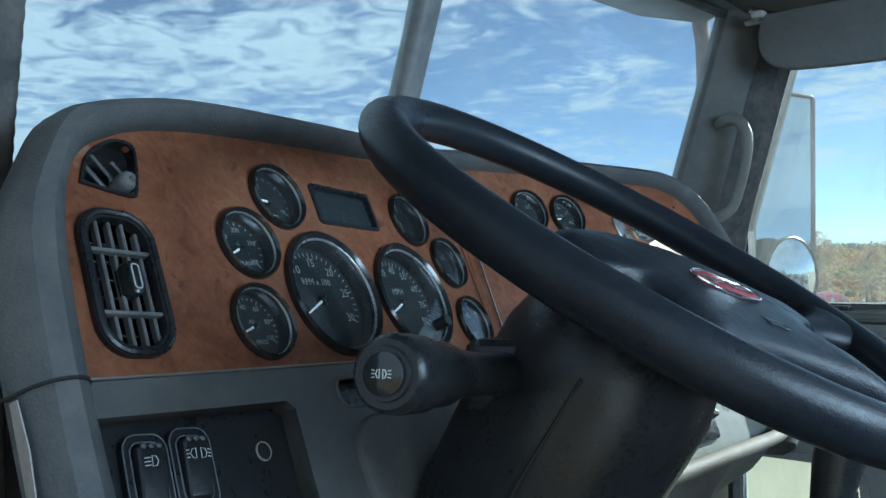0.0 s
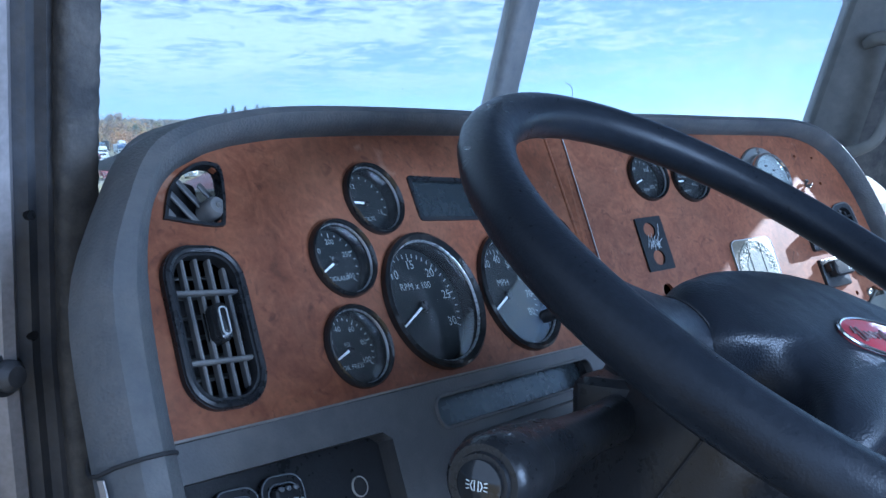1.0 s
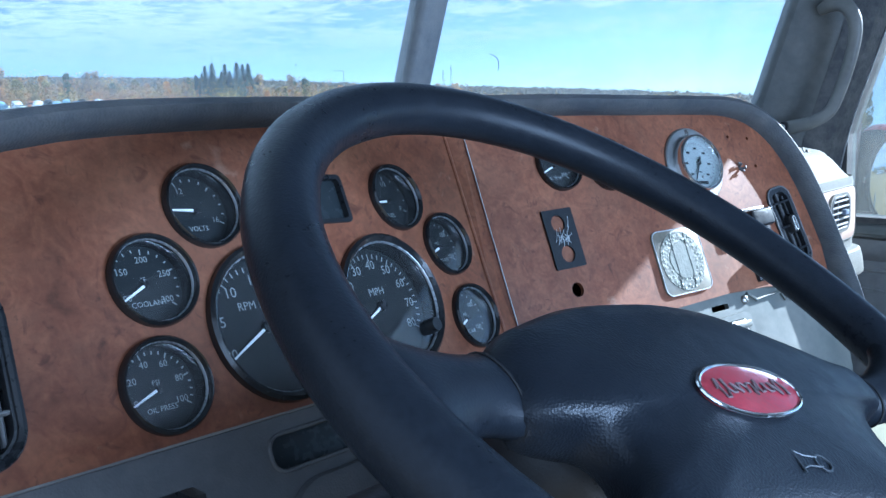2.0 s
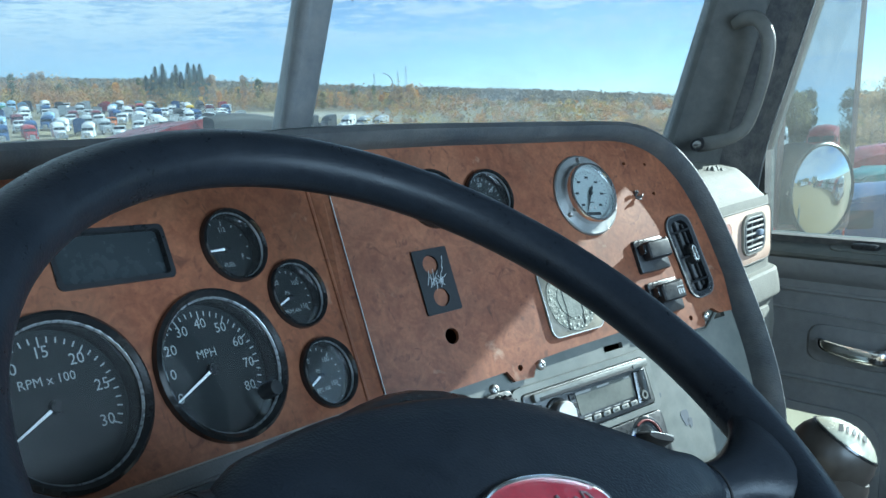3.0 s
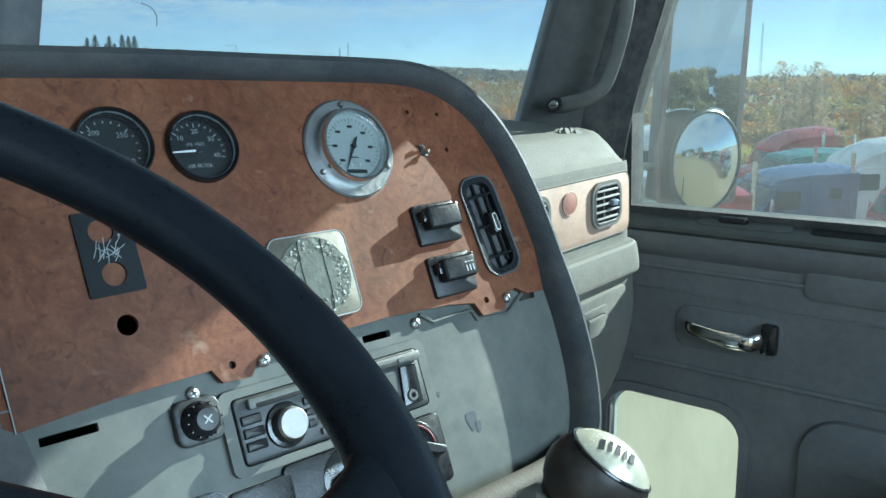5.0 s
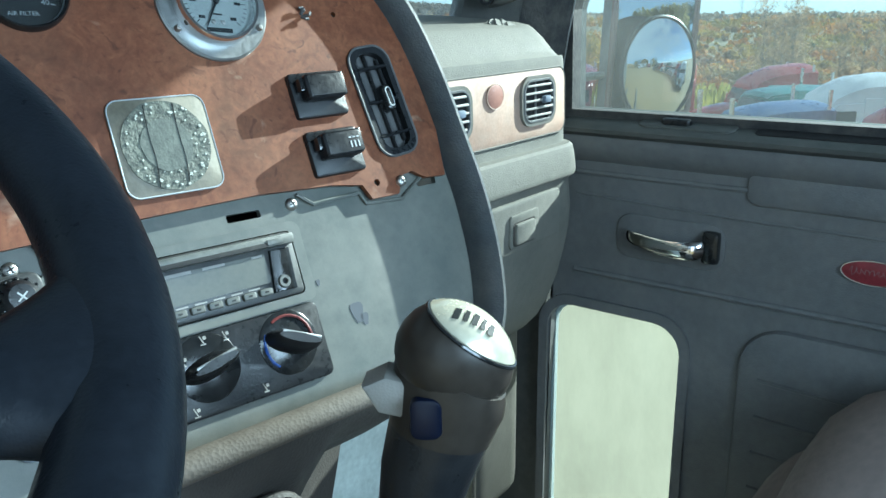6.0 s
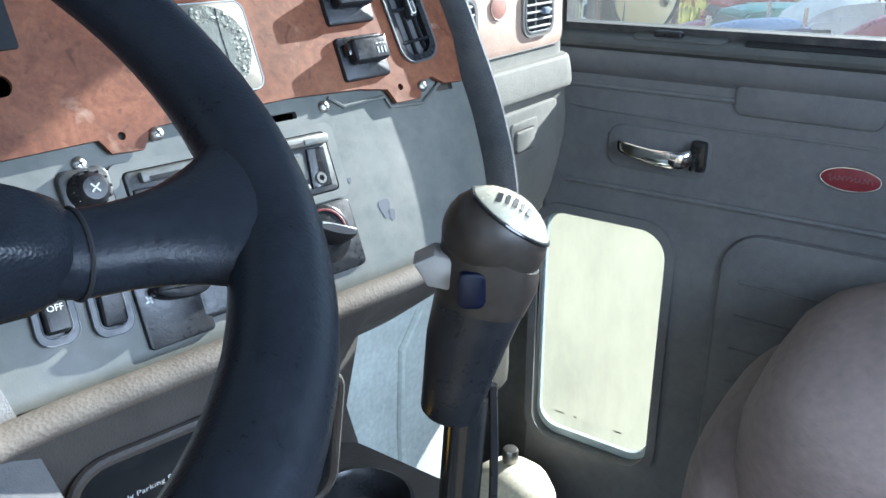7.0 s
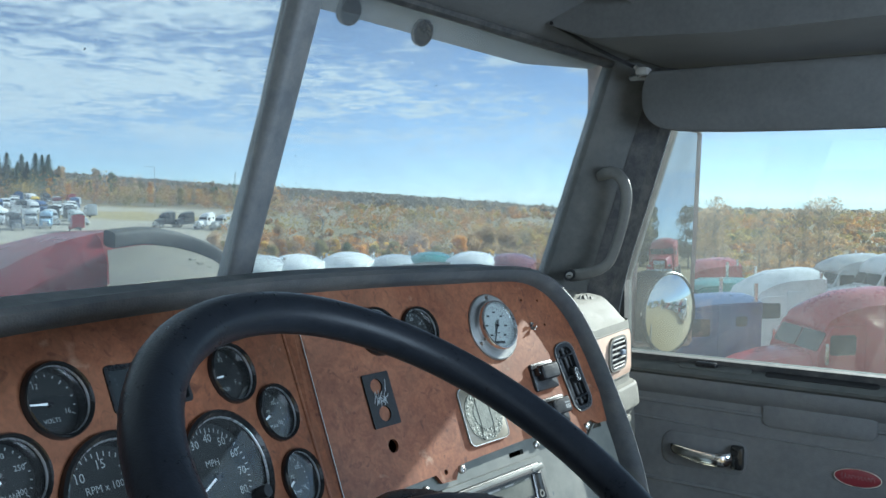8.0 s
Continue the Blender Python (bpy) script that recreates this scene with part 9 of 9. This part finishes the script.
def hood_wear():
    """Joint across the foot of the padded hood and the scuffed edge of the trim below it."""
    t = (on(PL, -0.481, -0.024) - on(PL, -0.490, -0.10)).normalized()
    nrm = Vector((PL[0][2], PL[1][2], PL[2][2]))
    out = t.cross(nrm).normalized() * -1
    c = on(PL, -0.4822, -0.030)
    prof = [(-0.004, -0.006), (-0.002, 0.006), (0.003, 0.0165), (0.011, 0.0215), (0.020, 0.0185), (0.026, 0.009), (0.0295, -0.006)]
    path = [c + out * a * 1.15 + nrm * b for a, b in prof]
    path += [path[-1] + Vector((0.55, 1, 0)) * k + out * 0.005 for k in (0.03, 0.09, 0.16)]
    part("hood_joint", sweep(B(), smooth_path(path, 3), circle(0.0011, 5), up=t), DARK, dash)
    edge = smooth_path([on(PL, u, v, 0.0006) for u, v in ((-0.478, -0.0245), (-0.40, -0.0330), (-0.31, -0.0420), (-0.23, -0.0505), (-0.15, -0.0590), (-0.06, -0.0685), (-0.008, -0.0742))], 3)
    part("veneer_edge", sweep(B(), edge, circle(0.0008, 5), up=nrm), PILLAR_WORN, dash, "chipped pale veneer edge")


    # paint rubbed through beside the door
    side = [c + out * (0.0285 * 1.15 + 0.0012) + nrm * b - t * v + Vector((0.55, 1, 0)) * w for b, v, w in ((0.006, 0.004, 0), (-0.002, 0.004, 0.004), (-0.003, 0.03, 0.005), (-0.001, 0.052, 0.003), (-0.004, 0.075, 0.004), (0.002, 0.102, 0.001), (0.008, 0.094, 0), (0.005, 0.06, 0), (0.008, 0.028, 0))]
    bm = B()
    loft(bm, [side, [p + out * 0.0008 for p in side]])
    part("worn_patch", bm, BARE_TRIM, dash, "pale patch where the coating has rubbed off", flat=True)


BARE_TRIM = material("bare_trim", (0.24, 0.225, 0.215), 0.7, 0, 0.2, 40, 0.2, 200)
hood_wear()


def pillar_edge():
    """Dark rubber-faced strip on the pillar's door side."""
    rings = []
    for z, yw, yd in ((2.40, 0.628, 0.467), (2.56, 0.576, 0.441), (2.70, 0.531, 0.400), (2.86, 0.479, 0.353), (2.955, 0.448, 0.325)):
        mid = ((yw + yd) / 2 - 0.002)
        a = Vector((1.682, mid, z)).lerp(Vector((1.712, yd + 0.020, z)), 0.22)
        rings.append([a + Vector((-0.001, -0.001, 0)), a + Vector((0.001, -0.005, 0)), Vector((1.712, yd + 0.0145, z)), Vector((1.741, yd + 0.004, z)), Vector((1.744, yd + 0.014, z)), Vector((1.714, yd + 0.026, z))])
    solid("pillar_edge_strip", loft(B(), rings), RUBBER, "dark rubber strip along the pillar's door edge", "trim", "structure")
    line = [Vector((1.7445, yd + 0.003, z)) for z, yd in ((2.42, 0.464), (2.56, 0.441), (2.70, 0.400), (2.86, 0.353), (2.94, 0.330))]
    solid("pillar_bead", sweep(B(), smooth_path(line, 4), circle(0.0013, 6), up=Vector((0, 1, 0))), RING, "thin bright bead along the door edge", "trim", "structure")


pillar_edge()


def glass_specks():
    """Dried bug specks and grit on the windshield panes."""
    rnd = random.Random(9)
    for name, a_lo, a_hi in (("window_1", AR_LO, AR_HI), ("window_2", AL_LO, AL_HI)):
        th = bpy.data.objects[name]
        n = (a_hi - a_lo).cross(POST_LO - a_lo).normalized()
        if n.y > 0:
            n = -n
        for k in range(26):
            s, t = rnd.uniform(0.04, 0.96), rnd.uniform(0.10, 0.97)
            p = lerp(lerp(POST_LO, a_lo, s), lerp(POST_HI, a_hi, s), t) + n * 0.0012
            r = rnd.choice((0.0004, 0.0005, 0.0007, 0.0010))
            f = frame_m(p, (1, 0, 0), n.cross(Vector((1, 0, 0))), n)
            a0 = rnd.uniform(0, 3)
            part("bug_speck", prism(B(), [(r * math.cos(a) * (1 + 0.4 * math.sin(2 * a + a0)), r * math.sin(a) * rnd.uniform(0.8, 1.8)) for a in (1.0472 * i for i in range(6))], f, 0, 0.0004), rnd.choice((DARK, DARK, STICKER)), th)


glass_specks()


def chassis():
    """Frame rails, front axle and step that carry the cab."""
    th = thing("cab_chassis", (1.1, 0.0, 0.0), "dusty black chassis with front wheels under the cab", "chassis", cab=False)
    for x in (0.69, 1.53):
        part("rail", rbox(B(), (x, -1.2, 1.0), (0.09, 6.6, 0.28), 0.01), CHASSIS, th)
    part("cab_mount", rbox(B(), (1.11, -0.3, 1.20), (1.2, 1.4, 0.22), 0.02), CHASSIS, th)
    part("axle", lathe(B(), [(0, -1.0), (0.06, -1.0), (0.06, 1.0), (0, 1.0)], frame_m((1.11, 1.35, 0.53), (0, 1, 0), (0, 0, 1), (1, 0, 0)), 14), CHASSIS, th)
    part("axle_post", rbox(B(), (1.11, 1.35, 0.75), (0.9, 0.10, 0.36), 0.02), CHASSIS, th)
    part("nose_block", rbox(B(), (1.20, 2.45, 1.55), (0.8, 1.1, 1.0), 0.05), CHASSIS, th, "dark engine block")
    for s in (-1, 1):
        f = frame_m((1.11 + s * 1.02, 1.35, 0.53), (0, 1, 0), (0, 0, 1), (s, 0, 0))
        w = part("wheel", lathe(B(), [(0.28, -0.15), (0.48, -0.15), (0.53, -0.10), (0.53, 0.10), (0.48, 0.15), (0.28, 0.15)], f, 28), TYRE, th)
        part("hub", lathe(B(), [(0, 0.12), (0.09, 0.12), (0.11, 0.05), (0.27, 0.06), (0.29, 0.13), (0.30, 0.0)], f, 24), TRUCK_METAL, w)


chassis()
